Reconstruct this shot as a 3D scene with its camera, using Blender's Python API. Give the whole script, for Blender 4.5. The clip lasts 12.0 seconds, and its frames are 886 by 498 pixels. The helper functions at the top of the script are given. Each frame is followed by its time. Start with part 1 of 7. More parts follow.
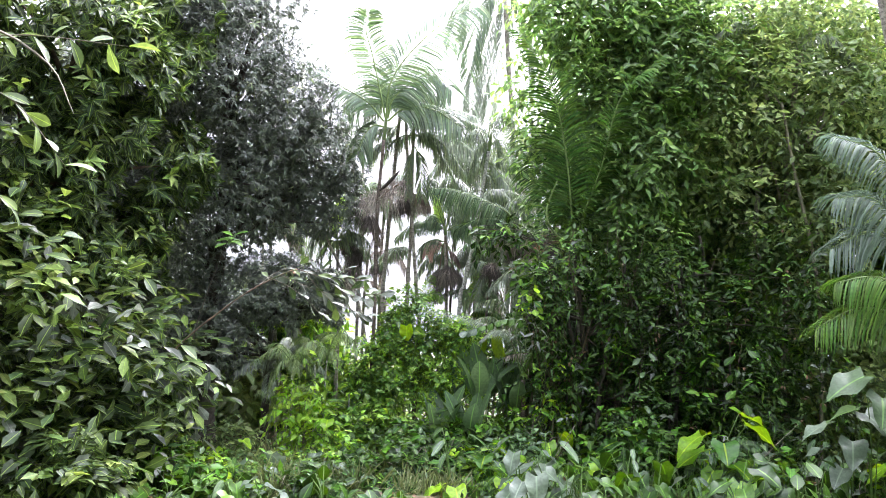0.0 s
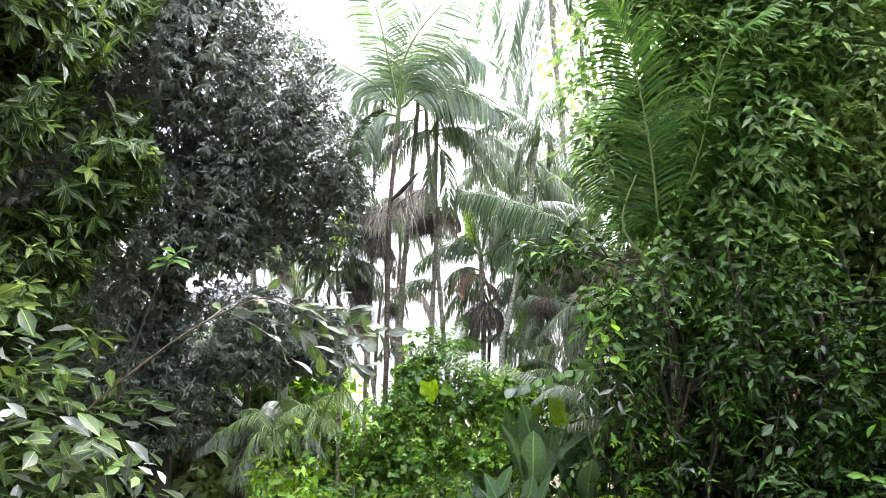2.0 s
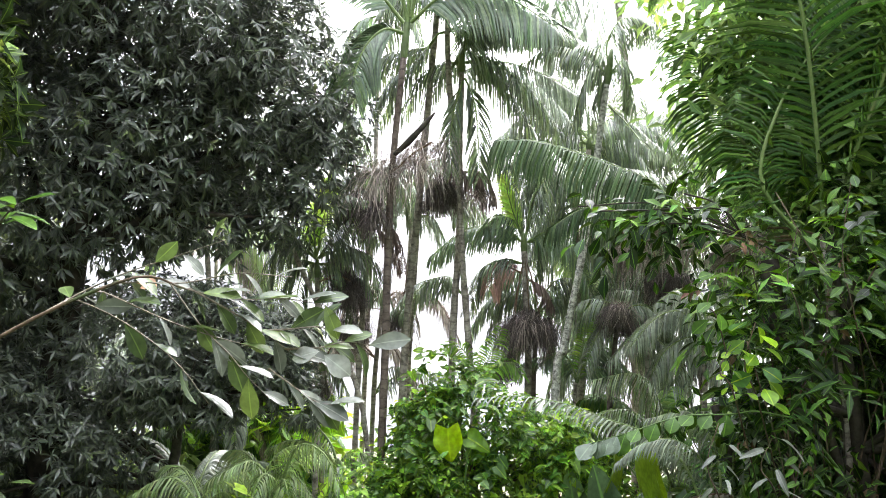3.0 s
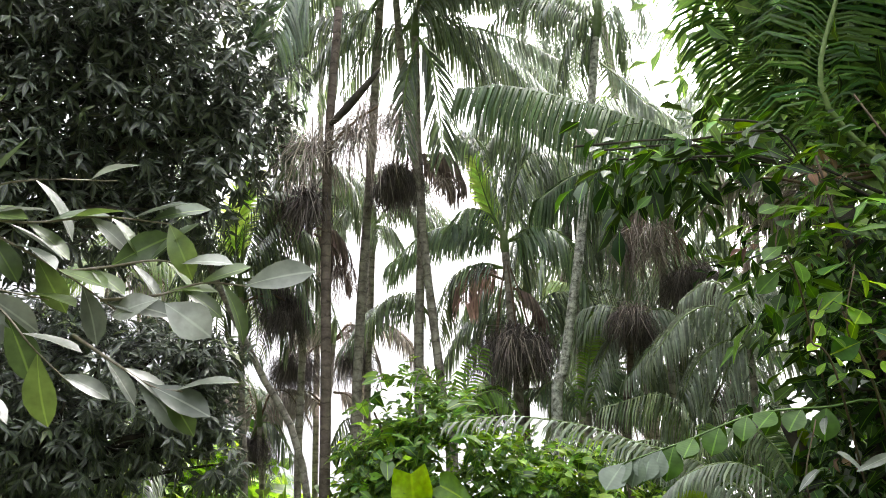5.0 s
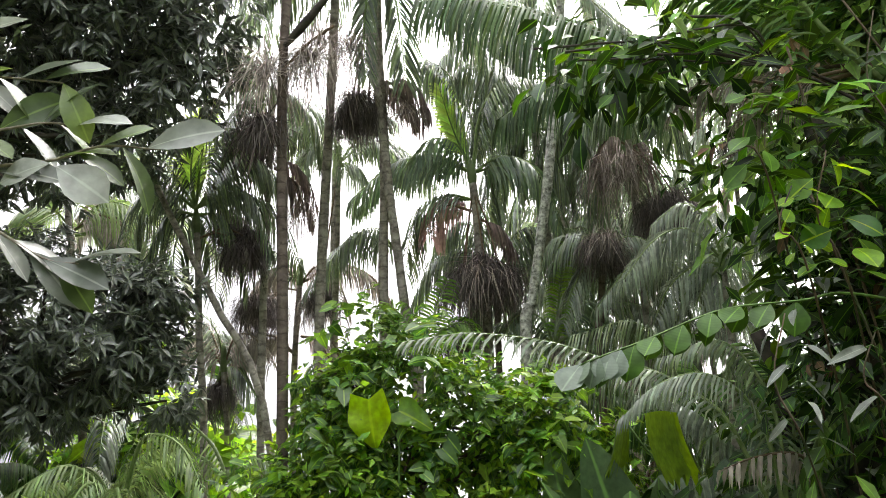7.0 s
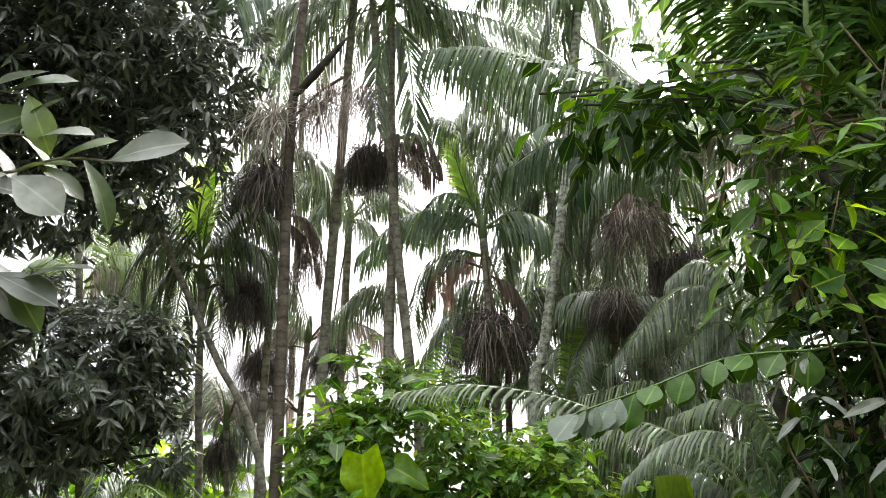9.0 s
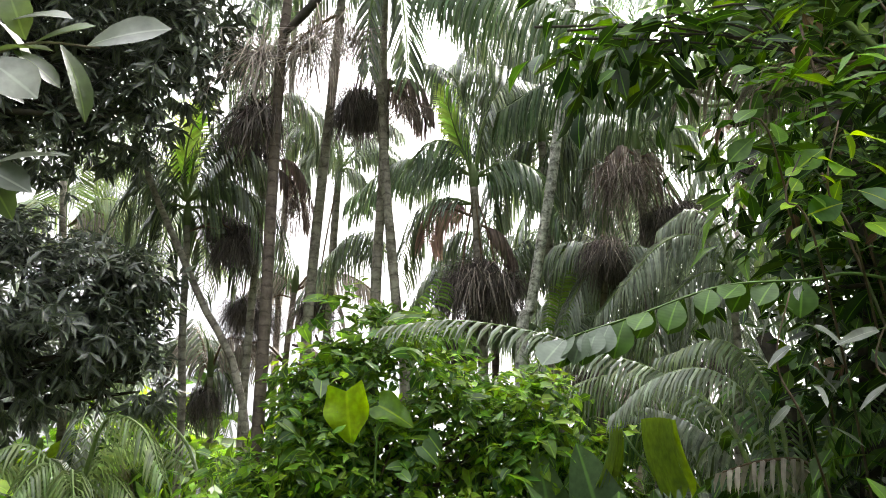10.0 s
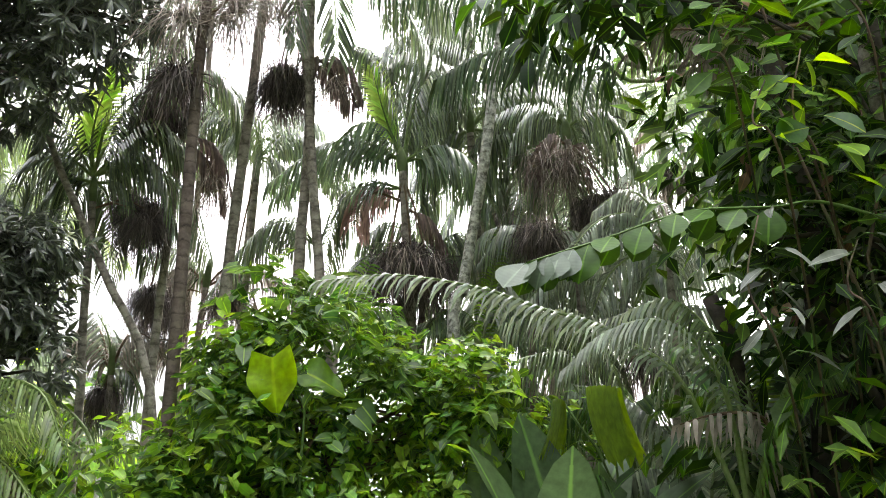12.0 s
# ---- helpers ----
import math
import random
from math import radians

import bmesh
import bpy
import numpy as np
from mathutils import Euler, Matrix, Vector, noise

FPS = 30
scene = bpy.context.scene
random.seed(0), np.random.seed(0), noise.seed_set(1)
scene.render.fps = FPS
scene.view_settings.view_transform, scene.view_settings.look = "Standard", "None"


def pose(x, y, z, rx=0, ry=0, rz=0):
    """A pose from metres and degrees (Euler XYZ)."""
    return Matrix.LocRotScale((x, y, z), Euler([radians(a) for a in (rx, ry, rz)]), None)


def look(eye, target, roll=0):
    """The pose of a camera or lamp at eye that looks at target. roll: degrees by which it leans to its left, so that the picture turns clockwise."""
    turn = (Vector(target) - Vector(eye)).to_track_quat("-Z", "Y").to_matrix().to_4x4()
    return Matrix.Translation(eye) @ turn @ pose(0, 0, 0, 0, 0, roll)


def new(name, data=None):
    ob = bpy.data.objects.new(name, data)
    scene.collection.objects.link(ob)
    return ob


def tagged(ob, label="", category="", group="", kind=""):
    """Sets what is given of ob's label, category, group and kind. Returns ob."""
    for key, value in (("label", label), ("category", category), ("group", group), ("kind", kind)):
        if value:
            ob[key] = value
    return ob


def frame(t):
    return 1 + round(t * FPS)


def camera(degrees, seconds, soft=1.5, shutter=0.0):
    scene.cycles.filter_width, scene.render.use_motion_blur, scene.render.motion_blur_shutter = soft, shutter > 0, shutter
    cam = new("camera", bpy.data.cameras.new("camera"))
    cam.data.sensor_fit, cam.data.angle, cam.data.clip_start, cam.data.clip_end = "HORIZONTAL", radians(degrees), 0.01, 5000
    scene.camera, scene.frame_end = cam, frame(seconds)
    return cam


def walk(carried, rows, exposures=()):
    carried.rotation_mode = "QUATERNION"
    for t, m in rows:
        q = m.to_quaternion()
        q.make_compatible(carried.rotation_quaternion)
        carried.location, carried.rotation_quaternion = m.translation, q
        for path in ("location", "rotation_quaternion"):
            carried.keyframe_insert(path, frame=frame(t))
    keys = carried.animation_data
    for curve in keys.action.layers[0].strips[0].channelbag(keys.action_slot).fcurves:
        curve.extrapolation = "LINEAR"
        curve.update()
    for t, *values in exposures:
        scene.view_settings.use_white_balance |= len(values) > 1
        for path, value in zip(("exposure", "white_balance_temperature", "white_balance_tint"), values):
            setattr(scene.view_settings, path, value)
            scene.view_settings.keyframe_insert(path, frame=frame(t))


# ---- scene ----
cam = camera(53.82, 12.0, soft=0.4)
PATH = [
    (0, (0.000, 0.000, 4.700), (0.167, 9.998, 4.648), 2.04),
    (0.5, (0.250, 0.476, 4.292), (0.252, 10.476, 4.337), 1.57),
    (1, (0.510, 0.981, 3.842), (0.376, 10.979, 4.019), 1.58),
    (1.5, (0.130, 3.563, 3.670), (-0.119, 13.556, 3.977), 1.35),
    (2, (0.112, 7.089, 3.856), (-0.125, 17.064, 4.522), 1.13),
    (2.5, (-0.045, 10.746, 3.632), (-0.378, 20.707, 4.440), 1.47),
    (3, (-0.125, 13.755, 3.467), (-0.610, 23.691, 4.490), 1.76),
    (3.2, (-0.253, 14.772, 3.381), (-0.462, 24.700, 4.565), 1.33),
    (4.8, (-0.040, 17.098, 2.623), (-0.275, 26.874, 4.717), -0.56),
    (5, (0.029, 17.158, 2.578), (-0.248, 26.928, 4.691), -1.19),
    (5.5, (0.139, 17.327, 2.440), (0.170, 27.143, 4.350), -1.90),
    (6, (0.186, 17.451, 2.301), (0.193, 27.256, 4.269), -1.07),
    (6.5, (0.274, 17.562, 2.177), (0.769, 27.387, 3.970), -2.13),
    (7, (0.309, 17.707, 2.089), (0.143, 27.534, 3.933), -2.20),
    (7.2, (0.347, 17.766, 2.055), (0.077, 27.558, 4.064), -2.53),
    (8.8, (0.554, 18.026, 1.958), (0.392, 27.614, 4.795), -0.22),
    (9, (0.552, 18.037, 1.904), (0.078, 27.657, 4.595), -0.73),
    (9.5, (0.573, 18.148, 1.758), (0.230, 27.813, 4.301), 0.44),
    (10, (0.544, 18.249, 1.609), (0.185, 27.947, 4.022), 0.41),
    (10.5, (0.579, 18.422, 1.504), (0.392, 28.052, 4.193), 0.31),
    (11, (0.505, 18.498, 1.352), (0.872, 28.032, 4.347), 0.15),
    (11.5, (0.389, 18.615, 1.150), (1.323, 28.148, 4.022), -0.37),
    (12, (0.255, 18.881, 0.980), (1.001, 28.403, 3.942), -0.46),
]
walk(cam, [(t, look(e, g, r)) for t, e, g, r in PATH], [(0, 2.76, 5950, 20), (1.5, 2.95, 5950, 20), (2.5, 2.88, 6080, 17), (3.2, 2.66, 6250, 14), (4.8, 2.34, 6450, 13), (7.2, 2.34, 6500, 13), (9, 2.26, 6500, 13), (12, 2.42, 6500, 13)])

# ---- light ----
world = bpy.data.worlds.new("world")
scene.world = world
world.use_nodes = True
wn, wl = world.node_tree.nodes, world.node_tree.links
wn.clear()
sky = wn.new("ShaderNodeTexSky")
sky.sky_type, sky.sun_disc = "NISHITA", False
sky.sun_elevation, sky.sun_rotation = radians(58), radians(25)
sky.air_density, sky.dust_density, sky.ozone_density = 1.0, 4.0, 1.0
grey = wn.new("ShaderNodeHueSaturation")
grey.inputs["Saturation"].default_value = 0.2
bg = wn.new("ShaderNodeBackground")
bg.inputs["Strength"].default_value = 0.15
wout = wn.new("ShaderNodeOutputWorld")
# a closed cloud cover: no dark band at the horizon
coord = wn.new("ShaderNodeTexCoord")
split, lift, join = wn.new("ShaderNodeSeparateXYZ"), wn.new("ShaderNodeMath"), wn.new("ShaderNodeCombineXYZ")
lift.operation = "MULTIPLY_ADD"
lift.inputs[1].default_value, lift.inputs[2].default_value = 0.45, 0.62
wl.new(coord.outputs["Generated"], split.inputs["Vector"])
wl.new(split.outputs["Z"], lift.inputs[0])
wl.new(split.outputs["X"], join.inputs["X"])
wl.new(split.outputs["Y"], join.inputs["Y"])
wl.new(lift.outputs["Value"], join.inputs["Z"])
wl.new(join.outputs["Vector"], sky.inputs["Vector"])
wl.new(sky.outputs["Color"], grey.inputs["Color"])
# an overcast sky is brightest overhead
up, over, tone = wn.new("ShaderNodeClamp"), wn.new("ShaderNodeMath"), wn.new("ShaderNodeMix")
over.operation = "MULTIPLY_ADD"
over.inputs[1].default_value, over.inputs[2].default_value = 1.75, 0.24
steep = wn.new("ShaderNodeMath")
steep.operation = "POWER"
steep.inputs[1].default_value = 1.5
tone.data_type, tone.blend_type = "RGBA", "MULTIPLY"
tone.inputs["Factor"].default_value = 1.0
wl.new(split.outputs["Z"], up.inputs["Value"])
wl.new(up.outputs["Result"], steep.inputs[0])
wl.new(steep.outputs["Value"], over.inputs[0])
wl.new(grey.outputs["Color"], tone.inputs["A"])
wl.new(over.outputs["Value"], tone.inputs["B"])
wl.new(tone.outputs["Result"], bg.inputs["Color"])
wl.new(bg.outputs["Background"], wout.inputs["Surface"])

sun_data = bpy.data.lights.new("sun", "SUN")
sun_data.energy, sun_data.angle, sun_data.color = 1.5, radians(25), (1.0, 0.97, 0.92)
sun = new("sun", sun_data)
# the sun stands high beyond the palms, behind cloud
sun.matrix_world = look((0, 0, 60), (0 - 0.42 * 30, 0 - 0.9 * 30, 60 - 1.6 * 30))

# ---- materials ----


def nodes_of(name):
    m = bpy.data.materials.new(name)
    m.use_nodes = True
    m.node_tree.nodes.clear()
    return m, m.node_tree.nodes, m.node_tree.links


def leaf_material(name, mature, young, rough=0.42, glow=0.3, vein=0.5, jitter=0.35, spec=0.5, sat=0.74):
    """A leaf: colour between mature and young by its age, jittered leaf by leaf, with a paler midrib; light comes through it."""
    m, n, l = nodes_of(name)
    out = n.new("ShaderNodeOutputMaterial")
    age = n.new("ShaderNodeAttribute")
    age.attribute_name = "age"
    mix = n.new("ShaderNodeMix")
    mix.data_type = "RGBA"
    mix.inputs["A"].default_value, mix.inputs["B"].default_value = (*mature, 1), (*young, 1)
    l.new(age.outputs["Fac"], mix.inputs["Factor"])
    geo = n.new("ShaderNodeNewGeometry")
    rand = n.new("ShaderNodeMapRange")
    rand.inputs["To Min"].default_value, rand.inputs["To Max"].default_value = 1 - jitter, 1 + jitter
    l.new(geo.outputs["Random Per Island"], rand.inputs["Value"])
    co = n.new("ShaderNodeTexCoord")
    blotch = n.new("ShaderNodeTexNoise")
    blotch.inputs["Scale"].default_value, blotch.inputs["Detail"].default_value = 14, 3
    l.new(co.outputs["Object"], blotch.inputs["Vector"])
    blot = n.new("ShaderNodeMapRange")
    blot.inputs["From Min"].default_value, blot.inputs["From Max"].default_value = 0.3, 0.7
    blot.inputs["To Min"].default_value, blot.inputs["To Max"].default_value = 0.75, 1.2
    l.new(blotch.outputs["Fac"], blot.inputs["Value"])
    mul = n.new("ShaderNodeMath")
    mul.operation = "MULTIPLY"
    l.new(rand.outputs["Result"], mul.inputs[0])
    l.new(blot.outputs["Result"], mul.inputs[1])
    hsv = n.new("ShaderNodeHueSaturation")
    hsv.inputs["Saturation"].default_value = sat
    l.new(mix.outputs["Result"], hsv.inputs["Color"])
    l.new(mul.outputs["Value"], hsv.inputs["Value"])
    hue = n.new("ShaderNodeMapRange")
    hue.inputs["To Min"].default_value, hue.inputs["To Max"].default_value = 0.475, 0.515
    turn = n.new("ShaderNodeMath")
    turn.operation = "PINGPONG"
    turn.inputs[1].default_value = 0.13
    l.new(geo.outputs["Random Per Island"], turn.inputs[0])
    hue.inputs["From Max"].default_value = 0.13
    l.new(turn.outputs["Value"], hue.inputs["Value"])
    l.new(hue.outputs["Result"], hsv.inputs["Hue"])
    # the midrib, along the middle of each blade
    sep = n.new("ShaderNodeSeparateXYZ")
    l.new(co.outputs["UV"], sep.inputs["Vector"])
    off = n.new("ShaderNodeMath")
    off.operation = "SUBTRACT"
    off.inputs[1].default_value = 0.5
    l.new(sep.outputs["X"], off.inputs[0])
    dist = n.new("ShaderNodeMath")
    dist.operation = "ABSOLUTE"
    l.new(off.outputs["Value"], dist.inputs[0])
    rib = n.new("ShaderNodeMapRange")
    rib.inputs["From Min"].default_value, rib.inputs["From Max"].default_value = 0.015, 0.05
    rib.inputs["To Min"].default_value, rib.inputs["To Max"].default_value = vein, 0.0
    l.new(dist.outputs["Value"], rib.inputs["Value"])
    pale = n.new("ShaderNodeMix")
    pale.data_type = "RGBA"
    pale.inputs["B"].default_value = (*[min(1, c * 2.2 + 0.03) for c in young], 1)
    l.new(rib.outputs["Result"], pale.inputs["Factor"])
    l.new(hsv.outputs["Color"], pale.inputs["A"])
    # side veins as fine relief
    wave = n.new("ShaderNodeTexWave")
    wave.inputs["Scale"].default_value, wave.inputs["Distortion"].default_value = 3.2, 1.5
    wave.bands_direction = "Y"
    l.new(co.outputs["UV"], wave.inputs["Vector"])
    bump = n.new("ShaderNodeBump")
    bump.inputs["Strength"].default_value, bump.inputs["Distance"].default_value = 0.06, 0.006
    l.new(wave.outputs["Fac"], bump.inputs["Height"])
    p = n.new("ShaderNodeBsdfPrincipled")
    p.inputs["Roughness"].default_value, p.inputs["Specular IOR Level"].default_value = rough, spec
    l.new(pale.outputs["Result"], p.inputs["Base Color"])
    l.new(bump.outputs["Normal"], p.inputs["Normal"])
    tr = n.new("ShaderNodeBsdfTranslucent")
    warm = n.new("ShaderNodeHueSaturation")
    warm.inputs["Hue"].default_value, warm.inputs["Saturation"].default_value, warm.inputs["Value"].default_value = 0.485, 1.1, 1.7
    l.new(pale.outputs["Result"], warm.inputs["Color"])
    l.new(warm.outputs["Color"], tr.inputs["Color"])
    ms = n.new("ShaderNodeMixShader")
    ms.inputs["Fac"].default_value = glow
    l.new(p.outputs["BSDF"], ms.inputs[1])
    l.new(tr.outputs["BSDF"], ms.inputs[2])
    l.new(ms.outputs["Shader"], out.inputs["Surface"])
    return m


def bark_material(name, light, dark, ring=0.0, scale=6.0, rough=0.85, moss=None):
    """Bark: two tones in patches, fine cracks, and rings along a palm's stem where ring > 0 (rings a metre)."""
    m, n, l = nodes_of(name)
    out = n.new("ShaderNodeOutputMaterial")
    co = n.new("ShaderNodeTexCoord")
    big = n.new("ShaderNodeTexNoise")
    big.inputs["Scale"].default_value, big.inputs["Detail"].default_value, big.inputs["Roughness"].default_value = scale, 6, 0.65
    l.new(co.outputs["Object"], big.inputs["Vector"])
    ramp = n.new("ShaderNodeValToRGB")
    ramp.color_ramp.elements[0].position, ramp.color_ramp.elements[0].color = 0.36, (*dark, 1)
    ramp.color_ramp.elements[1].position, ramp.color_ramp.elements[1].color = 0.62, (*light, 1)
    l.new(big.outputs["Fac"], ramp.inputs["Fac"])
    colour = ramp.outputs["Color"]
    if moss:
        green = n.new("ShaderNodeTexNoise")
        green.inputs["Scale"].default_value, green.inputs["Detail"].default_value = scale * 0.35, 4
        l.new(co.outputs["Object"], green.inputs["Vector"])
        spot = n.new("ShaderNodeMapRange")
        spot.inputs["From Min"].default_value, spot.inputs["From Max"].default_value = 0.5, 0.62
        l.new(green.outputs["Fac"], spot.inputs["Value"])
        mixm = n.new("ShaderNodeMix")
        mixm.data_type = "RGBA"
        mixm.inputs["B"].default_value = (*moss, 1)
        l.new(spot.outputs["Result"], mixm.inputs["Factor"])
        l.new(colour, mixm.inputs["A"])
        colour = mixm.outputs["Result"]
    height = big.outputs["Fac"]
    if ring:
        sep = n.new("ShaderNodeSeparateXYZ")
        l.new(co.outputs["UV"], sep.inputs["Vector"])
        times = n.new("ShaderNodeMath")
        times.operation = "MULTIPLY_ADD"
        times.inputs[1].default_value = ring
        l.new(sep.outputs["Y"], times.inputs[0])
        l.new(big.outputs["Fac"], times.inputs[2])
        fr = n.new("ShaderNodeMath")
        fr.operation = "FRACT"
        l.new(times.outputs["Value"], fr.inputs[0])
        line = n.new("ShaderNodeMapRange")
        line.inputs["From Min"].default_value, line.inputs["From Max"].default_value = 0.0, 0.22
        line.inputs["To Min"].default_value, line.inputs["To Max"].default_value = 0.5, 1.0
        l.new(fr.outputs["Value"], line.inputs["Value"])
        hs = n.new("ShaderNodeHueSaturation")
        l.new(colour, hs.inputs["Color"])
        l.new(line.outputs["Result"], hs.inputs["Value"])
        colour = hs.outputs["Color"]
        height = line.outputs["Result"]
    fine = n.new("ShaderNodeTexNoise")
    fine.inputs["Scale"].default_value, fine.inputs["Detail"].default_value = scale * 9, 4
    l.new(co.outputs["Object"], fine.inputs["Vector"])
    b1 = n.new("ShaderNodeBump")
    b1.inputs["Strength"].default_value, b1.inputs["Distance"].default_value = 0.35, 0.015
    l.new(height, b1.inputs["Height"])
    b2 = n.new("ShaderNodeBump")
    b2.inputs["Strength"].default_value, b2.inputs["Distance"].default_value = 0.5, 0.006
    l.new(fine.outputs["Fac"], b2.inputs["Height"])
    l.new(b1.outputs["Normal"], b2.inputs["Normal"])
    p = n.new("ShaderNodeBsdfPrincipled")
    p.inputs["Roughness"].default_value, p.inputs["Specular IOR Level"].default_value = rough, 0.25
    l.new(colour, p.inputs["Base Color"])
    l.new(b2.outputs["Normal"], p.inputs["Normal"])
    l.new(p.outputs["BSDF"], out.inputs["Surface"])
    return m


def ground_material():
    """Leaf litter and dark earth with patches of low green."""
    m, n, l = nodes_of("forest_floor")
    out = n.new("ShaderNodeOutputMaterial")
    co = n.new("ShaderNodeTexCoord")
    cells = n.new("ShaderNodeTexVoronoi")
    cells.inputs["Scale"].default_value = 9
    l.new(co.outputs["Object"], cells.inputs["Vector"])
    ramp = n.new("ShaderNodeValToRGB")
    ramp.color_ramp.elements[0].color = (0.05, 0.03, 0.015, 1)
    ramp.color_ramp.elements[1].color = (0.16, 0.11, 0.06, 1)
    l.new(cells.outputs["Color"], ramp.inputs["Fac"])
    big = n.new("ShaderNodeTexNoise")
    big.inputs["Scale"].default_value, big.inputs["Detail"].default_value = 0.6, 6
    l.new(co.outputs["Object"], big.inputs["Vector"])
    green = n.new("ShaderNodeMapRange")
    green.inputs["From Min"].default_value, green.inputs["From Max"].default_value = 0.42, 0.6
    l.new(big.outputs["Fac"], green.inputs["Value"])
    mix = n.new("ShaderNodeMix")
    mix.data_type = "RGBA"
    mix.inputs["B"].default_value = (0.05, 0.085, 0.02, 1)
    l.new(green.outputs["Result"], mix.inputs["Factor"])
    l.new(ramp.outputs["Color"], mix.inputs["A"])
    bump = n.new("ShaderNodeBump")
    bump.inputs["Strength"].default_value, bump.inputs["Distance"].default_value = 0.7, 0.05
    l.new(cells.outputs["Distance"], bump.inputs["Height"])
    p = n.new("ShaderNodeBsdfPrincipled")
    p.inputs["Roughness"].default_value = 0.9
    l.new(mix.outputs["Result"], p.inputs["Base Color"])
    l.new(bump.outputs["Normal"], p.inputs["Normal"])
    l.new(p.outputs["BSDF"], out.inputs["Surface"])
    return m


LEAF_DARK = leaf_material("dark_glossy_leaf", (0.078, 0.099, 0.076), (0.17, 0.25, 0.05), 0.32, 0.18, 0.25, 0.25)
LEAF_LEFT = leaf_material("thick_green_leaf", (0.029, 0.060, 0.015), (0.18, 0.29, 0.03), 0.45, 0.28, 0.4, 0.45, spec=0.28, sat=0.85)
LEAF_BUSH = leaf_material("vine_leaf", (0.058, 0.142, 0.024), (0.26, 0.48, 0.03), 0.42, 0.44, 0.35, 0.45, sat=0.95)
LEAF_RIGHT = leaf_material("broad_green_leaf", (0.019, 0.054, 0.009), (0.115, 0.28, 0.014), 0.46, 0.22, 0.3, 0.45, spec=0.32, sat=0.98)
LEAF_FINE = leaf_material("small_light_leaf", (0.095, 0.175, 0.040), (0.26, 0.38, 0.05), 0.5, 0.48, 0.2)
LEAF_GREY = leaf_material("waxy_grey_leaf", (0.075, 0.10, 0.065), (0.24, 0.27, 0.21), 0.34, 0.2, 0.25)
LEAF_BIG = leaf_material("large_aroid_leaf", (0.045, 0.150, 0.018), (0.34, 0.60, 0.01), 0.4, 0.5, 0.35, sat=0.98)
LEAF_BLUE = leaf_material("blue_green_aroid_leaf", (0.075, 0.128, 0.068), (0.18, 0.26, 0.15), 0.42, 0.26, 0.25)
LEAF_BANANA = leaf_material("banana_leaf", (0.055, 0.13, 0.04), (0.12, 0.25, 0.05), 0.42, 0.35, 0.5)
FROND = leaf_material("palm_frond", (0.092, 0.128, 0.078), (0.25, 0.42, 0.06), 0.27, 0.18, 0.1)
FROND_GREEN = leaf_material("fresh_palm_frond", (0.023, 0.076, 0.014), (0.15, 0.31, 0.03), 0.45, 0.28, 0.2, spec=0.35, sat=0.95)
FROND_PALE = leaf_material("grey_green_palm_frond", (0.165, 0.21, 0.15), (0.34, 0.46, 0.22), 0.26, 0.28, 0.1)
FROND_DEAD = leaf_material("dry_palm_frond", (0.235, 0.20, 0.16), (0.40, 0.345, 0.27), 0.7, 0.25, 0.1, spec=0.2)
FROND_GROVE = leaf_material("green_palm_frond", (0.062, 0.125, 0.052), (0.20, 0.38, 0.05), 0.30, 0.25, 0.1)
FROND_NEW = leaf_material("new_palm_leaf", (0.20, 0.36, 0.03), (0.34, 0.58, 0.03), 0.42, 0.5, 0.15)
FROND_BROWN = leaf_material("brown_palm_strand", (0.125, 0.088, 0.068), (0.24, 0.165, 0.12), 0.75, 0.2, 0.0, spec=0.2)
FROND_STRAW = leaf_material("grey_dry_frond", (0.17, 0.135, 0.105), (0.32, 0.26, 0.20), 0.7, 0.2, 0.1, spec=0.2)
LEAF_CANOPY = leaf_material("canopy_leaf", (0.070, 0.155, 0.030), (0.21, 0.40, 0.04), 0.46, 0.42, 0.3, 0.4, sat=0.82)
# thicket leaves: the shade under the canopy is put into this darker green
LEAF_SHADED = leaf_material("shaded_thicket_leaf", (0.012, 0.033, 0.006), (0.12, 0.30, 0.012), 0.5, 0.26, 0.3, 0.5, spec=0.28, sat=0.95)
LEAF_OLIVE = leaf_material("olive_leaf", (0.040, 0.075, 0.020), (0.11, 0.18, 0.03), 0.38, 0.25, 0.3, 0.3, sat=0.9)
LEAF_LIME = leaf_material("lime_leaf", (0.20, 0.36, 0.015), (0.36, 0.58, 0.012), 0.55, 0.6, 0.25, 0.1, spec=0.3, sat=1.0)
# backlit thicket fronds: their shaded side is put into the colour
FROND_SHADE = leaf_material("shaded_palm_frond", (0.030, 0.072, 0.020), (0.12, 0.25, 0.04), 0.55, 0.16, 0.1, spec=0.15)
FROND_BLUE = leaf_material("blue_green_palm_frond", (0.075, 0.128, 0.085), (0.16, 0.26, 0.14), 0.38, 0.25, 0.1)
FROND_LIGHT = leaf_material("light_green_palm_frond", (0.115, 0.185, 0.055), (0.28, 0.42, 0.10), 0.36, 0.32, 0.1, sat=0.9)
FROND_RUST = leaf_material("rust_dry_frond", (0.40, 0.22, 0.16), (0.52, 0.31, 0.22), 0.7, 0.3, 0.1, spec=0.2)
BROOM = leaf_material("dark_fruit_strand", (0.068, 0.055, 0.046), (0.16, 0.128, 0.105), 0.7, 0.15, 0.0, spec=0.2)
GRASS = leaf_material("yellow_green_grass", (0.085, 0.135, 0.022), (0.19, 0.24, 0.045), 0.6, 0.35, 0.1)
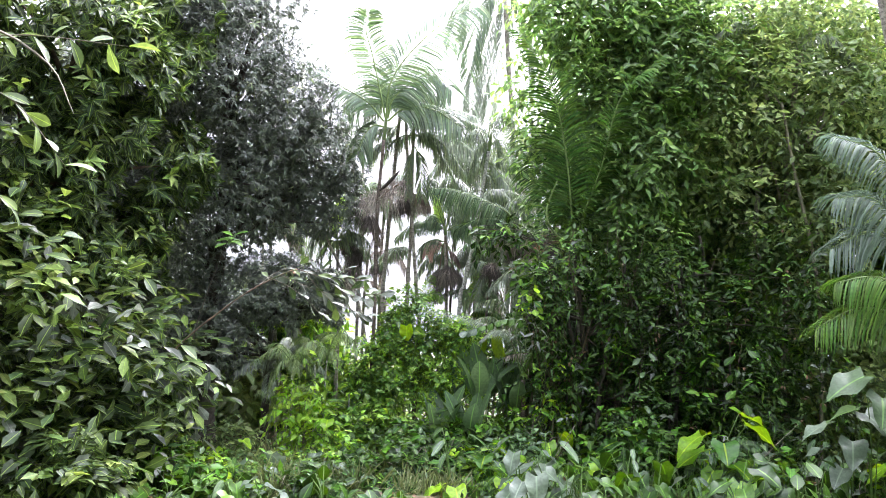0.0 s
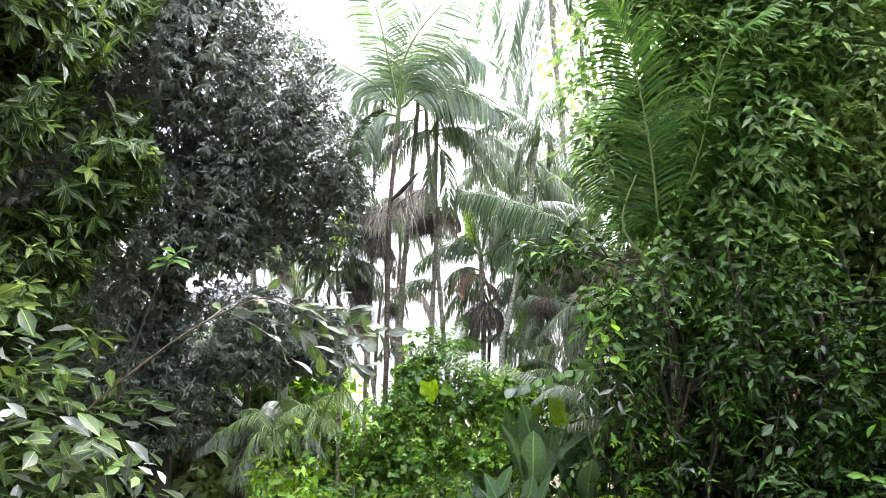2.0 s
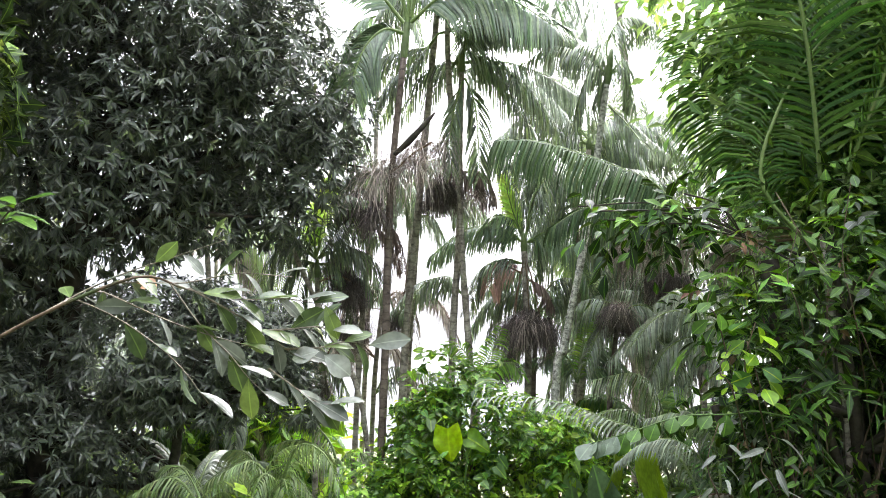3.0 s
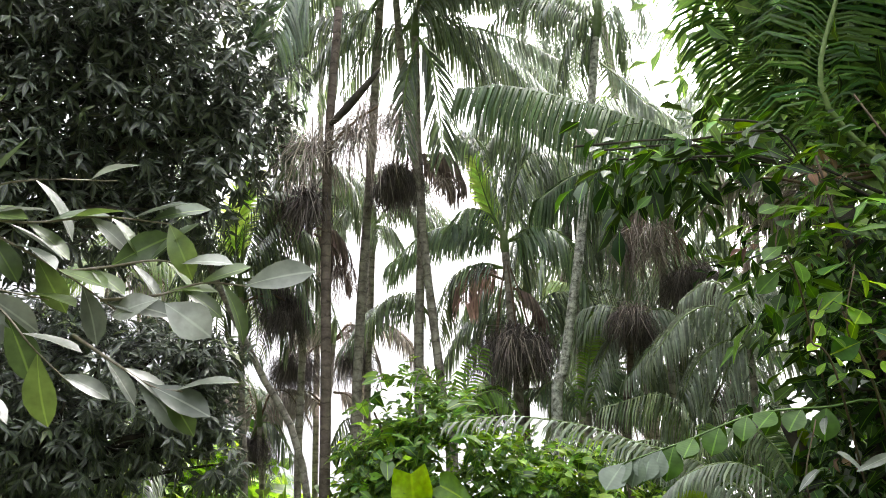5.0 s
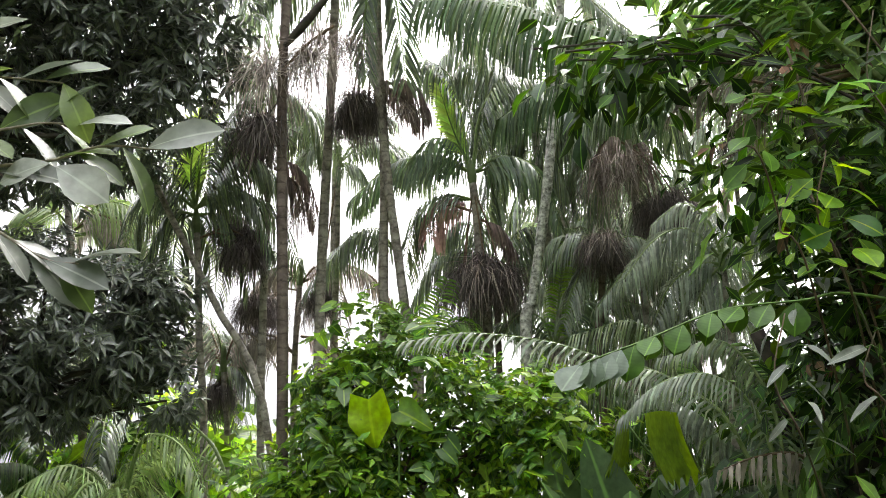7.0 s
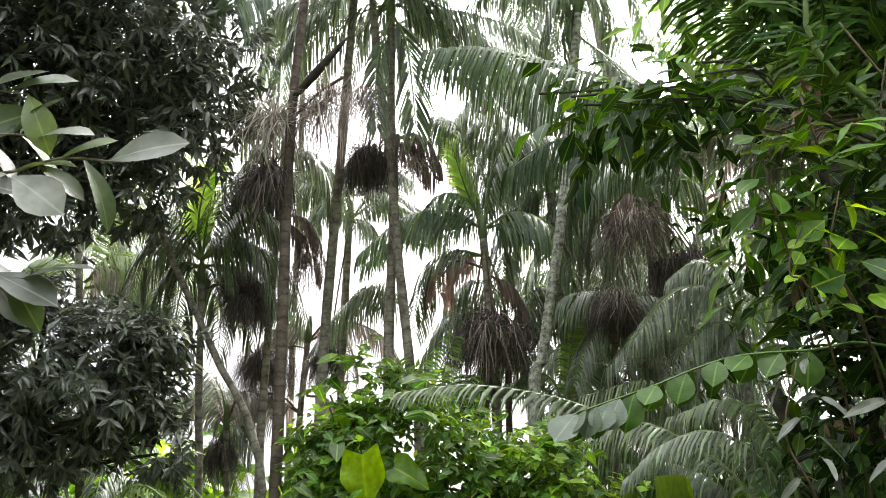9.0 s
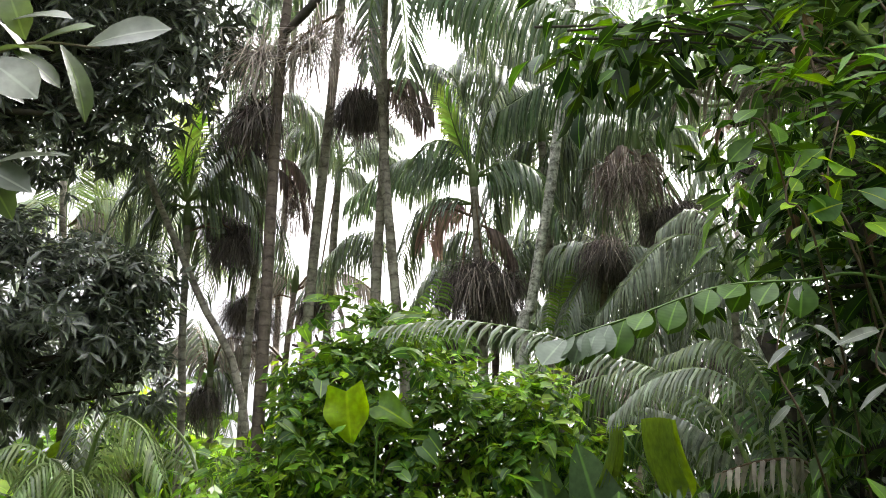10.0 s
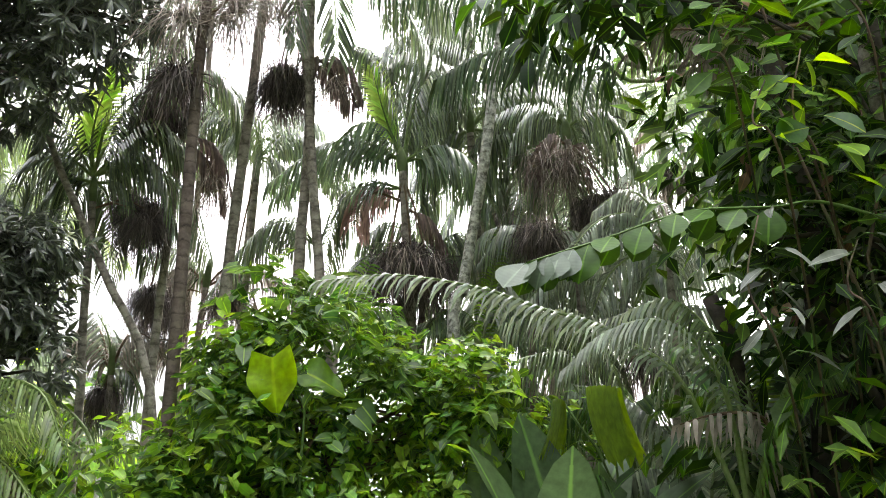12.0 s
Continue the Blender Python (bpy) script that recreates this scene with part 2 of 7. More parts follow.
LITTER = leaf_material("dry_litter_leaf", (0.16, 0.09, 0.04), (0.36, 0.19, 0.06), 0.7, 0.2, 0.2, spec=0.2)
RACHIS = bark_material("green_rachis", (0.20, 0.27, 0.10), (0.13, 0.20, 0.06), 0, 20, 0.5)
RACHIS_DRY = bark_material("dry_rachis", (0.20, 0.14, 0.09), (0.10, 0.07, 0.045), 0, 20, 0.7)
SHAFT = bark_material("green_crownshaft", (0.16, 0.21, 0.09), (0.09, 0.13, 0.05), 0, 5, 0.45)
STEM_DARK = bark_material("dark_palm_stem", (0.18, 0.145, 0.12), (0.085, 0.066, 0.056), 7, 9)
STEM_GREY = bark_material("grey_palm_stem", (0.42, 0.385, 0.33), (0.15, 0.13, 0.11), 7, 11)
STEM_PALE = bark_material("lichen_palm_stem", (0.74, 0.73, 0.67), (0.13, 0.125, 0.10), 5, 17)
BARK = bark_material("brown_bark", (0.17, 0.12, 0.085), (0.06, 0.045, 0.032), 0, 7, moss=(0.07, 0.09, 0.04))
BARK_DARK = bark_material("dark_bark", (0.085, 0.073, 0.06), (0.032, 0.029, 0.024), 0, 7)
TWIG = bark_material("grey_twig", (0.30, 0.27, 0.22), (0.15, 0.13, 0.10), 0, 16)
STALK = bark_material("green_stalk", (0.13, 0.22, 0.06), (0.08, 0.14, 0.035), 0, 12, 0.5)
FLOOR = ground_material()

# ---- mesh tools ----


def unit(v):
    v = np.asarray(v, float)
    return v / np.maximum(np.linalg.norm(v, axis=-1, keepdims=True), 1e-9)


class Build:
    """Triangles gathered in arrays, with a flat coordinate and an age for each corner."""

    def __init__(self):
        self.v, self.f, self.uv, self.age, self.n = [], [], [], [], 0

    def add(self, v, f, uv, age):
        self.v.append(v), self.f.append(f + self.n), self.uv.append(uv)
        self.age.append(np.broadcast_to(age, len(v)))
        self.n += len(v)
        return self

    def mesh(self, name):
        v, f = np.concatenate(self.v), np.concatenate(self.f).astype(np.int32)
        uv, age = np.concatenate(self.uv), np.concatenate(self.age)
        me = bpy.data.meshes.new(name)
        me.vertices.add(len(v)), me.loops.add(3 * len(f)), me.polygons.add(len(f))
        me.vertices.foreach_set("co", v.astype(np.float32).ravel())
        me.loops.foreach_set("vertex_index", f.ravel())
        me.polygons.foreach_set("loop_start", np.arange(0, 3 * len(f), 3, dtype=np.int32))
        me.polygons.foreach_set("use_smooth", np.ones(len(f), bool))
        me.uv_layers.new(name="UVMap").data.foreach_set("uv", uv[f.ravel()].astype(np.float32).ravel())
        me.attributes.new("age", "FLOAT", "POINT").data.foreach_set("value", age.astype(np.float32))
        me.update()
        return me


def thing(name, label, category, at, group="", kind=""):
    ob = new(name)
    ob.location = at
    ob.empty_display_size = 0.1
    return tagged(ob, label, category, group, kind)


def part(name, build, material, parent, label="", kind=""):
    """One mesh under a thing or a part; its vertices are given in the world."""
    me = build.mesh(name)
    me.materials.append(material)
    ob = new(name, me)
    root = parent
    place = Vector((0, 0, 0))
    while root:
        place += root.location
        root = root.parent
    ob.parent = parent
    # vertices are stored about the thing's own base
    me.transform(Matrix.Translation(-place))
    return tagged(ob, label, kind=kind)


def tube(points, radii, sides=8, b=None, age=0.0, cap=True):
    """A round stem along points."""
    b = b or Build()
    pts = np.asarray(points, float)
    r = np.broadcast_to(radii, len(pts))
    d = unit(np.gradient(pts, axis=0))
    ref = np.array([1.0, 0, 0]) if abs(d[0][0]) < 0.8 else np.array([0, 1.0, 0])
    x = unit(np.cross(d, ref))
    y = np.cross(d, x)
    ang = np.linspace(0, 2 * np.pi, sides + 1)
    ring = x[:, None] * np.cos(ang)[None, :, None] + y[:, None] * np.sin(ang)[None, :, None]
    v = (pts[:, None] + ring * r[:, None, None]).reshape(-1, 3)
    along = np.r_[0, np.cumsum(np.linalg.norm(np.diff(pts, axis=0), axis=1))]
    uv = np.stack(np.broadcast_arrays(np.linspace(0, 1, sides + 1)[None], along[:, None]), -1).reshape(-1, 2)
    f = []
    for i in range(len(pts) - 1):
        for j in range(sides):
            a0 = i * (sides + 1) + j
            f += [(a0, a0 + 1, a0 + sides + 2), (a0, a0 + sides + 2, a0 + sides + 1)]
    if cap:
        k = (len(pts) - 1) * (sides + 1)
        f += [(k, k + j, k + j + 1) for j in range(1, sides - 1)]
    return b.add(v, np.array(f), uv, age)


def curve(ctrl, n=12):
    """A smooth line through control points."""
    c = np.asarray(ctrl, float)
    t = np.linspace(0, len(c) - 1, n)
    i = np.clip(t.astype(int), 0, len(c) - 2)
    u = (t - i)[:, None]
    p = np.concatenate([[2 * c[0] - c[1]], c, [2 * c[-1] - c[-2]]])
    p0, p1, p2, p3 = p[i], p[i + 1], p[i + 2], p[i + 3]
    return 0.5 * (2 * p1 + (p2 - p0) * u + (2 * p0 - 5 * p1 + 4 * p2 - p3) * u**2 + (3 * p1 - p0 - 3 * p2 + p3) * u**3)


def blade(kind, segs=3, fold=0.18, curl=0.15, wave=0.0):
    """A leaf one metre long along +y, folded at the midrib and curled; x across, z up."""
    s = np.linspace(0, 1, segs + 1)
    prof = {
        "lance": lambda t: 0.13 * np.sin(np.pi * t**0.85) ** 0.9,
        "ovate": lambda t: 0.25 * np.sin(np.pi * t**0.7) ** 0.8,
        "obovate": lambda t: 0.24 * np.sin(np.pi * t**1.35) ** 0.75,
        "heart": lambda t: 0.40 * np.sin(np.pi * (0.16 + 0.84 * t) ** 0.75) ** 0.85,
        "round": lambda t: 0.48 * np.sin(np.pi * t**0.8) ** 0.55,
        "long": lambda t: 0.15 * np.sin(np.pi * (0.05 + 0.95 * t) ** 0.8) ** 0.6,
    }[kind]
    w = np.maximum(prof(s), 0.0)
    back = 0.16 * (1 - s) ** 3 if kind == "heart" else 0 * s
    zc = -curl * s**2
    mid = np.stack([0 * s, s, zc], 1)
    ripple = wave * np.sin(s * 9)
    left = np.stack([-w, s - back, zc + w * fold * 2 + ripple * w], 1)
    right = np.stack([w, s - back, zc + w * fold * 2 - ripple * w], 1)
    v = np.concatenate([mid, left, right])
    u = np.concatenate([np.full(segs + 1, 0.5), np.full(segs + 1, 0.0), np.full(segs + 1, 1.0)])
    uv = np.stack([u, np.tile(s, 3)], 1)
    n = segs + 1
    f = []
    for i in range(segs):
        a, c = i, i + 1
        la, lc, ra, rc = n + i, n + i + 1, 2 * n + i, 2 * n + i + 1
        if w[i] > 1e-4:
            f += [(a, c, la), (a, ra, c)]
        if w[i + 1] > 1e-4:
            f += [(c, lc, la), (c, ra, rc)] if w[i] > 1e-4 else [(a, c, lc), (a, rc, c)]
    f = np.array(f)
    used, inv = np.unique(f, return_inverse=True)
    return v[used], inv.reshape(f.shape), uv[used]


def strew(b, shapes, pos, way, up, size, age, rng, wide=1.0):
    """Lays leaves of the given shapes at pos, pointing along way, with faces to up."""
    pos, way, up = np.atleast_2d(pos), unit(np.atleast_2d(way)), np.atleast_2d(up)
    size, age = np.broadcast_to(size, len(pos)), np.broadcast_to(age, len(pos))
    x = unit(np.cross(way, up) + 1e-6)
    z = np.cross(x, way)
    pick = rng.integers(0, len(shapes), len(pos))
    for k, (tv, tf, tuv) in enumerate(shapes):
        m = pick == k
        if not m.any():
            continue
        c = m.sum()
        sz = size[m][:, None, None]
        v = pos[m][:, None] + sz * (tv[None, :, 0:1] * wide * x[m][:, None] + tv[None, :, 1:2] * way[m][:, None] + tv[None, :, 2:3] * z[m][:, None])
        f = tf[None] + (np.arange(c) * len(tv))[:, None, None]
        b.add(v.reshape(-1, 3), f.reshape(-1, 3), np.tile(tuv, (c, 1)), np.repeat(age[m], len(tv)))
    return b


def on_lobes(rng, lobes, n, inner=0.55, sharp=2.0):
    """Places in the outer part of ellipsoid lobes (x, y, z, rx, ry, rz), and the ways out of them."""
    lob = np.array(lobes, float)
    area = (lob[:, 3] * lob[:, 4]) + (lob[:, 4] * lob[:, 5]) + (lob[:, 3] * lob[:, 5])
    k = rng.choice(len(lob), n, p=area / area.sum())
    d = unit(rng.normal(size=(n, 3)))
    r = inner + (1.06 - inner) * rng.random(n) ** (1 / sharp)
    # lumps and hollows in the outline
    r *= 1 + 0.10 * np.sin(5 * d[:, 0] + k) + 0.10 * np.sin(6 * d[:, 2] + 2 * k + 3 * d[:, 1])
    p = lob[k, :3] + d * lob[k, 3:] * r[:, None]
    return p, unit(d / lob[k, 3:])


def hollow(p, amount, grain=1.0):
    """Whether places lie outside the gaps that light leaves in a crown."""
    q = p * grain
    s = np.sin(2.3 * q[:, 0] + 1.1 * q[:, 2] + 0.7) * np.sin(2.0 * q[:, 2] - 0.9 * q[:, 1] + 1.9) + 0.6 * np.sin(4.1 * q[:, 0] - 3.3 * q[:, 2] + 2.2 * q[:, 1])
    return s > amount


def whorls(b, rng, lobes, n, leaves, length, shapes, inner=0.5, droop=0.5, spread=0.9, young=0.06, wide=1.0, gaps=-1.15, grain=1.0):
    """Crown foliage: rosettes of leaves at the twig ends all through the outer crown."""
    p, out = on_lobes(rng, lobes, n, inner)
    ok = hollow(p, gaps, grain)
    p, out = p[ok], out[ok]
    n = len(p)
    axis = unit(out + np.array([0, 0, 0.35]) + rng.normal(scale=0.35, size=(n, 3)))
    side = unit(np.cross(axis, rng.normal(size=(n, 3))))
    other = np.cross(axis, side)
    new_leaf = (rng.random(n) < young) & (out[:, 2] > -0.3)
    for j in range(leaves):
        a = 2.4 * j + rng.normal(scale=0.3, size=n)
        lean = spread * (0.6 + 0.5 * rng.random(n))
        rad = side * np.cos(a)[:, None] + other * np.sin(a)[:, None]
        way = axis * np.cos(lean)[:, None] + rad * np.sin(lean)[:, None]
        way = unit(way - np.array([0, 0, 1.0]) * (droop * (0.5 + rng.random(n)))[:, None])
        up = axis + 0.4 * rng.normal(size=(n, 3)) + np.array([0, 0, 0.6])
        size = length * (0.65 + 0.6 * rng.random(n))
        age = np.where(new_leaf, 0.6 + 0.4 * rng.random(n), 0.16 * rng.random(n) ** 2)
        strew(b, shapes, p + axis * (0.05 * j * length), way, up, size, age, rng, wide)
    return b


def sprays(b, rng, lobes, n, leaves, length, shapes, inner=0.5, droop=0.3, young=0.1, wide=1.0, gap=0.5, gaps=-1.0, grain=1.0):
    """Foliage on short twigs, leaves in two rows along each."""
    p, out = on_lobes(rng, lobes, n, inner)
    ok = hollow(p, gaps, grain)
    p, out = p[ok], out[ok]
    n = len(p)
    way = unit(out * 0.8 + rng.normal(scale=0.55, size=(n, 3)) - np.array([0, 0, 0.25]))
    side = unit(np.cross(way, [0, 0, 1.0]) + 0.2 * rng.normal(size=(n, 3)))
    fresh = rng.random(n) < young * (1 + 0.9 * np.sin(1.3 * p[:, 0] + 0.8 * p[:, 2]) * np.sin(1.1 * p[:, 2] - 0.7 * p[:, 1] + 1.0)) * 1.3
    for j in range(leaves):
        sgn = 1 if j % 2 else -1
        at = p + way * (j * gap * length) - np.array([0, 0, 0.03 * j * j * length])
        d = unit(side * sgn * 0.9 + way * 0.7 + rng.normal(scale=0.25, size=(n, 3)) - np.array([0, 0, droop]))
        up = np.array([0, 0, 1.0]) + 0.45 * rng.normal(size=(n, 3)) + 0.25 * out
        size = length * (0.6 + 0.7 * rng.random(n))
        age = np.where(fresh, 0.45 + 0.5 * rng.random(n), 0.3 * rng.random(n) ** 2)
        strew(b, shapes, at, d, up, size, age, rng, wide)
    return b


LANCE = [blade("lance", 2, 0.2, c) for c in (0.1, 0.25, 0.4)]
OVATE = [blade("ovate", 3, 0.15, c) for c in (0.05, 0.2, 0.35)]
OBOVATE = [blade("obovate", 3, 0.15, c) for c in (0.05, 0.2, 0.3)]
HEART = [blade("heart", 3, 0.12, c) for c in (0.1, 0.25, 0.4)]
BIG_HEART = [blade("heart", 8, 0.10, c, 0.25) for c in (0.12, 0.25, 0.35)]
BIG_LONG = [blade("long", 9, 0.16, c, 0.12) for c in (0.08, 0.2, 0.35)]
BIG_OBOVATE = [blade("obovate", 6, 0.12, c, 0.05) for c in (0.08, 0.2, 0.3)]
OVATE_THIN = [blade("ovate", 2, 0.15, c) for c in (0.1, 0.2, 0.35)]
HEART_THIN = [blade("heart", 2, 0.12, c) for c in (0.15, 0.3)]
SMALL = [blade("ovate", 2, 0.15, c) for c in (0.1, 0.3)]

# ---- palms ----


def frond_blades(line, rng, count, length, width, hang, sides=(1, -1), spread=0.75, age=0.1, start=0.12, upward=0.0, b=None, missing=0.02, face=(0, 0, 1.0)):
    """The leaflets of a feather leaf: strips on both sides of a rachis, bending down by hang."""
    b = b or Build()
    line = np.asarray(line, float)
    t = np.linspace(start, 1, count)
    idx = t * (len(line) - 1)
    i = np.minimum(idx.astype(int), len(line) - 2)
    at = line[i] + (line[i + 1] - line[i]) * (idx - i)[:, None]
    fwd = unit(line[i + 1] - line[i])
    lat = np.cross(fwd, face) + 1e-4
    lat = unit(lat)
    prof = length * (0.35 + 0.65 * np.sin(np.pi * np.clip(0.12 + 0.8 * t, 0, 1)))
    for sd in sides:
        keep = rng.random(count) > missing
        n = keep.sum()
        L = (prof * (0.93 + 0.14 * rng.random(count)))[keep][:, None]
        d0 = unit(lat * sd * np.sin(spread) + fwd * np.cos(spread) + np.array([0, 0, upward]) + 0.03 * rng.normal(size=(count, 3)))[keep]
        g = (hang * (0.92 + 0.16 * rng.random(count)))[keep][:, None]
        down = np.array([0, 0, -1.0])
        d1, d2 = unit(d0 * 0.8 + down * g * 0.9), unit(d0 * 0.5 + down * g * 1.3)
        p0 = at[keep]
        p1 = p0 + d0 * L * 0.22
        p2 = p1 + d1 * L * 0.36
        p3 = p2 + d2 * L * 0.42
        wv = fwd[keep] + 0.14 * rng.normal(size=(n, 3))
        wv = unit(wv - d1 * (wv * d1).sum(1, keepdims=True))
        w = width * (0.8 + 0.4 * rng.random((n, 1)))
        fold = np.array([0, 0, -1.0]) * w * 0.35
        v = np.stack([p0 - wv * w * 0.3, p0 + wv * w * 0.3, p1 - wv * w + fold, p1, p1 + wv * w + fold, p2 - wv * w * 0.85 + fold, p2, p2 + wv * w * 0.85 + fold, p3], 1)
        f = np.array([(0, 1, 3), (0, 3, 2), (1, 4, 3), (2, 3, 6), (2, 6, 5), (3, 4, 7), (3, 7, 6), (5, 6, 8), (6, 7, 8)])
        uv = np.array([(0.3, 0), (0.7, 0), (0, 0.35), (0.5, 0.35), (1, 0.35), (0, 0.7), (0.5, 0.7), (1, 0.7), (0.5, 1)])
        ff = f[None] + (np.arange(n) * 9)[:, None, None]
        ag = np.clip(age + 0.15 * rng.normal(size=n), 0, 1)
        b.add(v.reshape(-1, 3), ff.reshape(-1, 3), np.tile(uv, (n, 1)), np.repeat(ag, 9))
    return b


def bent(base, azim, elev, length, sag, n=14):
    """A rachis that leaves base at an elevation and bends down under its weight."""
    e = elev - sag * np.linspace(0, 1, n) ** 1.3
    d = np.stack([np.cos(azim) * np.cos(e), np.sin(azim) * np.cos(e), np.sin(e)], 1)
    return np.concatenate([[base], base + np.cumsum(d * length / n, axis=0)])


def frond(parent, line, rng, material=FROND, count=44, length=0.62, width=0.019, hang=1.0, name="frond", label="", thick=0.016, rachis=RACHIS, **more):
    ob = part(name, frond_blades(line, rng, count, length, width, hang, **more), material, parent, label)
    r = thick * np.linspace(1.5, 0.3, len(line))
    part("rachis", tube(line, r, 5), rachis, ob)
    return ob


def broom(parent, at, rng, size=0.5, strands=240, material=BROOM, label="dark brown drooping fruit stalk", name="fruit_broom", squash=0.5, width=0.006):
    """A bunch of thin strands that spring from a stalk and hang down all round."""
    b = Build()
    az, el = rng.random(strands) * 2 * np.pi, rng.random(strands) * 1.7 - 0.6
    d0 = np.stack([np.cos(az) * np.cos(el), np.sin(az) * np.cos(el), np.sin(el)], 1)
    L = size * (0.45 + 0.7 * rng.random((strands, 1)))
    p0 = np.asarray(at) + 0.05 * size * rng.normal(size=(strands, 3))
    p1 = p0 + d0 * L * 0.38
    p2 = p1 + unit(d0 * 0.7 + [0, 0, -0.8] + 0.25 * rng.normal(size=d0.shape)) * L * 0.45
    p3 = p2 + unit(d0 * 0.3 + [0, 0, -1.0] + 0.2 * rng.normal(size=d0.shape)) * L * squash
    wv = unit(np.cross(d0, [0.3, 0.2, 1.0])) * width * (0.7 + 0.9 * rng.random((strands, 1)))
    v = np.stack([p0 - wv, p0 + wv, p1 - wv, p1 + wv, p2 - wv, p2 + wv, p3 - wv * 0.4, p3 + wv * 0.4], 1)
    f = np.array([(0, 1, 3), (0, 3, 2), (2, 3, 5), (2, 5, 4), (4, 5, 7), (4, 7, 6)])
    uv = np.array([(0, 0), (1, 0), (0, 0.3), (1, 0.3), (0, 0.6), (1, 0.6), (0, 1), (1, 1)])
    ff = f[None] + (np.arange(strands) * 8)[:, None, None]
    b.add(v.reshape(-1, 3), ff.reshape(-1, 3), np.tile(uv, (strands, 1)), np.repeat(rng.random(strands) ** 2, 8))
    return part(name, b, material, parent, label)


def palm(label, line, seed, radius=0.075, stem=STEM_GREY, fronds=12, reach=2.2, leaflet=0.6, hang=1.1, crown=(75, -25), material=FROND, dead=2, brooms=1,
         shaft=0.7, name="palm", group="slender palms", sag=1.5, count=60, width=0.0115, new_leaf=True, start_az=0.0, arcs=(), fresh_arc=-1, comb=0.036):
    """A slender feather palm along the stem line: ringed stem, green crownshaft, fronds from the new upright one to the drooping old ones, dry fronds and fruit brooms below."""
    rng = np.random.default_rng(seed)
    line = curve(line, 22)
    root = thing(name, label, "palm tree", tuple(line[0]), group)
    r = radius * np.interp(np.linspace(0, 1, 22), [0, 0.06, 1], [1.35, 1.08, 0.82])
    part("trunk", tube(line, r, 10), stem, root)
    top = line[-1]
    up = unit(line[-1] - line[-3])
    if shaft:
        part("crownshaft", tube([top - up * 0.02, top + up * 0.2 * shaft, top + up * shaft * 0.7, top + up * shaft], [radius * 0.9, radius * 1.15, radius * 0.95, radius * 0.5], 10), SHAFT, root)
    tip = top + up * shaft
    for k in range(fronds):
        u = k / max(1, fronds - 1)
        az = start_az + 2.4 * k + 0.3 * rng.normal()
        el = radians(crown[0] + (crown[1] - crown[0]) * u + 6 * rng.normal())
        ln = bent(tip - up * 0.3 * u * shaft, az, el, reach * (0.8 + 0.3 * rng.random()) * (0.75 if k == 0 else 1), sag * (0.7 + 0.3 * u + 0.2 * rng.random()))
        fresh = 0.75 if (k == 0 and new_leaf) else 0.12 + 0.1 * (1 - u)
        frond(root, ln, rng, material, count, leaflet * 1.25, width, hang * (0.7 if k == 0 else 1.2), age=fresh)
    for k, pts in enumerate(arcs):
        ln = curve(np.array(pts), 16)
        long = np.linalg.norm(np.diff(ln, axis=0), axis=1).sum()
        frond(root, ln, rng, material, int(long / comb), leaflet * (1.0 if k == fresh_arc else 1.4 if comb < 0.05 else 1.1), 0.021 if k == fresh_arc else (0.24 if comb < 0.05 else 0.20) * comb + 0.0025, 0.5 if k == fresh_arc else 2.0 if comb < 0.05 else 1.1, age=1.0 if k == fresh_arc else 0.12, spread=0.9, thick=0.018, start=0.06, face=(0, -1.0, 0.3) if k == fresh_arc else (0, 0, 1.0))
    for k in range(dead):
        az = start_az + 1.1 + 2.9 * k
        ln = bent(top + up * 0.05, az, radians(-30 - 25 * rng.random()), reach * 0.55, 0.9)
        frond(root, ln, rng, FROND_DEAD, 34, leaflet * 0.9, width * 0.9, 1.6, name="dry_frond", label="brown dry hanging frond", rachis=RACHIS_DRY, age=0.3)
    for k in range(brooms):
        az = start_az + 0.6 + 2.6 * k
        at = top + np.array([np.cos(az) * 0.3, np.sin(az) * 0.3, -0.25 - 0.15 * k])
        part("stalk", tube(curve([top - up * 0.05, (top + at) / 2 + [0, 0, 0.12], at], 6), 0.018, 5), RACHIS_DRY, root)
        broom(root, at, rng, 0.5)
    return root, top, rng

# ---- ground ----


def ground_z(x, y):
    """The slope that falls from the path to the palm grove and on to the valley."""
    x, y = np.asarray(x, float), np.asarray(y, float)
    z = np.interp(y, [-300, -20, 0, 6, 12, 18, 23, 30, 40, 400, 3000], [40, 4.5, 2.2, 1.2, 0.1, -1.0, -1.6, -1.8, -2.4, -45, -400])
    return z + 0.10 * np.sin(0.9 * x + 0.4 * y) + 0.07 * np.sin(1.7 * y - 0.6 * x) + 0.04 * np.sin(3.1 * x + 2.3 * y)


def build_ground():
    xs = np.r_[-2500, -900, -300, -120, -60, np.arange(-32, 32.1, 0.5), 60, 120, 300, 900, 2500]
    ys = np.r_[-300, -120, -50, -20, np.arange(-8, 44.1, 0.5), 60, 90, 150, 300, 700, 1500, 3000]
    gx, gy = np.meshgrid(xs, ys)
    v = np.stack([gx, gy, ground_z(gx, gy)], -1).reshape(-1, 3)
    w, h = len(xs), len(ys)
    i = (np.arange(h - 1)[:, None] * w + np.arange(w - 1)[None]).ravel()
    f = np.concatenate([np.stack([i, i + 1, i + w + 1], 1), np.stack([i, i + w + 1, i + w], 1)])
    me = Build().add(v, f, v[:, :2], 0.0).mesh("ground")
    me.materials.append(FLOOR)
    return tagged(new("ground", me), "forest floor of dark earth and leaf litter, sloping down", "ground", kind="structure")


build_ground()


def foot(x, y):
    return (x, y, float(ground_z(x, y)))


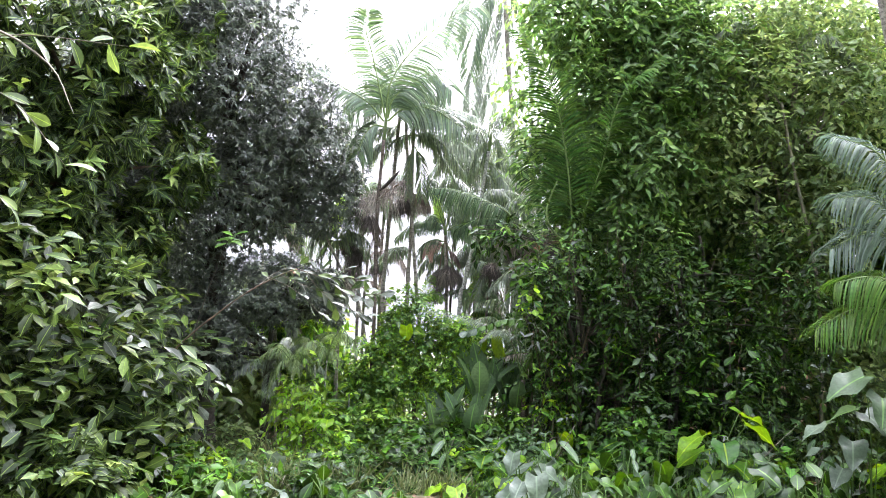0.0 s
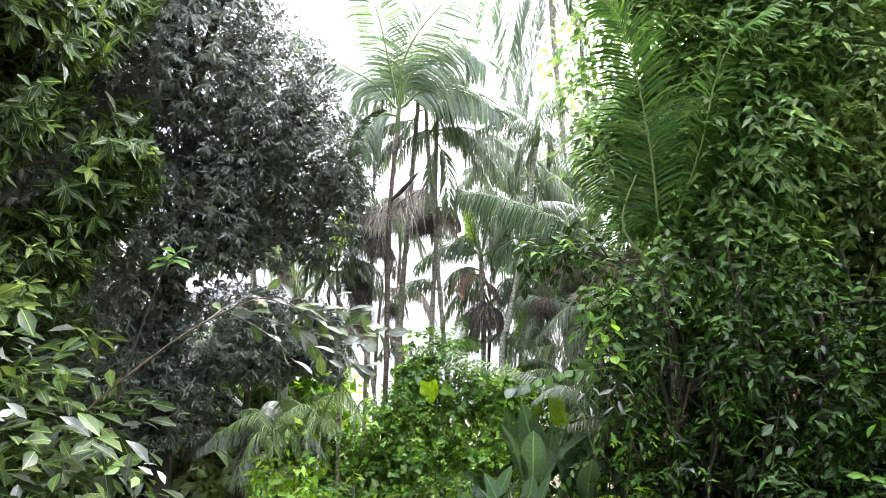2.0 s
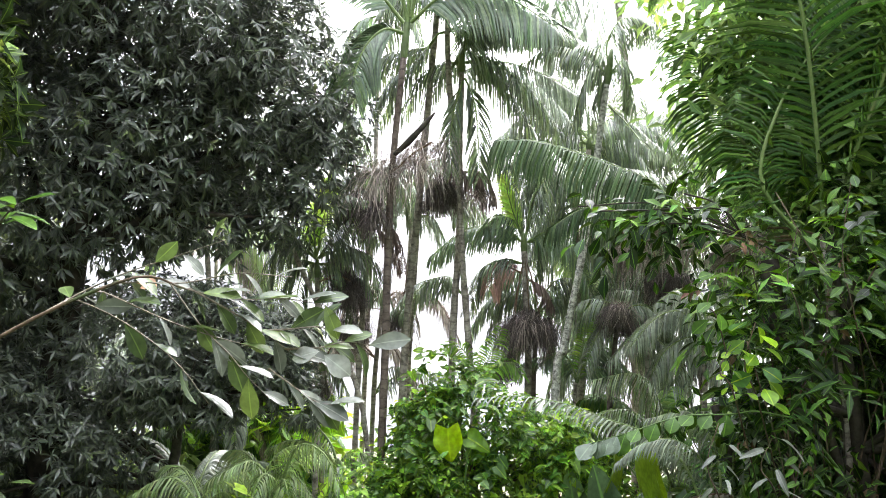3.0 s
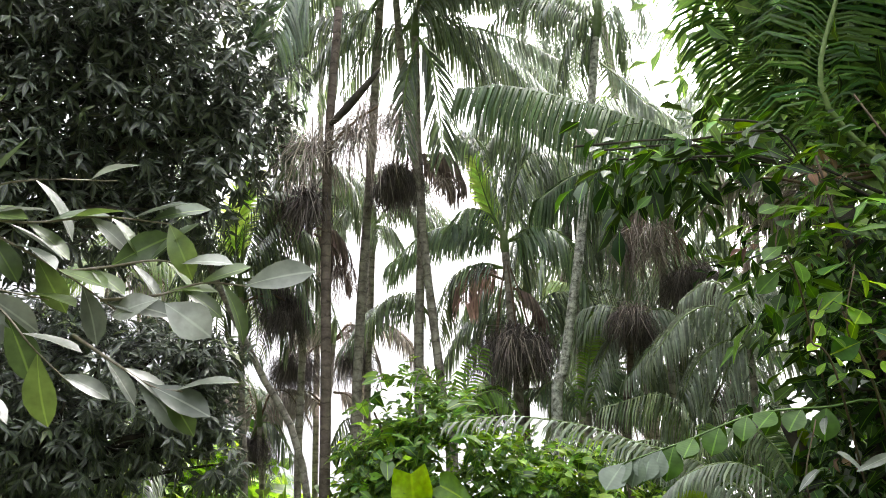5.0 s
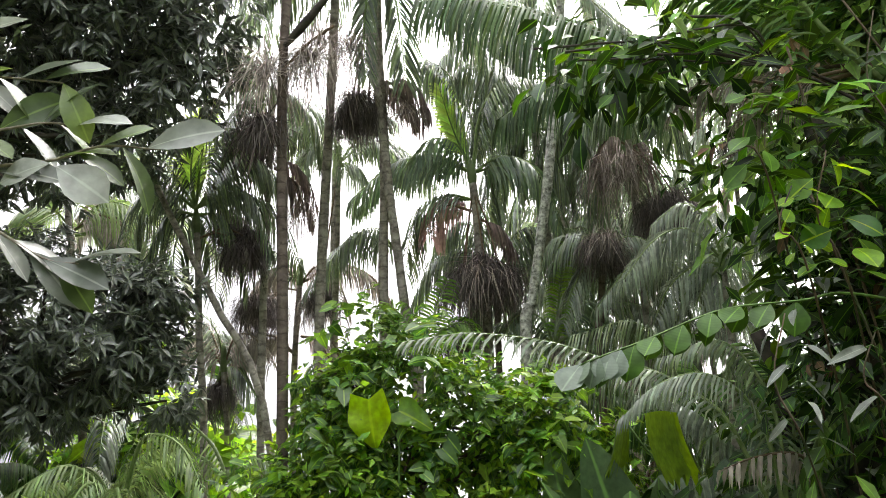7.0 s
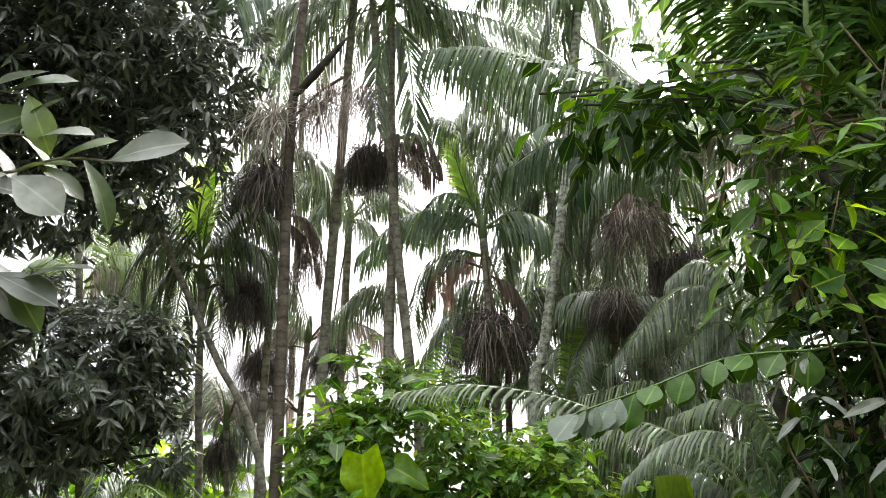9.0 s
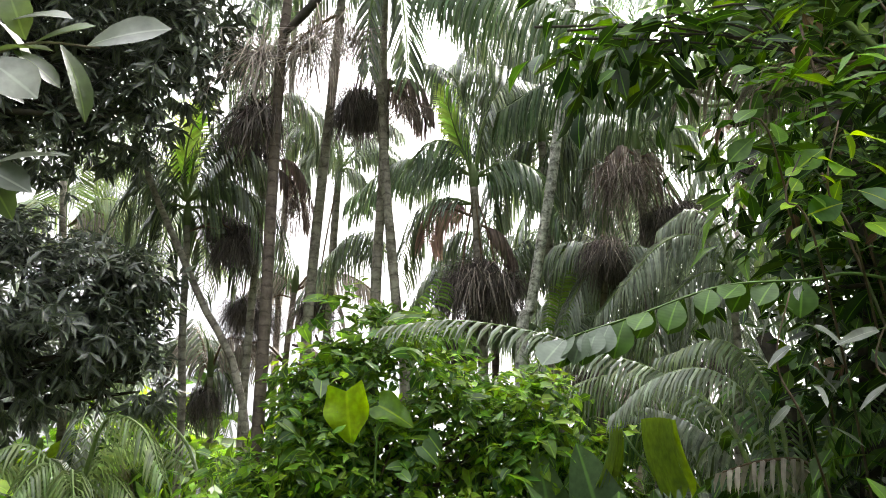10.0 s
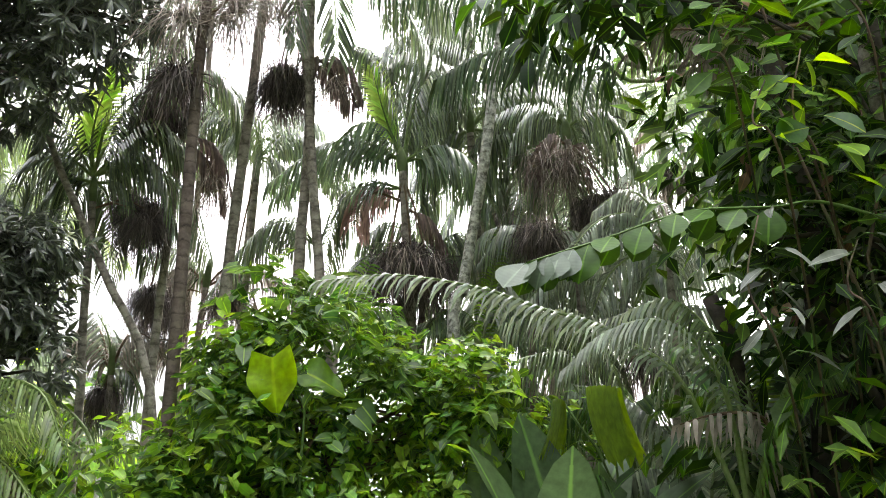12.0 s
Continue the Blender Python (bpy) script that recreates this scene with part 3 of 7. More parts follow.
# ---- the palm grove ----
g = foot(-1.68, 27.0)
tall, top1, rng = palm("tall dark-stemmed palm with a full green feather crown", [g, (-1.60, 27.0, 2.2), (-1.63, 27.15, 5.0), (-1.60, 27.15, 6.3), (-1.50, 27.2, 7.9)], 11, 0.06, STEM_DARK, 0, 2.6, 0.8, 0.9, (60, 10),
                      material=FROND, dead=0, brooms=0, shaft=0.75, new_leaf=False)
for pts, long, hang, age in (
    (((-1.46, 27.2, 8.47), (-1.37, 27.1, 9.59), (-0.79, 27.0, 10.56), (0.22, 26.9, 11.53), (1.24, 26.8, 12.1)), 1.45, 0.55, 0.45),
    (((-1.46, 27.2, 8.47), (-1.68, 27.1, 9.41), (-1.92, 27.0, 10.42), (-2.15, 26.9, 11.18), (-2.1, 26.8, 11.76)), 0.95, 0.5, 0.5),
    (((-1.52, 27.2, 8.46), (-2.06, 27.1, 9.04), (-2.94, 27.0, 9.51), (-3.9, 26.9, 10.12)), 0.75, 0.5, 0.1),
    (((-1.51, 27.2, 8.29), (-1.82, 27.1, 8.31), (-2.1, 27.0, 7.98), (-2.29, 26.9, 7.35)), 0.95, 1.2, 0.2),
    (((-1.41, 27.2, 8.47), (-0.83, 27.1, 8.91), (0.05, 27.0, 8.84), (0.85, 26.9, 8.34)), 1.05, 0.9, 0.2),
    (((-1.41, 27.2, 8.55), (-1.19, 27.1, 9.25), (-0.16, 27.0, 9.97), (0.55, 26.9, 9.46)), 1.3, 0.8, 0.3),
    (((-1.46, 27.2, 8.5), (-1.3, 27.6, 9.5), (-0.9, 28.2, 10.3), (-0.4, 28.9, 10.6)), 1.2, 0.6, 0.2),
):
    frond(tall, curve(np.array(pts), 18), rng, FROND_GROVE, 86 if long > 1.2 else 66, long * 1.1, 0.021, hang * 0.7, age=0.5 * age, spread=0.95, thick=0.024, face=(0, -0.75, 0.65))
# a dead spathe and dry strands at a scar half-way up the tall stem
b = tube(curve([(-1.58, 27.1, 6.3), (-1.3, 27.0, 6.55), (-0.95, 26.95, 6.95)], 8), [0.03, 0.045, 0.05, 0.055, 0.05, 0.045, 0.035, 0.012], 7)
part("spathe", b, BARK_DARK, tall, "dark woody spathe")
part("stalk", tube(curve([(-1.57, 27.1, 6.05), (-1.3, 27.05, 6.3), (-1.0, 27.05, 6.5)], 8), 0.018, 5), RACHIS_DRY, tall)
broom(tall, (-1.78, 27.05, 6.0), rng, 0.75, 150, FROND_DEAD, "grey-brown hanging dry strands", "dry_tassel", 0.6, 0.005)
broom(tall, (-1.85, 27.15, 5.35), rng, 0.5, 260, BROOM)
broom(tall, (-1.25, 27.1, 6.15), rng, 0.7, 110, FROND_DEAD, "grey-brown hanging dry strands", "dry_tassel", 0.6, 0.005)

# leaf styles of the grove: material, distance between leaflets, half width, rachis material, name and label
STYLE = {
    "leaf": (FROND, 0.040, 0.0125, RACHIS, "frond", ""),
    "green": (FROND_GROVE, 0.038, 0.0125, RACHIS, "frond", ""),
    "pale": (FROND_PALE, 0.040, 0.012, RACHIS, "frond", "grey-green frond"),
    "light": (FROND_LIGHT, 0.040, 0.012, RACHIS, "frond", "yellowed frond"),
    "fresh": (FROND_GREEN, 0.04, 0.015, RACHIS, "frond", "fresh yellow-green frond"),
    "new": (FROND_NEW, 0.022, 0.018, RACHIS, "new_leaf", "bright yellow-green new leaf"),
    "vee": (FROND, 0.034, 0.012, RACHIS, "frond", "hanging frond"),
    "brown": (FROND_BROWN, 0.024, 0.012, RACHIS_DRY, "dry_frond", "brown dry hanging frond"),
    "skirt": (FROND_BROWN, 0.026, 0.012, RACHIS_DRY, "dry_frond", "brown dry hanging frond"),
    "straw": (FROND_DEAD, 0.036, 0.012, RACHIS_DRY, "dry_frond", "pale dry frond"),
    "rust": (FROND_RUST, 0.024, 0.013, RACHIS_DRY, "dry_frond", "rust-coloured dry frond"),
}


def grove_palm(label, line, seed, radius, stem, shaft=0.4, arcs=(), brooms=()):
    """A palm of the grove: ringed stem, crownshaft, arching fronds in their styles (style, rachis, leaflet length, hang), brooms and dry tassels."""
    rng = np.random.default_rng(seed)
    line = curve(line, 26)
    root = thing("palm", label, "palm tree", tuple(line[0]), "slender palms")
    r = radius * np.interp(np.linspace(0, 1, 26), [0, 0.06, 1], [1.35, 1.08, 0.86])
    part("trunk", tube(line, r * (1 + 0.035 * rng.normal(size=26)), 12), stem, root)
    top, up = line[-1], unit(line[-1] - line[-3])
    part("crownshaft", tube([top - up * 0.02, top + up * 0.2 * shaft, top + up * shaft * 0.7, top + up * shaft], [radius * 0.9, radius * 1.15, radius * 0.9, radius * 0.4], 10), SHAFT, root)
    # each frond has a twin beside or behind it, so that the crown is full
    crowd = [(kind, np.array(pts), long, hang, 0) for kind, pts, long, hang in arcs]
    for kind, pts, long, hang in arcs:
        if kind in ("leaf", "green", "pale", "straw", "light"):
            p = np.array(pts)
            grow = np.linspace(0, 1, len(p))[:, None]
            crowd.append((kind, p + grow * [0.30 * rng.normal(), 0.45 + 0.3 * rng.random(), 0.16 * rng.normal()], long * (0.85 + 0.2 * rng.random()), hang, 1))
    for k, (kind, pts, long, hang, twin) in enumerate(crowd):
        mat, comb, width, rachis, name, text = STYLE[kind]
        ln = curve(pts, 18)
        ln[:, 1] += (0.22 * np.sin(2.4 * k + seed)) * np.linspace(0, 1, 18) ** 1.5
        run = np.linalg.norm(np.diff(ln, axis=0), axis=1).sum()
        face = (0.1, -1.0, 0.25) if kind in ("vee", "new", "rust", "fresh") else (0, -0.35, 1.0) if kind in ("green", "pale", "straw", "light") else (0, 0, 1.0)
        frond(root, ln, rng, mat, max(8, int(run / comb)), long * (1.3 if kind in ("leaf", "green", "pale", "straw", "light") else 1.15), width, hang, name=name, label=text, rachis=rachis, thick=0.014,
              age={"new": 0.9, "fresh": 0.7, "brown": 0.25}.get(kind, 0.14), spread=0.5 if kind in ("vee", "new") else 0.95, start=0.10, missing=0.06, face=face)
    for kind, at, size in brooms:
        if kind == "fruit":
            part("stalk", tube(curve([top - up * 0.1, (top + np.array(at)) / 2 + [0, 0, 0.1], at], 6), 0.012, 5), RACHIS_DRY, root)
            broom(root, at, rng, size, 760, BROOM, squash=0.6, width=0.0034)
        else:
            broom(root, at, rng, size, 130, FROND_STRAW, "grey-brown hanging dry strands", "dry_tassel", 0.75, 0.003)
    return root


grove_palm("slim grey palm with dark fruit brooms beside the tall stem", [foot(-2.27, 28.9), (-2.27, 28.9, 1.97), (-2.25, 28.9, 3.13), (-2.2, 28.9, 4.5), (-2.15, 28.9, 5.46), (-2.12, 28.9, 6.19)], 19, 0.05, STEM_GREY, 0.4,
           arcs=(
               ("leaf", ((-2.12, 28.9, 6.28), (-2.39, 28.9, 6.41), (-2.64, 28.9, 6.04), (-2.78, 28.9, 5.39)), 0.6, 1.6),
               ("leaf", ((-2.12, 28.9, 6.28), (-1.83, 28.9, 6.35), (-1.55, 28.9, 6.01), (-1.43, 28.9, 5.44)), 0.5, 1.6),
               ("leaf", ((-2.12, 28.9, 6.28), (-2.23, 28.9, 6.78), (-2.48, 28.9, 7.05), (-2.8, 28.9, 6.89)), 0.6, 1.5),
               ("brown", ((-2.06, 28.9, 5.46), (-1.82, 28.9, 5.41), (-1.65, 28.9, 5.12), (-1.57, 28.9, 4.65)), 0.42, 2.0),
               ("brown", ((-2.09, 28.9, 5.38), (-1.86, 28.9, 5.21), (-1.74, 28.9, 4.89)), 0.5, 2.2),
           ),
           brooms=(("fruit", (-2.28, 28.7, 5.85), 0.52), ("fruit", (-2.4, 28.8, 5.72), 0.45), ("fruit", (-2.6, 29.1, 4.55), 0.5), ("fruit", (-2.78, 29.2, 4.73), 0.4), ("dry", (-1.74, 28.8, 4.79), 0.5), ("fruit", (-2.57, 29.7, 3.66), 0.45), ))
grove_palm("grey ringed palm rising straight out of the bush", [foot(-1.44, 28.4), (-1.44, 28.4, 2.46), (-1.4, 28.4, 3.81), (-1.33, 28.4, 4.93), (-1.25, 28.4, 6.1), (-1.18, 28.4, 7.31), (-1.12, 28.4, 8.24), (-1.06, 28.4, 9.19)], 12, 0.062, STEM_GREY, 0.5,
           arcs=(
               ("leaf", ((-1.11, 28.4, 8.49), (-1.6, 28.4, 8.38), (-2.12, 28.4, 8.17), (-2.56, 28.4, 7.68)), 0.62, 1.7),
               ("leaf", ((-1.03, 28.2, 8.65), (-0.31, 28.2, 8.88), (0.65, 28.2, 8.89), (1.56, 28.2, 8.54)), 0.55, 2.0),
               ("leaf", ((-1.03, 28.2, 8.65), (-1.45, 28.2, 8.05), (-1.82, 28.2, 7.75), (-2.04, 28.2, 7.25)), 0.5, 1.6),
               ("leaf", ((-1.07, 28.4, 8.93), (-0.88, 28.4, 9.36), (-0.39, 28.4, 9.39), (0.08, 28.4, 8.88)), 0.6, 1.6),
               ("pale", ((-0.86, 28.4, 8.02), (-0.3, 28.4, 8.85), (0.42, 28.4, 9.11), (1.06, 28.4, 8.89)), 0.8, 1.6),
               ("pale", ((-0.88, 28.9, 8.09), (-0.02, 28.9, 8.39), (0.82, 28.9, 8.14), (1.38, 28.9, 7.78)), 0.7, 1.6),
           ),
           brooms=(("dry", (-1.27, 27.6, 6.56), 0.72), ("dry", (-0.92, 27.8, 6.55), 0.72), ("dry", (-1.48, 27.6, 6.34), 0.55), ))
grove_palm("slender grey palm with a thick brown skirt of dry fronds", [foot(-0.63, 28.4), (-0.63, 28.4, 3.36), (-0.59, 28.4, 4.68), (-0.57, 28.4, 5.68), (-0.61, 28.4, 6.72), (-0.61, 28.4, 8.05)], 13, 0.058, STEM_GREY, 0.4,
           arcs=(
               ("leaf", ((-0.59, 28.4, 8.22), (-0.1, 28.4, 8.27), (0.46, 28.4, 7.84), (1.09, 28.4, 7.09)), 0.72, 1.9),
               ("vee", ((-0.54, 27.9, 7.79), (-0.37, 27.9, 7.39), (-0.29, 27.9, 6.76), (-0.25, 27.9, 6.18)), 0.62, 0.25),
               ("vee", ((-0.57, 28.0, 7.77), (-0.7, 28.0, 7.29), (-0.75, 28.0, 6.73), (-0.71, 28.0, 6.19)), 0.45, 0.25),
               ("leaf", ((-0.61, 28.4, 8.22), (-0.93, 28.4, 8.19), (-1.32, 28.4, 7.94), (-1.65, 28.4, 7.33)), 0.55, 1.6),
               ("leaf", ((-0.59, 28.4, 8.3), (-0.52, 28.4, 8.73), (-0.16, 28.4, 9.07), (0.32, 28.4, 8.96)), 0.7, 1.6),
               ("brown", ((-0.56, 28.4, 6.27), (-0.33, 28.4, 6.32), (-0.11, 28.4, 6.18), (0.02, 28.4, 5.9)), 0.5, 2.0),
               ("brown", ((-0.57, 28.4, 6.19), (-0.41, 28.4, 6.21), (-0.21, 28.4, 6.06), (-0.06, 28.4, 5.82)), 0.5, 2.4),
               ("brown", ((-0.57, 28.4, 6.31), (-0.45, 28.4, 6.27), (-0.34, 28.4, 5.99)), 0.45, 2.4),
               ("skirt", ((-0.58, 28.4, 6.55), (-0.64, 28.4, 6.4), (-0.74, 28.4, 6.08)), 0.4, 2.0),
           ),
           brooms=(("fruit", (-0.9, 28.3, 6.04), 0.42), ("fruit", (-0.98, 28.3, 5.86), 0.36), ("fruit", (-0.77, 28.4, 5.92), 0.38), ("dry", (-0.3, 28.2, 5.85), 0.42), ))
grove_palm("slim grey palm leaning against its neighbour", [foot(-0.25, 28.2), (-0.25, 28.2, 2.37), (-0.3, 28.2, 2.85), (-0.42, 28.2, 3.98), (-0.52, 28.2, 4.94), (-0.61, 28.2, 6.01), (-0.76, 28.2, 7.29), (-0.85, 28.2, 8.29), (-0.88, 28.2, 8.98)], 14, 0.055, STEM_GREY, 0.4,
           arcs=(
               ("leaf", ((-0.88, 28.2, 8.98), (-1.34, 28.2, 9.44), (-1.9, 28.2, 9.19), (-2.21, 28.2, 8.6)), 0.7, 1.5),
               ("leaf", ((-0.88, 28.2, 8.98), (-0.62, 28.2, 9.58), (-0.06, 28.2, 9.56), (0.4, 28.2, 9.02)), 0.7, 1.5),
           ),
           brooms=())
grove_palm("low palm with arching fronds, a bright new leaf and rust-coloured one", [foot(0.65, 28.7), (0.65, 28.7, 2.77), (0.63, 28.7, 3.5), (0.58, 28.7, 4.4), (0.54, 28.7, 5.02)], 15, 0.06, STEM_GREY, 0.3,
           arcs=(
               ("green", ((0.54, 28.7, 5.14), (0.14, 28.7, 5.38), (-0.44, 28.7, 5.36), (-1.05, 28.7, 4.89)), 0.62, 1.3),
               ("new", ((0.49, 28.7, 5.3), (0.32, 28.7, 5.7), (0.15, 28.7, 6.27)), 0.26, 0.3),
               ("leaf", ((0.55, 28.7, 5.18), (0.66, 28.7, 5.89), (0.95, 28.7, 6.38), (1.42, 28.7, 6.42)), 0.75, 1.9),
               ("leaf", ((0.52, 28.7, 5.18), (0.4, 28.7, 5.9), (0.23, 28.7, 6.45), (-0.05, 28.7, 6.64)), 0.62, 1.8),
               ("green", ((0.55, 28.7, 5.14), (0.94, 28.7, 5.34), (1.35, 28.7, 5.15), (1.62, 28.7, 4.53)), 0.62, 1.5),
               ("leaf", ((0.52, 28.7, 4.79), (0.2, 28.7, 4.86), (-0.19, 28.7, 4.65), (-0.36, 28.7, 4.12)), 0.5, 1.4),
               ("green", ((0.54, 28.7, 5.1), (0.37, 28.7, 5.5), (0.07, 28.7, 5.59), (-0.17, 28.7, 5.35)), 0.5, 1.3),
               ("rust", ((0.52, 28.7, 4.63), (0.23, 28.7, 4.73), (0.06, 28.7, 4.63), (-0.03, 28.7, 4.34)), 0.52, 1.7),
               ("brown", ((0.61, 28.7, 4.52), (0.86, 28.7, 4.39), (1.04, 28.7, 4.09)), 0.4, 1.9),
           ),
           brooms=(("fruit", (0.38, 28.5, 3.69), 0.5), ("fruit", (0.86, 28.5, 3.68), 0.52), ("fruit", (0.64, 28.4, 3.84), 0.48), ("fruit", (0.28, 28.7, 3.07), 0.42), ("dry", (0.6, 28.2, 3.74), 0.62), ))
grove_palm("palm with a lichen-blotched pale stem", [foot(1.06, 28.0), (1.06, 28.0, 2.72), (1.18, 28.0, 3.36), (1.29, 28.0, 3.99), (1.42, 28.0, 4.7), (1.54, 28.0, 5.51), (1.66, 28.0, 6.42), (1.75, 28.0, 7.2), (1.82, 28.0, 7.76)], 16, 0.062, STEM_PALE, 0.6,
           arcs=(
               ("leaf", ((1.83, 28.0, 7.85), (1.61, 28.0, 7.98), (1.42, 28.0, 7.66), (1.29, 28.0, 7.06)), 0.55, 1.9),
               ("leaf", ((1.84, 28.0, 7.89), (2.05, 28.0, 8.12), (2.16, 28.0, 7.83), (2.2, 28.0, 7.39)), 0.5, 1.9),
               ("leaf", ((1.83, 28.0, 7.93), (1.7, 28.0, 8.26), (1.44, 28.0, 8.44), (1.13, 28.0, 8.2)), 0.55, 1.8),
               ("pale", ((1.84, 28.0, 7.4), (2.12, 28.0, 7.11), (2.32, 28.0, 6.83), (2.49, 28.0, 6.63)), 0.4, 1.5),
               ("leaf", ((1.84, 28.0, 7.93), (1.83, 28.0, 8.51), (2.12, 28.0, 8.92), (2.53, 28.0, 8.82)), 0.7, 1.5),
               ("leaf", ((1.83, 28.0, 7.93), (1.75, 28.0, 7.77), (1.62, 28.0, 7.45)), 0.5, 1.8),
           ),
           brooms=())
grove_palm("palm with long curtain-like hanging leaflets", [foot(1.63, 29.5), (1.63, 29.5, 2.77), (1.57, 29.5, 3.86), (1.5, 29.5, 5.08), (1.47, 29.5, 5.92)], 23, 0.06, STEM_GREY, 0.4,
           arcs=(
               ("leaf", ((1.48, 29.5, 6.01), (1.14, 29.5, 6.73), (0.63, 29.5, 6.94), (0.19, 29.5, 6.52)), 0.95, 2.2),
               ("leaf", ((1.48, 29.5, 6.01), (1.38, 29.5, 6.53), (1.13, 29.5, 6.62), (0.79, 29.5, 6.2)), 0.9, 2.2),
               ("leaf", ((1.48, 29.5, 6.01), (1.92, 29.5, 6.56), (2.53, 29.5, 6.45), (2.93, 29.5, 5.71)), 0.95, 2.2),
               ("leaf", ((1.48, 29.5, 5.97), (1.96, 29.5, 5.87), (2.3, 29.5, 5.39), (2.38, 29.5, 4.81)), 0.8, 2.2),
               ("leaf", ((1.48, 29.5, 5.97), (1.14, 29.5, 5.76), (0.83, 29.5, 5.35), (0.73, 29.5, 4.69)), 0.8, 2.0),
               ("leaf", ((1.48, 29.5, 5.97), (1.66, 29.5, 5.66), (1.84, 29.5, 5.07)), 0.8, 2.2),
           ),
           brooms=())
grove_palm("palm with a ragged brown skirt and dark fruit brooms", [foot(2.68, 28.8), (2.68, 28.8, 2.59), (2.67, 28.8, 3.46), (2.65, 28.8, 4.21), (2.64, 28.8, 5.06), (2.61, 28.8, 5.54)], 17, 0.055, STEM_GREY, 0.3,
           arcs=(
               ("leaf", ((2.62, 28.8, 5.7), (2.95, 28.8, 5.89), (3.29, 28.8, 5.6), (3.45, 28.8, 5.04)), 0.55, 1.7),
               ("leaf", ((2.62, 28.8, 5.7), (2.35, 28.8, 5.96), (2.05, 28.8, 5.75), (1.84, 28.8, 5.24)), 0.6, 1.9),
               ("leaf", ((2.63, 28.8, 5.74), (2.74, 28.8, 6.18), (3.1, 28.8, 6.41), (3.51, 28.8, 6.16)), 0.6, 1.8),
               ("brown", ((2.61, 28.8, 5.46), (2.38, 28.8, 5.53), (2.2, 28.8, 5.31), (2.1, 28.8, 4.92)), 0.55, 2.2),
               ("brown", ((2.62, 28.8, 5.42), (2.76, 28.8, 5.45), (2.83, 28.8, 5.14)), 0.5, 2.2),
           ),
           brooms=(("dry", (2.26, 28.5, 5.08), 0.65), ("dry", (2.43, 28.5, 4.93), 0.65), ("dry", (2.55, 28.6, 5.18), 0.55), ("fruit", (3.06, 28.6, 4.61), 0.45), ("fruit", (2.84, 28.6, 4.54), 0.42), ("fruit", (3.2, 28.6, 4.53), 0.32), ))
grove_palm("small palm with a dark clump of brown strands under pale fronds", [foot(1.95, 28.2), (1.95, 28.2, 2.6), (2.0, 28.2, 3.15), (2.06, 28.2, 3.78)], 20, 0.045, STEM_DARK, 0.15,
           arcs=(
               ("pale", ((2.07, 28.2, 3.89), (2.34, 28.2, 3.92), (2.54, 28.2, 3.7), (2.64, 28.2, 3.27)), 0.35, 1.2),
               ("pale", ((2.07, 28.2, 3.89), (1.86, 28.2, 3.79), (1.65, 28.2, 3.44), (1.53, 28.2, 3.09)), 0.38, 1.2),
               ("pale", ((2.07, 28.2, 3.89), (2.32, 28.2, 4.1), (2.6, 28.2, 4.05), (2.82, 28.2, 3.76)), 0.35, 1.4),
               ("leaf", ((2.07, 28.2, 3.89), (1.93, 28.2, 4.14), (1.68, 28.2, 4.11), (1.45, 28.2, 3.8)), 0.5, 1.7),
           ),
           brooms=(("fruit", (2.0, 28.0, 3.97), 0.4), ("dry", (2.08, 27.9, 4.03), 0.45), ("fruit", (2.19, 28.2, 3.85), 0.3), ))
grove_palm("young palm with a fresh upright green leaf", [foot(1.42, 28.6), (1.42, 28.6, 2.33), (1.46, 28.6, 2.82)], 175, 0.03, STEM_GREY, 0.1,
           arcs=(
               ("fresh", ((1.46, 28.6, 2.86), (1.55, 28.6, 3.47), (1.66, 28.6, 4.1)), 0.2, 0.4),
               ("green", ((1.46, 28.6, 2.86), (1.68, 28.6, 3.25), (1.98, 28.6, 3.39), (2.29, 28.6, 3.09)), 0.4, 0.9),
               ("green", ((1.46, 28.6, 2.86), (1.32, 28.6, 3.19), (1.07, 28.6, 3.26), (0.84, 28.6, 3.05)), 0.35, 0.9),
               ("green", ((1.46, 28.6, 2.86), (1.78, 28.6, 3.03), (2.03, 28.6, 2.99), (2.23, 28.6, 2.74)), 0.4, 0.8),
           ),
           brooms=())
grove_palm("small palm with pale drooping fronds at the thicket", [foot(3.18, 27.3), (3.18, 27.3, 1.71), (3.25, 27.3, 2.69), (3.23, 27.3, 3.52)], 24, 0.045, STEM_GREY, 0.2,
           arcs=(
               ("pale", ((3.24, 27.3, 3.65), (2.88, 27.3, 3.99), (2.48, 27.3, 3.87), (2.09, 27.3, 3.43)), 0.42, 1.5),
               ("pale", ((3.24, 27.3, 3.65), (3.12, 27.3, 4.11), (2.88, 27.3, 4.32), (2.57, 27.3, 4.13)), 0.4, 1.5),
               ("pale", ((3.23, 27.3, 3.59), (2.94, 27.3, 3.59), (2.6, 27.3, 3.34), (2.37, 27.3, 2.9)), 0.42, 1.5),
               ("pale", ((3.23, 27.3, 3.59), (2.99, 27.3, 3.33), (2.75, 27.3, 2.83)), 0.4, 1.4),
               ("leaf", ((3.24, 27.3, 3.65), (3.56, 27.3, 3.97), (3.87, 27.3, 3.83)), 0.4, 1.4),
           ),
           brooms=())
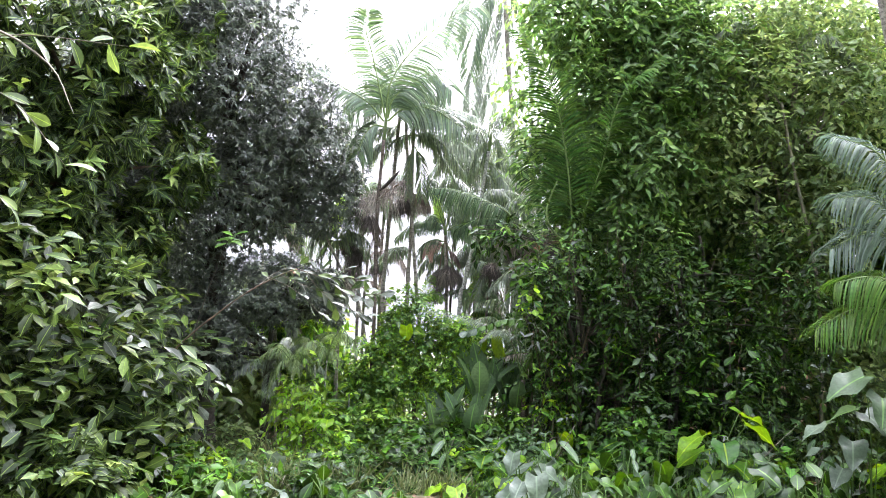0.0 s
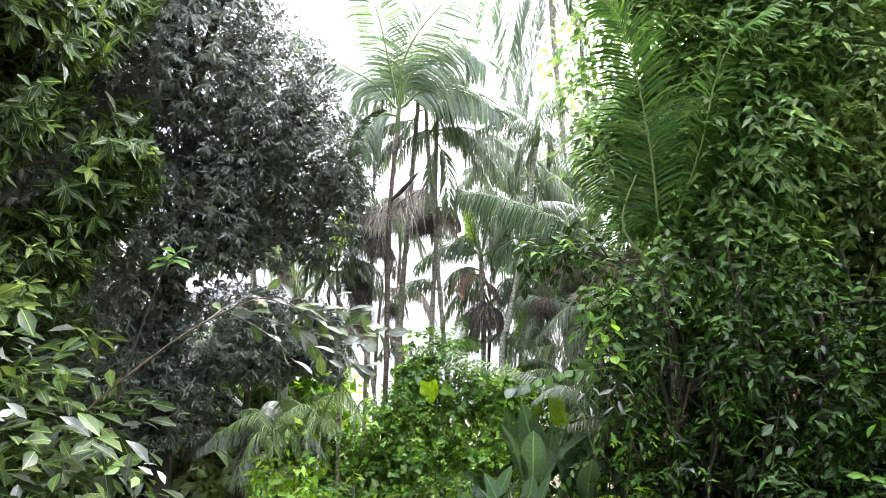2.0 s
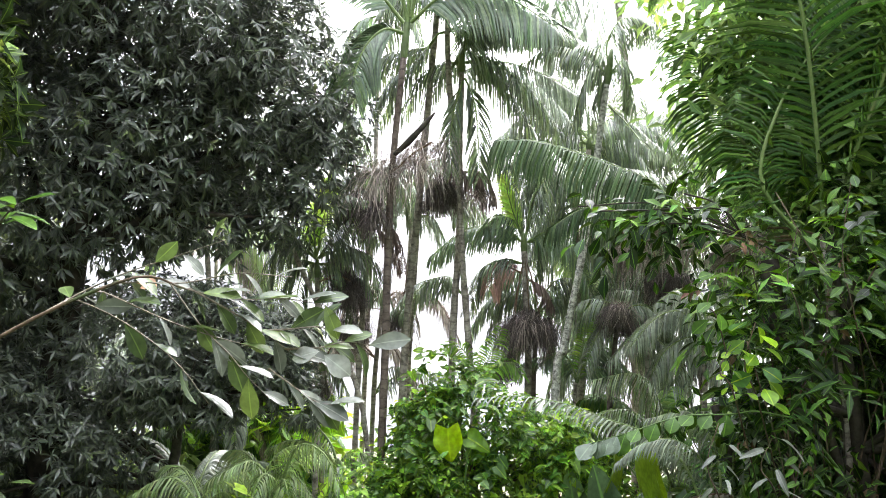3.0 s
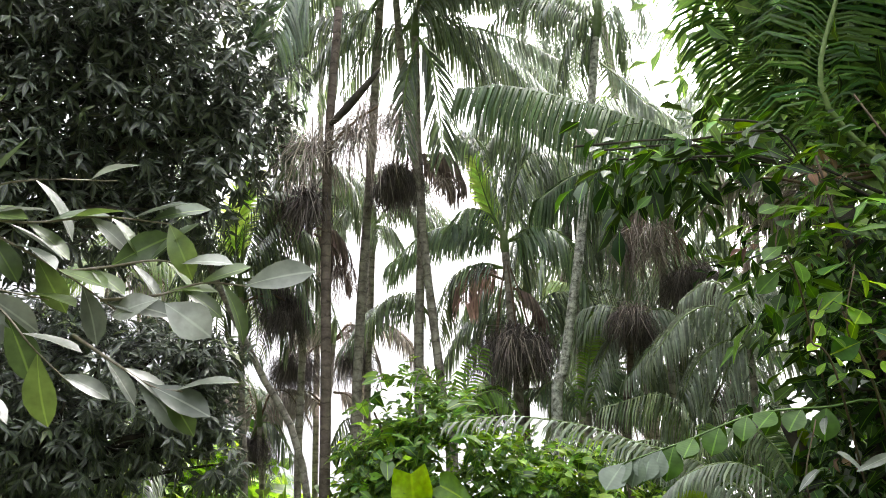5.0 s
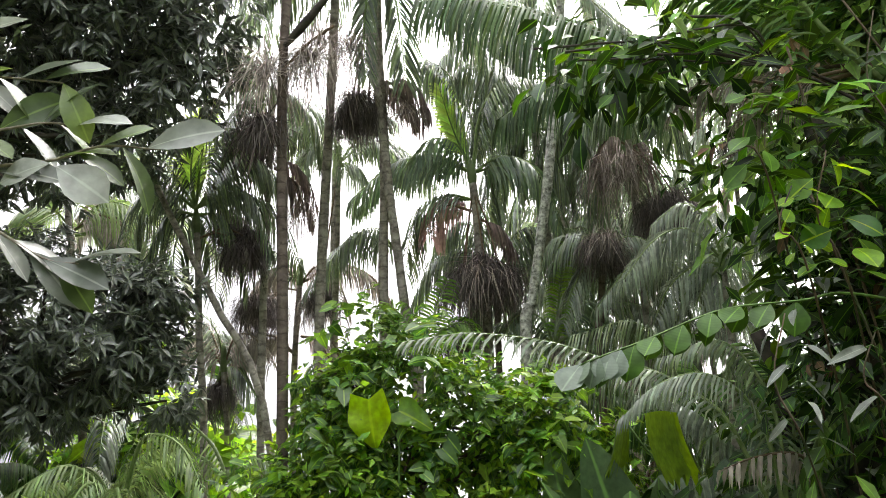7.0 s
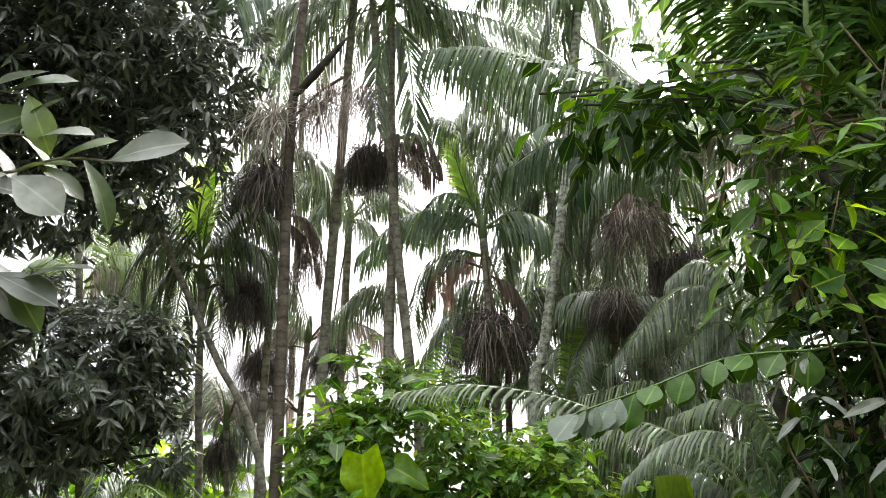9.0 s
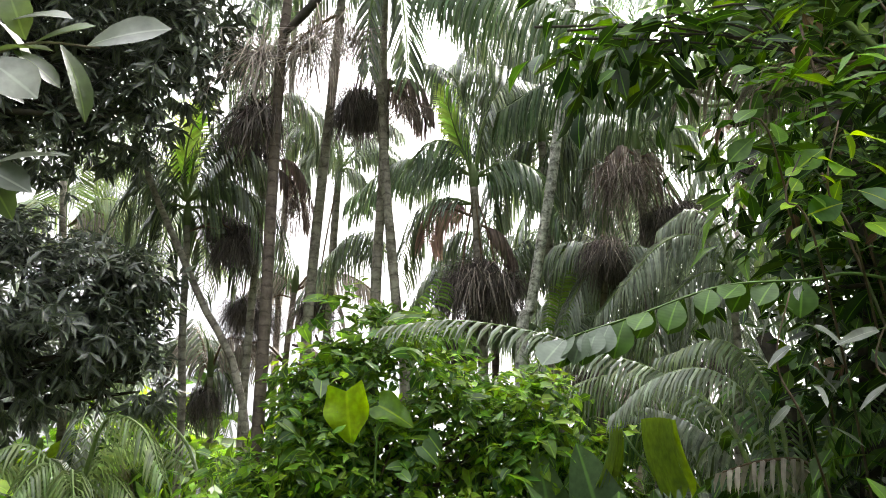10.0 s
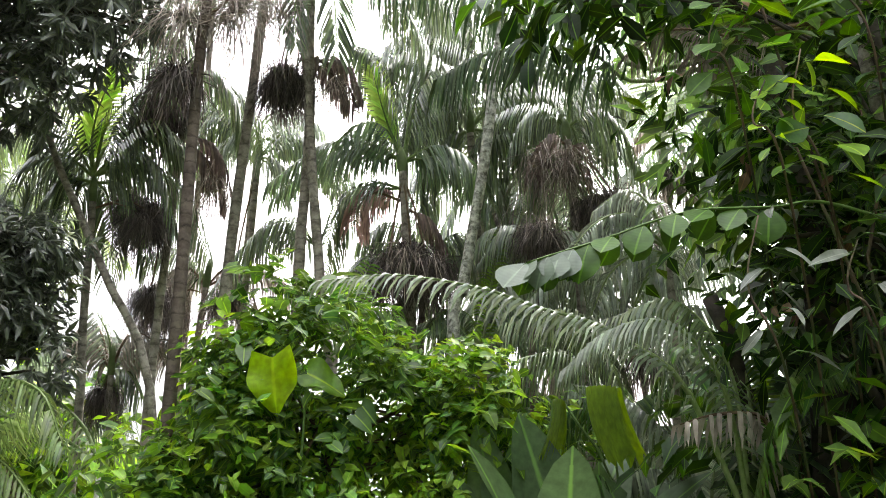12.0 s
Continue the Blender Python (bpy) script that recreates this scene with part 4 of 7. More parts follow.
grove_palm("young palm with a bright yellow-green new leaf and pale leaf stalks", [foot(-2.84, 28.4), (-2.84, 28.4, 1.77), (-2.91, 28.4, 3.06), (-2.94, 28.4, 4.03), (-2.96, 28.4, 4.45)], 18, 0.045, STEM_GREY, 0.3,
           arcs=(
               ("leaf", ((-2.98, 28.4, 4.74), (-3.26, 28.4, 5.2), (-3.49, 28.4, 5.41), (-3.78, 28.4, 5.21)), 0.6, 1.3),
               ("leaf", ((-2.97, 28.4, 4.74), (-2.73, 28.4, 5.11), (-2.42, 28.4, 5.46), (-2.05, 28.4, 5.24)), 0.65, 1.3),
               ("new", ((-2.99, 28.4, 4.82), (-3.04, 28.4, 5.23), (-2.96, 28.4, 5.68), (-2.76, 28.4, 6.06)), 0.36, 0.3),
               ("leaf", ((-2.96, 28.4, 4.76), (-2.58, 28.4, 4.99), (-2.23, 28.4, 4.8), (-2.02, 28.4, 4.15)), 0.6, 1.6),
               ("leaf", ((-3.0, 28.4, 4.75), (-3.37, 28.4, 5.01), (-3.75, 28.4, 4.8), (-3.95, 28.4, 4.19)), 0.65, 1.6),
               ("leaf", ((-2.98, 28.4, 4.67), (-3.25, 28.4, 4.68), (-3.49, 28.4, 4.25), (-3.53, 28.4, 3.69)), 0.55, 1.6),
               ("leaf", ((-2.95, 28.4, 4.67), (-2.68, 28.4, 4.63), (-2.44, 28.4, 4.23), (-2.34, 28.4, 3.73)), 0.5, 1.6),
               ("leaf", ((-2.98, 28.4, 4.78), (-2.89, 28.4, 5.41), (-2.58, 28.4, 5.78), (-2.21, 28.4, 5.77)), 0.55, 1.2),
               ("leaf", ((-2.99, 28.4, 4.78), (-3.18, 28.4, 5.42), (-3.43, 28.4, 5.81), (-3.75, 28.4, 5.9)), 0.55, 1.2),
           ),
           brooms=(("fruit", (-2.36, 28.4, 4.19), 0.42), ("fruit", (-2.28, 28.5, 4.32), 0.35), ))
grove_palm("palm behind the dark tree with yellowed spreading fronds", [foot(-5.26, 30.6), (-5.26, 30.6, 1.76), (-5.47, 30.6, 4.01), (-5.59, 30.6, 5.04), (-5.66, 30.6, 5.76)], 54, 0.06, STEM_GREY, 0.1,
           arcs=(
               ("light", ((-5.5, 30.6, 5.04), (-5.1, 30.6, 5.43), (-4.52, 30.6, 5.28), (-3.91, 30.6, 4.57)), 0.85, 0.9),
               ("light", ((-5.55, 30.6, 5.04), (-5.89, 30.6, 5.41), (-6.33, 30.6, 5.33), (-6.7, 30.6, 4.81)), 0.85, 0.9),
               ("light", ((-5.5, 30.6, 4.95), (-4.98, 30.6, 5.03), (-4.47, 30.6, 4.67), (-4.12, 30.6, 3.98)), 0.8, 1.0),
               ("straw", ((-5.52, 30.6, 5.04), (-5.17, 30.6, 5.25), (-4.72, 30.6, 5.02), (-4.42, 30.6, 4.49)), 0.7, 1.0),
               ("light", ((-5.55, 30.6, 5.04), (-5.58, 30.6, 5.76), (-5.26, 30.6, 6.2), (-4.73, 30.6, 6.19)), 0.8, 0.9),
           ),
           brooms=())
grove_palm("slender palm at the back of the grove", [foot(-1.51, 30.2), (-1.51, 30.2, 2.68), (-1.46, 30.2, 4.35), (-1.41, 30.2, 5.75)], 33, 0.05, STEM_GREY, 0.4,
           arcs=(
               ("leaf", ((-1.41, 30.2, 5.79), (-1.72, 30.2, 6.35), (-2.05, 30.2, 6.42), (-2.33, 30.2, 6.03)), 0.5, 1.6),
               ("leaf", ((-1.41, 30.2, 5.79), (-1.06, 30.2, 6.17), (-0.76, 30.2, 6.02), (-0.62, 30.2, 5.55)), 0.5, 1.6),
               ("pale", ((-1.41, 30.2, 5.79), (-1.59, 30.2, 6.11), (-1.85, 30.2, 5.99), (-2.01, 30.2, 5.5)), 0.5, 1.6),
               ("pale", ((-1.41, 30.2, 5.79), (-1.15, 30.2, 5.74), (-0.93, 30.2, 5.38)), 0.45, 1.6),
               ("leaf", ((-0.53, 29.4, 4.28), (-0.77, 29.4, 4.56), (-1.15, 29.4, 4.46), (-1.55, 29.4, 3.96)), 0.6, 1.9),
               ("leaf", ((-1.41, 30.2, 5.79), (-1.54, 30.2, 6.57), (-1.86, 30.2, 6.76), (-2.21, 30.2, 6.68)), 0.5, 1.5),
           ),
           brooms=(("fruit", (-1.72, 30.4, 3.82), 0.4), ("dry", (-1.96, 30.4, 3.7), 0.5), ))
grove_palm("small palm with light yellow-green fronds behind the bush", [foot(-0.18, 28.0), (-0.18, 28.0, 2.18), (-0.16, 28.0, 2.64)], 57, 0.035, STEM_GREY, 0.1,
           arcs=(
               ("fresh", ((-0.16, 28.0, 2.68), (-0.05, 28.0, 3.11), (0.17, 28.0, 3.65)), 0.3, 0.5),
               ("fresh", ((-0.16, 28.0, 2.68), (-0.27, 28.0, 3.05), (-0.48, 28.0, 3.33), (-0.69, 28.0, 3.34)), 0.28, 0.7),
               ("fresh", ((-0.16, 28.0, 2.68), (0.07, 28.0, 3.04), (0.35, 28.0, 3.11), (0.52, 28.0, 2.9)), 0.28, 0.8),
           ),
           brooms=())
grove_palm("palm at the back of the grove with brown hanging fronds", [foot(-2.22, 30.8), (-2.22, 30.8, 1.86), (-2.19, 30.8, 3.04), (-2.11, 30.8, 4.09)], 32, 0.05, STEM_GREY, 0.4,
           arcs=(
               ("straw", ((-2.11, 30.8, 4.09), (-2.38, 30.8, 4.36), (-2.74, 30.8, 4.19), (-2.99, 30.8, 3.58)), 0.55, 1.7),
               ("straw", ((-2.11, 30.8, 4.09), (-1.84, 30.8, 4.35), (-1.58, 30.8, 4.07), (-1.49, 30.8, 3.37)), 0.5, 1.7),
               ("leaf", ((-2.11, 30.8, 4.09), (-2.25, 30.8, 4.45), (-2.56, 30.8, 4.59), (-2.92, 30.8, 4.46)), 0.5, 1.6),
               ("straw", ((-2.1, 30.8, 3.3), (-1.84, 30.8, 3.21), (-1.58, 30.8, 2.69), (-1.49, 30.8, 2.35)), 0.5, 1.7),
               ("straw", ((-2.19, 30.8, 3.04), (-2.5, 30.8, 3.31), (-2.85, 30.8, 3.23), (-3.08, 30.8, 2.63)), 0.5, 1.7),
               ("leaf", ((-2.19, 30.8, 2.36), (-1.93, 30.8, 2.86), (-1.58, 30.8, 2.86)), 0.5, 1.6),
           ),
           brooms=(("fruit", (-2.6, 30.6, 3.73), 0.5), ))
grove_palm("palm low behind the leaning stem with brown fronds", [foot(-3.09, 30.4), (-3.09, 30.4, 1.74), (-3.14, 30.4, 2.34), (-3.15, 30.4, 2.81)], 53, 0.045, STEM_GREY, 0.4,
           arcs=(
               ("straw", ((-3.16, 30.4, 2.85), (-3.42, 30.4, 3.21), (-3.7, 30.4, 3.17), (-3.88, 30.4, 2.74)), 0.5, 1.5),
               ("straw", ((-3.16, 30.4, 2.85), (-2.98, 30.4, 3.28), (-2.69, 30.4, 3.27), (-2.43, 30.4, 2.87)), 0.5, 1.5),
               ("leaf", ((-3.16, 30.4, 2.85), (-3.3, 30.4, 2.57), (-3.43, 30.4, 2.12)), 0.45, 1.4),
               ("leaf", ((-3.16, 30.4, 2.85), (-2.91, 30.4, 2.8), (-2.61, 30.4, 2.33)), 0.45, 1.4),
               ("pale", ((-3.16, 30.4, 2.85), (-3.22, 30.4, 3.28), (-3.4, 30.4, 3.61)), 0.45, 1.2),
           ),
           brooms=(("fruit", (-3.25, 30.5, 2.5), 0.45), ))

grove_palm("low palm behind its neighbours with drooping dark fronds", [foot(0.82, 30.0), (0.82, 30.0, 2.36), (0.85, 30.0, 3.89)], 34, 0.05, STEM_DARK, 0.2,
           arcs=(
               ("leaf", ((0.85, 30.0, 3.97), (0.45, 30.0, 4.35), (-0.06, 30.0, 4.16), (-0.4, 30.0, 3.55)), 0.6, 1.8),
               ("leaf", ((0.85, 30.0, 3.97), (1.28, 30.0, 4.3), (1.76, 30.0, 4.03), (2.05, 30.0, 3.41)), 0.6, 1.8),
               ("leaf", ((0.85, 30.0, 3.97), (0.55, 30.0, 3.65), (0.3, 30.0, 3.0)), 0.6, 1.8),
               ("leaf", ((0.85, 30.0, 3.97), (1.1, 30.0, 3.55), (1.29, 30.0, 2.86)), 0.6, 1.8),
               ("leaf", ((0.85, 30.0, 3.97), (0.75, 30.0, 4.56), (0.38, 30.0, 4.74), (0.03, 30.0, 4.5)), 0.6, 1.8),
               ("leaf", ((0.85, 30.0, 3.97), (1.12, 30.0, 4.55), (1.54, 30.0, 4.63), (1.86, 30.0, 4.28)), 0.6, 1.8),
           ))
grove_palm("tall palm behind the others whose fronds hang like curtains", [foot(1.7, 30.6), (1.7, 30.6, 3.66), (1.77, 30.6, 5.41), (1.84, 30.6, 7.23)], 49, 0.055, STEM_GREY, 0.3,
           arcs=(
               ("leaf", ((1.85, 30.6, 7.42), (1.25, 30.6, 7.83), (0.48, 30.6, 7.73), (-0.02, 30.6, 7.16)), 1.05, 2.4),
               ("leaf", ((1.85, 30.6, 7.42), (2.24, 30.6, 7.79), (3.07, 30.6, 7.7), (3.82, 30.6, 7.0)), 1.05, 2.4),
               ("leaf", ((1.84, 30.6, 7.32), (1.5, 30.6, 7.45), (0.99, 30.6, 7.2), (0.61, 30.6, 6.36)), 1.05, 2.4),
               ("leaf", ((1.89, 30.6, 7.32), (2.45, 30.6, 7.34), (2.9, 30.6, 6.84), (3.06, 30.6, 5.88)), 1.05, 2.4),
               ("leaf", ((1.84, 30.6, 7.32), (2.01, 30.6, 7.04), (2.16, 30.6, 6.31)), 1.05, 2.4),
               ("leaf", ((1.85, 30.6, 7.51), (1.69, 30.6, 8.18), (1.08, 30.6, 8.56), (0.39, 30.6, 8.33)), 1.05, 2.4),
           ))
grove_palm("palm far back between the stems with drooping fronds", [foot(-1.7, 31.4), (-1.7, 31.4, 3.2), (-1.66, 31.4, 5.33), (-1.6, 31.4, 6.48)], 61, 0.05, STEM_GREY, 0.3,
           arcs=(
               ("light", ((-1.6, 31.4, 6.58), (-2.03, 31.4, 6.84), (-2.26, 31.4, 6.5), (-2.36, 31.4, 5.92)), 0.55, 1.6),
               ("leaf", ((-1.6, 31.4, 6.58), (-1.13, 31.4, 6.69), (-0.66, 31.4, 6.42), (-0.37, 31.4, 5.93)), 0.65, 1.7),
               ("pale", ((-1.6, 31.4, 6.58), (-1.51, 31.4, 6.97), (-1.13, 31.4, 7.12), (-0.75, 31.4, 6.91)), 0.6, 1.7),
           ),
           brooms=())
grove_palm("tall palm at the back whose fronds hang beside the dark tree", [foot(-2.5, 31.4), (-2.47, 31.4, 4.0), (-2.44, 31.4, 6.5), (-2.45, 31.4, 8.51), (-2.46, 31.4, 10.08)], 62, 0.05, STEM_GREY, 0.4,
           arcs=(
               ("green", ((-2.46, 31.4, 10.19), (-2.9, 31.4, 9.98), (-3.22, 31.4, 9.14), (-3.36, 31.4, 8.11)), 0.6, 1.5),
               ("green", ((-2.46, 31.4, 10.19), (-2.75, 31.4, 9.66), (-2.89, 31.4, 8.72), (-2.94, 31.4, 7.6)), 0.55, 1.4),
               ("leaf", ((-2.46, 31.4, 10.19), (-2.2, 31.4, 10.5), (-1.8, 31.4, 10.3), (-1.55, 31.4, 9.6)), 0.6, 1.5),
           ),
           brooms=())
grove_palm("tall palm with its crown high above the others", [foot(3.4, 34.0), (3.35, 34.0, 4.0), (3.15, 34.0, 9.0), (2.9, 34.0, 11.4), (2.63, 34.0, 14.4)], 21, 0.095, STEM_GREY, 0.8,
           arcs=(
               ("green", ((2.6, 34.0, 14.9), (1.9, 34.0, 15.2), (1.0, 34.0, 14.3), (0.6, 34.0, 12.6)), 1.2, 1.0),
               ("green", ((2.6, 34.0, 14.9), (2.0, 34.0, 14.3), (1.4, 34.0, 12.9), (1.3, 34.0, 11.4)), 1.1, 1.1),
               ("leaf", ((2.6, 34.0, 14.9), (3.4, 34.0, 15.1), (4.4, 34.0, 13.9), (4.9, 34.0, 12.4)), 1.1, 1.2),
               ("leaf", ((2.6, 34.0, 14.9), (3.2, 34.0, 14.0), (3.7, 34.0, 12.6), (3.9, 34.0, 11.0)), 1.1, 1.2),
               ("pale", ((2.6, 34.0, 14.9), (2.0, 34.0, 13.0), (1.6, 34.0, 11.2), (1.5, 34.0, 9.9)), 0.9, 1.2),
               ("pale", ((2.6, 34.0, 14.8), (2.7, 34.0, 13.0), (2.3, 34.0, 11.0), (2.1, 34.0, 9.6)), 0.8, 1.2),
           ))
g = foot(6.6, 27.0)
palm("pale-stemmed palm rising among the broadleaf trees", [g, (6.35, 27.0, 7.2), (6.1, 27.0, 10.5), (6.0, 27.0, 12.5)], 22, 0.085, STEM_PALE, 11, 2.4, 0.7, 1.2, (80, -30), dead=1, brooms=0)

# a bare stem that leans across the gap
lean = thing("dead_palm", "bare leaning palm stem without a crown", "dead tree", foot(-1.6, 28.0))
part("trunk", tube(curve([foot(-1.6, 28.0), (-2.0, 28.0, 2.1), (-2.61, 28.0, 3.47), (-3.2, 28.0, 4.64), (-3.41, 28.0, 5.14)], 16), np.linspace(0.050, 0.036, 16), 9), STEM_GREY, lean)

# palms farther back that close the grove
back = [(2.2, 33, 6.2, 132), (3.4, 34, 7.4, 135), (-6.5, 34, 6.5, 31), (3.4, 33, 4.2, 36), (5.0, 32, 6.5, 37), (4.2, 31.6, 3.4, 40), (5.6, 34, 8.5, 41), (7.2, 32, 7.5, 44), (2.6, 32.5, 3.2, 39)]
for x, y, h, seed in back:
    r = np.random.default_rng(seed)
    g = foot(x + r.normal(scale=0.3), y)
    palm("slender palm at the back of the grove with drooping fronds", [g, (x + 0.1, y, g[2] + (h - g[2]) * 0.5), (x, y, h)], seed, 0.05, STEM_GREY, 11, 2.8, 1.0 if h < 6 else 0.75, 1.6 if h < 6 else 1.1, (80, -30), material=FROND_PALE if seed % 3 else FROND, dead=2, brooms=1,
         start_az=r.random() * 6, count=62 if h < 6 else 36, width=0.015 if h < 6 else 0.02)

# small palms of the understorey
under = [(-4.6, 27.5, 0.4, 51, 1.7), (-4.2, 32.5, 0.9, 52, 2.0), (-5.8, 31.0, 0.8, 154, 2.0), (3.4, 27.2, 0.6, 55, 1.9), (2.6, 26.9, 0.2, 56, 1.7), (4.4, 28.2, 1.2, 58, 2.1), (-4.9, 31.0, 2.0, 61, 2.4), (-6.6, 30.5, 2.2, 65, 2.4), (2.9, 29.9, 1.4, 172, 2.0)]
for x, y, h, seed, reach in under:
    g = foot(x, y)
    palm("small understorey palm with light green feather leaves", [g, (x, y, (g[2] + h) / 2), (x, y, h)], seed, 0.045, STEM_GREY, 9, reach, 0.5, 0.8, (80, 15), material=FROND_PALE if seed % 2 else FROND_GREEN, dead=1, brooms=0, shaft=0.3,
         name="understorey_palm", group="understorey palms", start_az=seed * 0.7, width=0.02)

for k, (x, y, top, arcs) in enumerate(((-3.87, 25.7, 1.0, (((-3.87, 25.7, 1.1), (-4.3, 25.6, 1.5), (-5.0, 25.5, 1.1)), ((-3.87, 25.7, 1.1), (-3.5, 25.6, 1.3), (-3.2, 25.5, 0.7)), ((-3.87, 25.7, 1.1), (-4.2, 25.5, 1.1), (-4.5, 25.4, 0.4)))), (-3.36, 27.0, 1.1, (((-3.36, 27.0, 1.2), (-3.0, 26.9, 1.5), (-2.5, 26.8, 1.0)), ((-3.36, 27.0, 1.2), (-3.7, 26.9, 1.3), (-4.0, 26.8, 0.6)))),
                                       (-4.1, 26.4, -0.5, (((-4.1, 26.4, -0.4), (-3.6, 26.4, 0.2), (-2.8, 26.4, 0.65)), ((-4.1, 26.4, -0.4), (-3.7, 26.3, -0.1), (-3.1, 26.2, -0.1)), ((-4.1, 26.4, -0.4), (-4.5, 26.3, 0.1), (-5.0, 26.2, 0.1)))))):
    g = foot(x, y)
    palm("small palm with a thin pale stem and light fronds", [g, (x, y, (g[2] + top) / 2), (x, y, top)], 66 + k, 0.032, STEM_PALE, 3, 1.2, 0.45, 0.8, (75, 30), material=FROND_LIGHT, dead=0, brooms=0, shaft=0.15, name="understorey_palm", group="understorey palms", comb=0.05, arcs=arcs, count=30)

g = foot(-2.95, 26.0)
palm("small palm with light arching fronds under the dark tree", [g, (-2.95, 26.0, 0.0), (-2.9, 26.0, 1.15)], 69, 0.03, STEM_PALE, 2, 1.0, 0.4, 0.8, (75, 30), material=FROND_LIGHT, dead=0, brooms=0, shaft=0.15, name="understorey_palm", group="understorey palms", comb=0.05, count=28,
     arcs=(((-2.9, 26.0, 1.3), (-2.6, 25.7, 1.95), (-2.2, 25.5, 1.9), (-1.95, 25.4, 1.5)), ((-2.9, 26.0, 1.3), (-3.2, 25.6, 1.75), (-3.7, 25.4, 1.5)), ((-2.9, 26.0, 1.3), (-3.0, 25.5, 1.6), (-3.1, 25.1, 1.2)), ((-2.9, 26.0, 1.3), (-2.7, 25.4, 1.55), (-2.5, 25.1, 1.2))))

g = foot(-2.34, 27.6)
palm("small palm with a long light frond beside the bush", [g, (-2.34, 27.6, -0.42), (-2.34, 27.6, 1.44)], 169, 0.028, STEM_PALE, 0, 1.0, 0.45, 0.8, (75, 30), material=FROND_LIGHT, dead=0, brooms=0, shaft=0.12, name="understorey_palm", group="understorey palms", comb=0.05, count=28,
     arcs=(((-2.34, 27.6, 1.44), (-2.66, 27.6, 1.72), (-3.08, 27.6, 1.81), (-3.43, 27.6, 1.68)), ((-2.34, 27.6, 1.44), (-2.15, 27.6, 1.67), (-1.91, 27.6, 1.62), (-1.74, 27.6, 1.41)), ((-2.34, 27.6, 1.44), (-2.51, 27.6, 1.83), (-2.87, 27.6, 2.15), (-3.19, 27.6, 2.21))))

# ---- the palms of the thicket, with large fronds that reach out ----
rng = np.random.default_rng(60)
base = foot(4.6, 24.9)
thick = thing("thicket_palm", "palm in the thicket with large fresh green fronds reaching out", "palm tree", base, "thicket palms")
part("trunk", tube(curve([base, (4.4, 24.9, 2.0), (4.15, 24.9, 4.9)], 12), 0.07, 9), STEM_GREY, thick)
crown = np.array([4.15, 24.9, 5.0])
for ctrl, ln, mat, hang, up in (
    (((0, 0, 0), (-0.4, -0.5, 2.4), (-1.0, -0.9, 4.4), (-1.9, -1.0, 5.6)), 1.0, FROND_GREEN, 0.2, 0.0),
    (((0, 0, 0), (0.6, -0.5, 2.0), (1.0, -0.9, 3.9), (2.0, -1.0, 5.0)), 0.95, FROND_GREEN, 0.35, 0.0),
    (((0, 0, 0), (1.2, 0.3, 1.0), (2.4, 0.4, 1.2), (3.4, 0.4, 0.6)), 0.7, FROND_GREEN, 0.9, 0.0),
):
    frond(thick, curve(crown + np.array(ctrl), 18), rng, mat, 66 if ln > 0.8 else 60, ln * 1.3, 0.026 if ln > 0.8 else 0.016, hang, upward=up, age=0.25, spread=1.0, thick=0.022)
frond(thick, curve(np.array([(4.15, 24.9, 4.6), (4.1, 26.6, 5.73), (3.75, 26.6, 6.31), (3.36, 26.6, 6.91), (3.03, 26.6, 7.55), (2.82, 26.6, 8.28)]), 22), rng, FROND_GREEN, 84, 1.25, 0.0155, 0.5, age=0.12, spread=1.15, thick=0.022, start=0.18, face=(0.1, -1.0, 0.3))
frond(thick, curve(np.array([(4.15, 24.9, 4.6), (3.35, 24.8, 5.5), (3.53, 24.8, 6.45), (4.0, 24.8, 7.28), (4.58, 24.8, 7.88), (5.15, 24.8, 8.26)]), 22), rng, FROND_GREEN, 76, 1.0, 0.0145, 0.45, age=0.15, spread=1.05, thick=0.022, start=0.16, face=(0.1, -1.0, 0.3))
# two fronds against the sky, darkened by colour to look backlit
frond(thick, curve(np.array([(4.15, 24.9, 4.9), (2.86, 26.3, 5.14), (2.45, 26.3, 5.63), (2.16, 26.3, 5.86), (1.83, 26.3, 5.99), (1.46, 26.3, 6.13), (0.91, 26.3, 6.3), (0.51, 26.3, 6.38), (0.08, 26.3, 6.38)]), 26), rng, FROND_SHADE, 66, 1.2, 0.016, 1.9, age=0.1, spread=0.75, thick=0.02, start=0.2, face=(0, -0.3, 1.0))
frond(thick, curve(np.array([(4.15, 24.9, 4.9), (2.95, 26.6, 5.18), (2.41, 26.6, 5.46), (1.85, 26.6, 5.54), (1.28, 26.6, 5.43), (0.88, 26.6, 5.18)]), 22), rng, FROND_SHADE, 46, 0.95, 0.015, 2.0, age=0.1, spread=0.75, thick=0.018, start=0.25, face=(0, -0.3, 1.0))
for pts, long in ((((4.15, 24.9, 4.9), (3.4, 25.2, 4.85), (2.94, 25.2, 4.92), (2.60, 25.2, 4.88), (2.34, 25.2, 4.66)), 0.5), (((4.15, 24.9, 4.9), (3.6, 25.1, 4.9), (3.1, 25.1, 4.72), (2.83, 25.05, 4.48)), 0.5), (((4.15, 24.9, 4.9), (3.7, 25.3, 5.05), (3.2, 25.3, 4.95), (2.9, 25.3, 4.7)), 0.55)):
    frond(thick, curve(np.array(pts), 16), rng, FROND_STRAW, 40, long * 1.2, 0.0055, 1.1, name="dry_frond", label="grey-brown dry hanging frond", rachis=RACHIS_DRY, age=0.5, start=0.35, spread=0.6, face=(0.2, -1.0, 0.4))

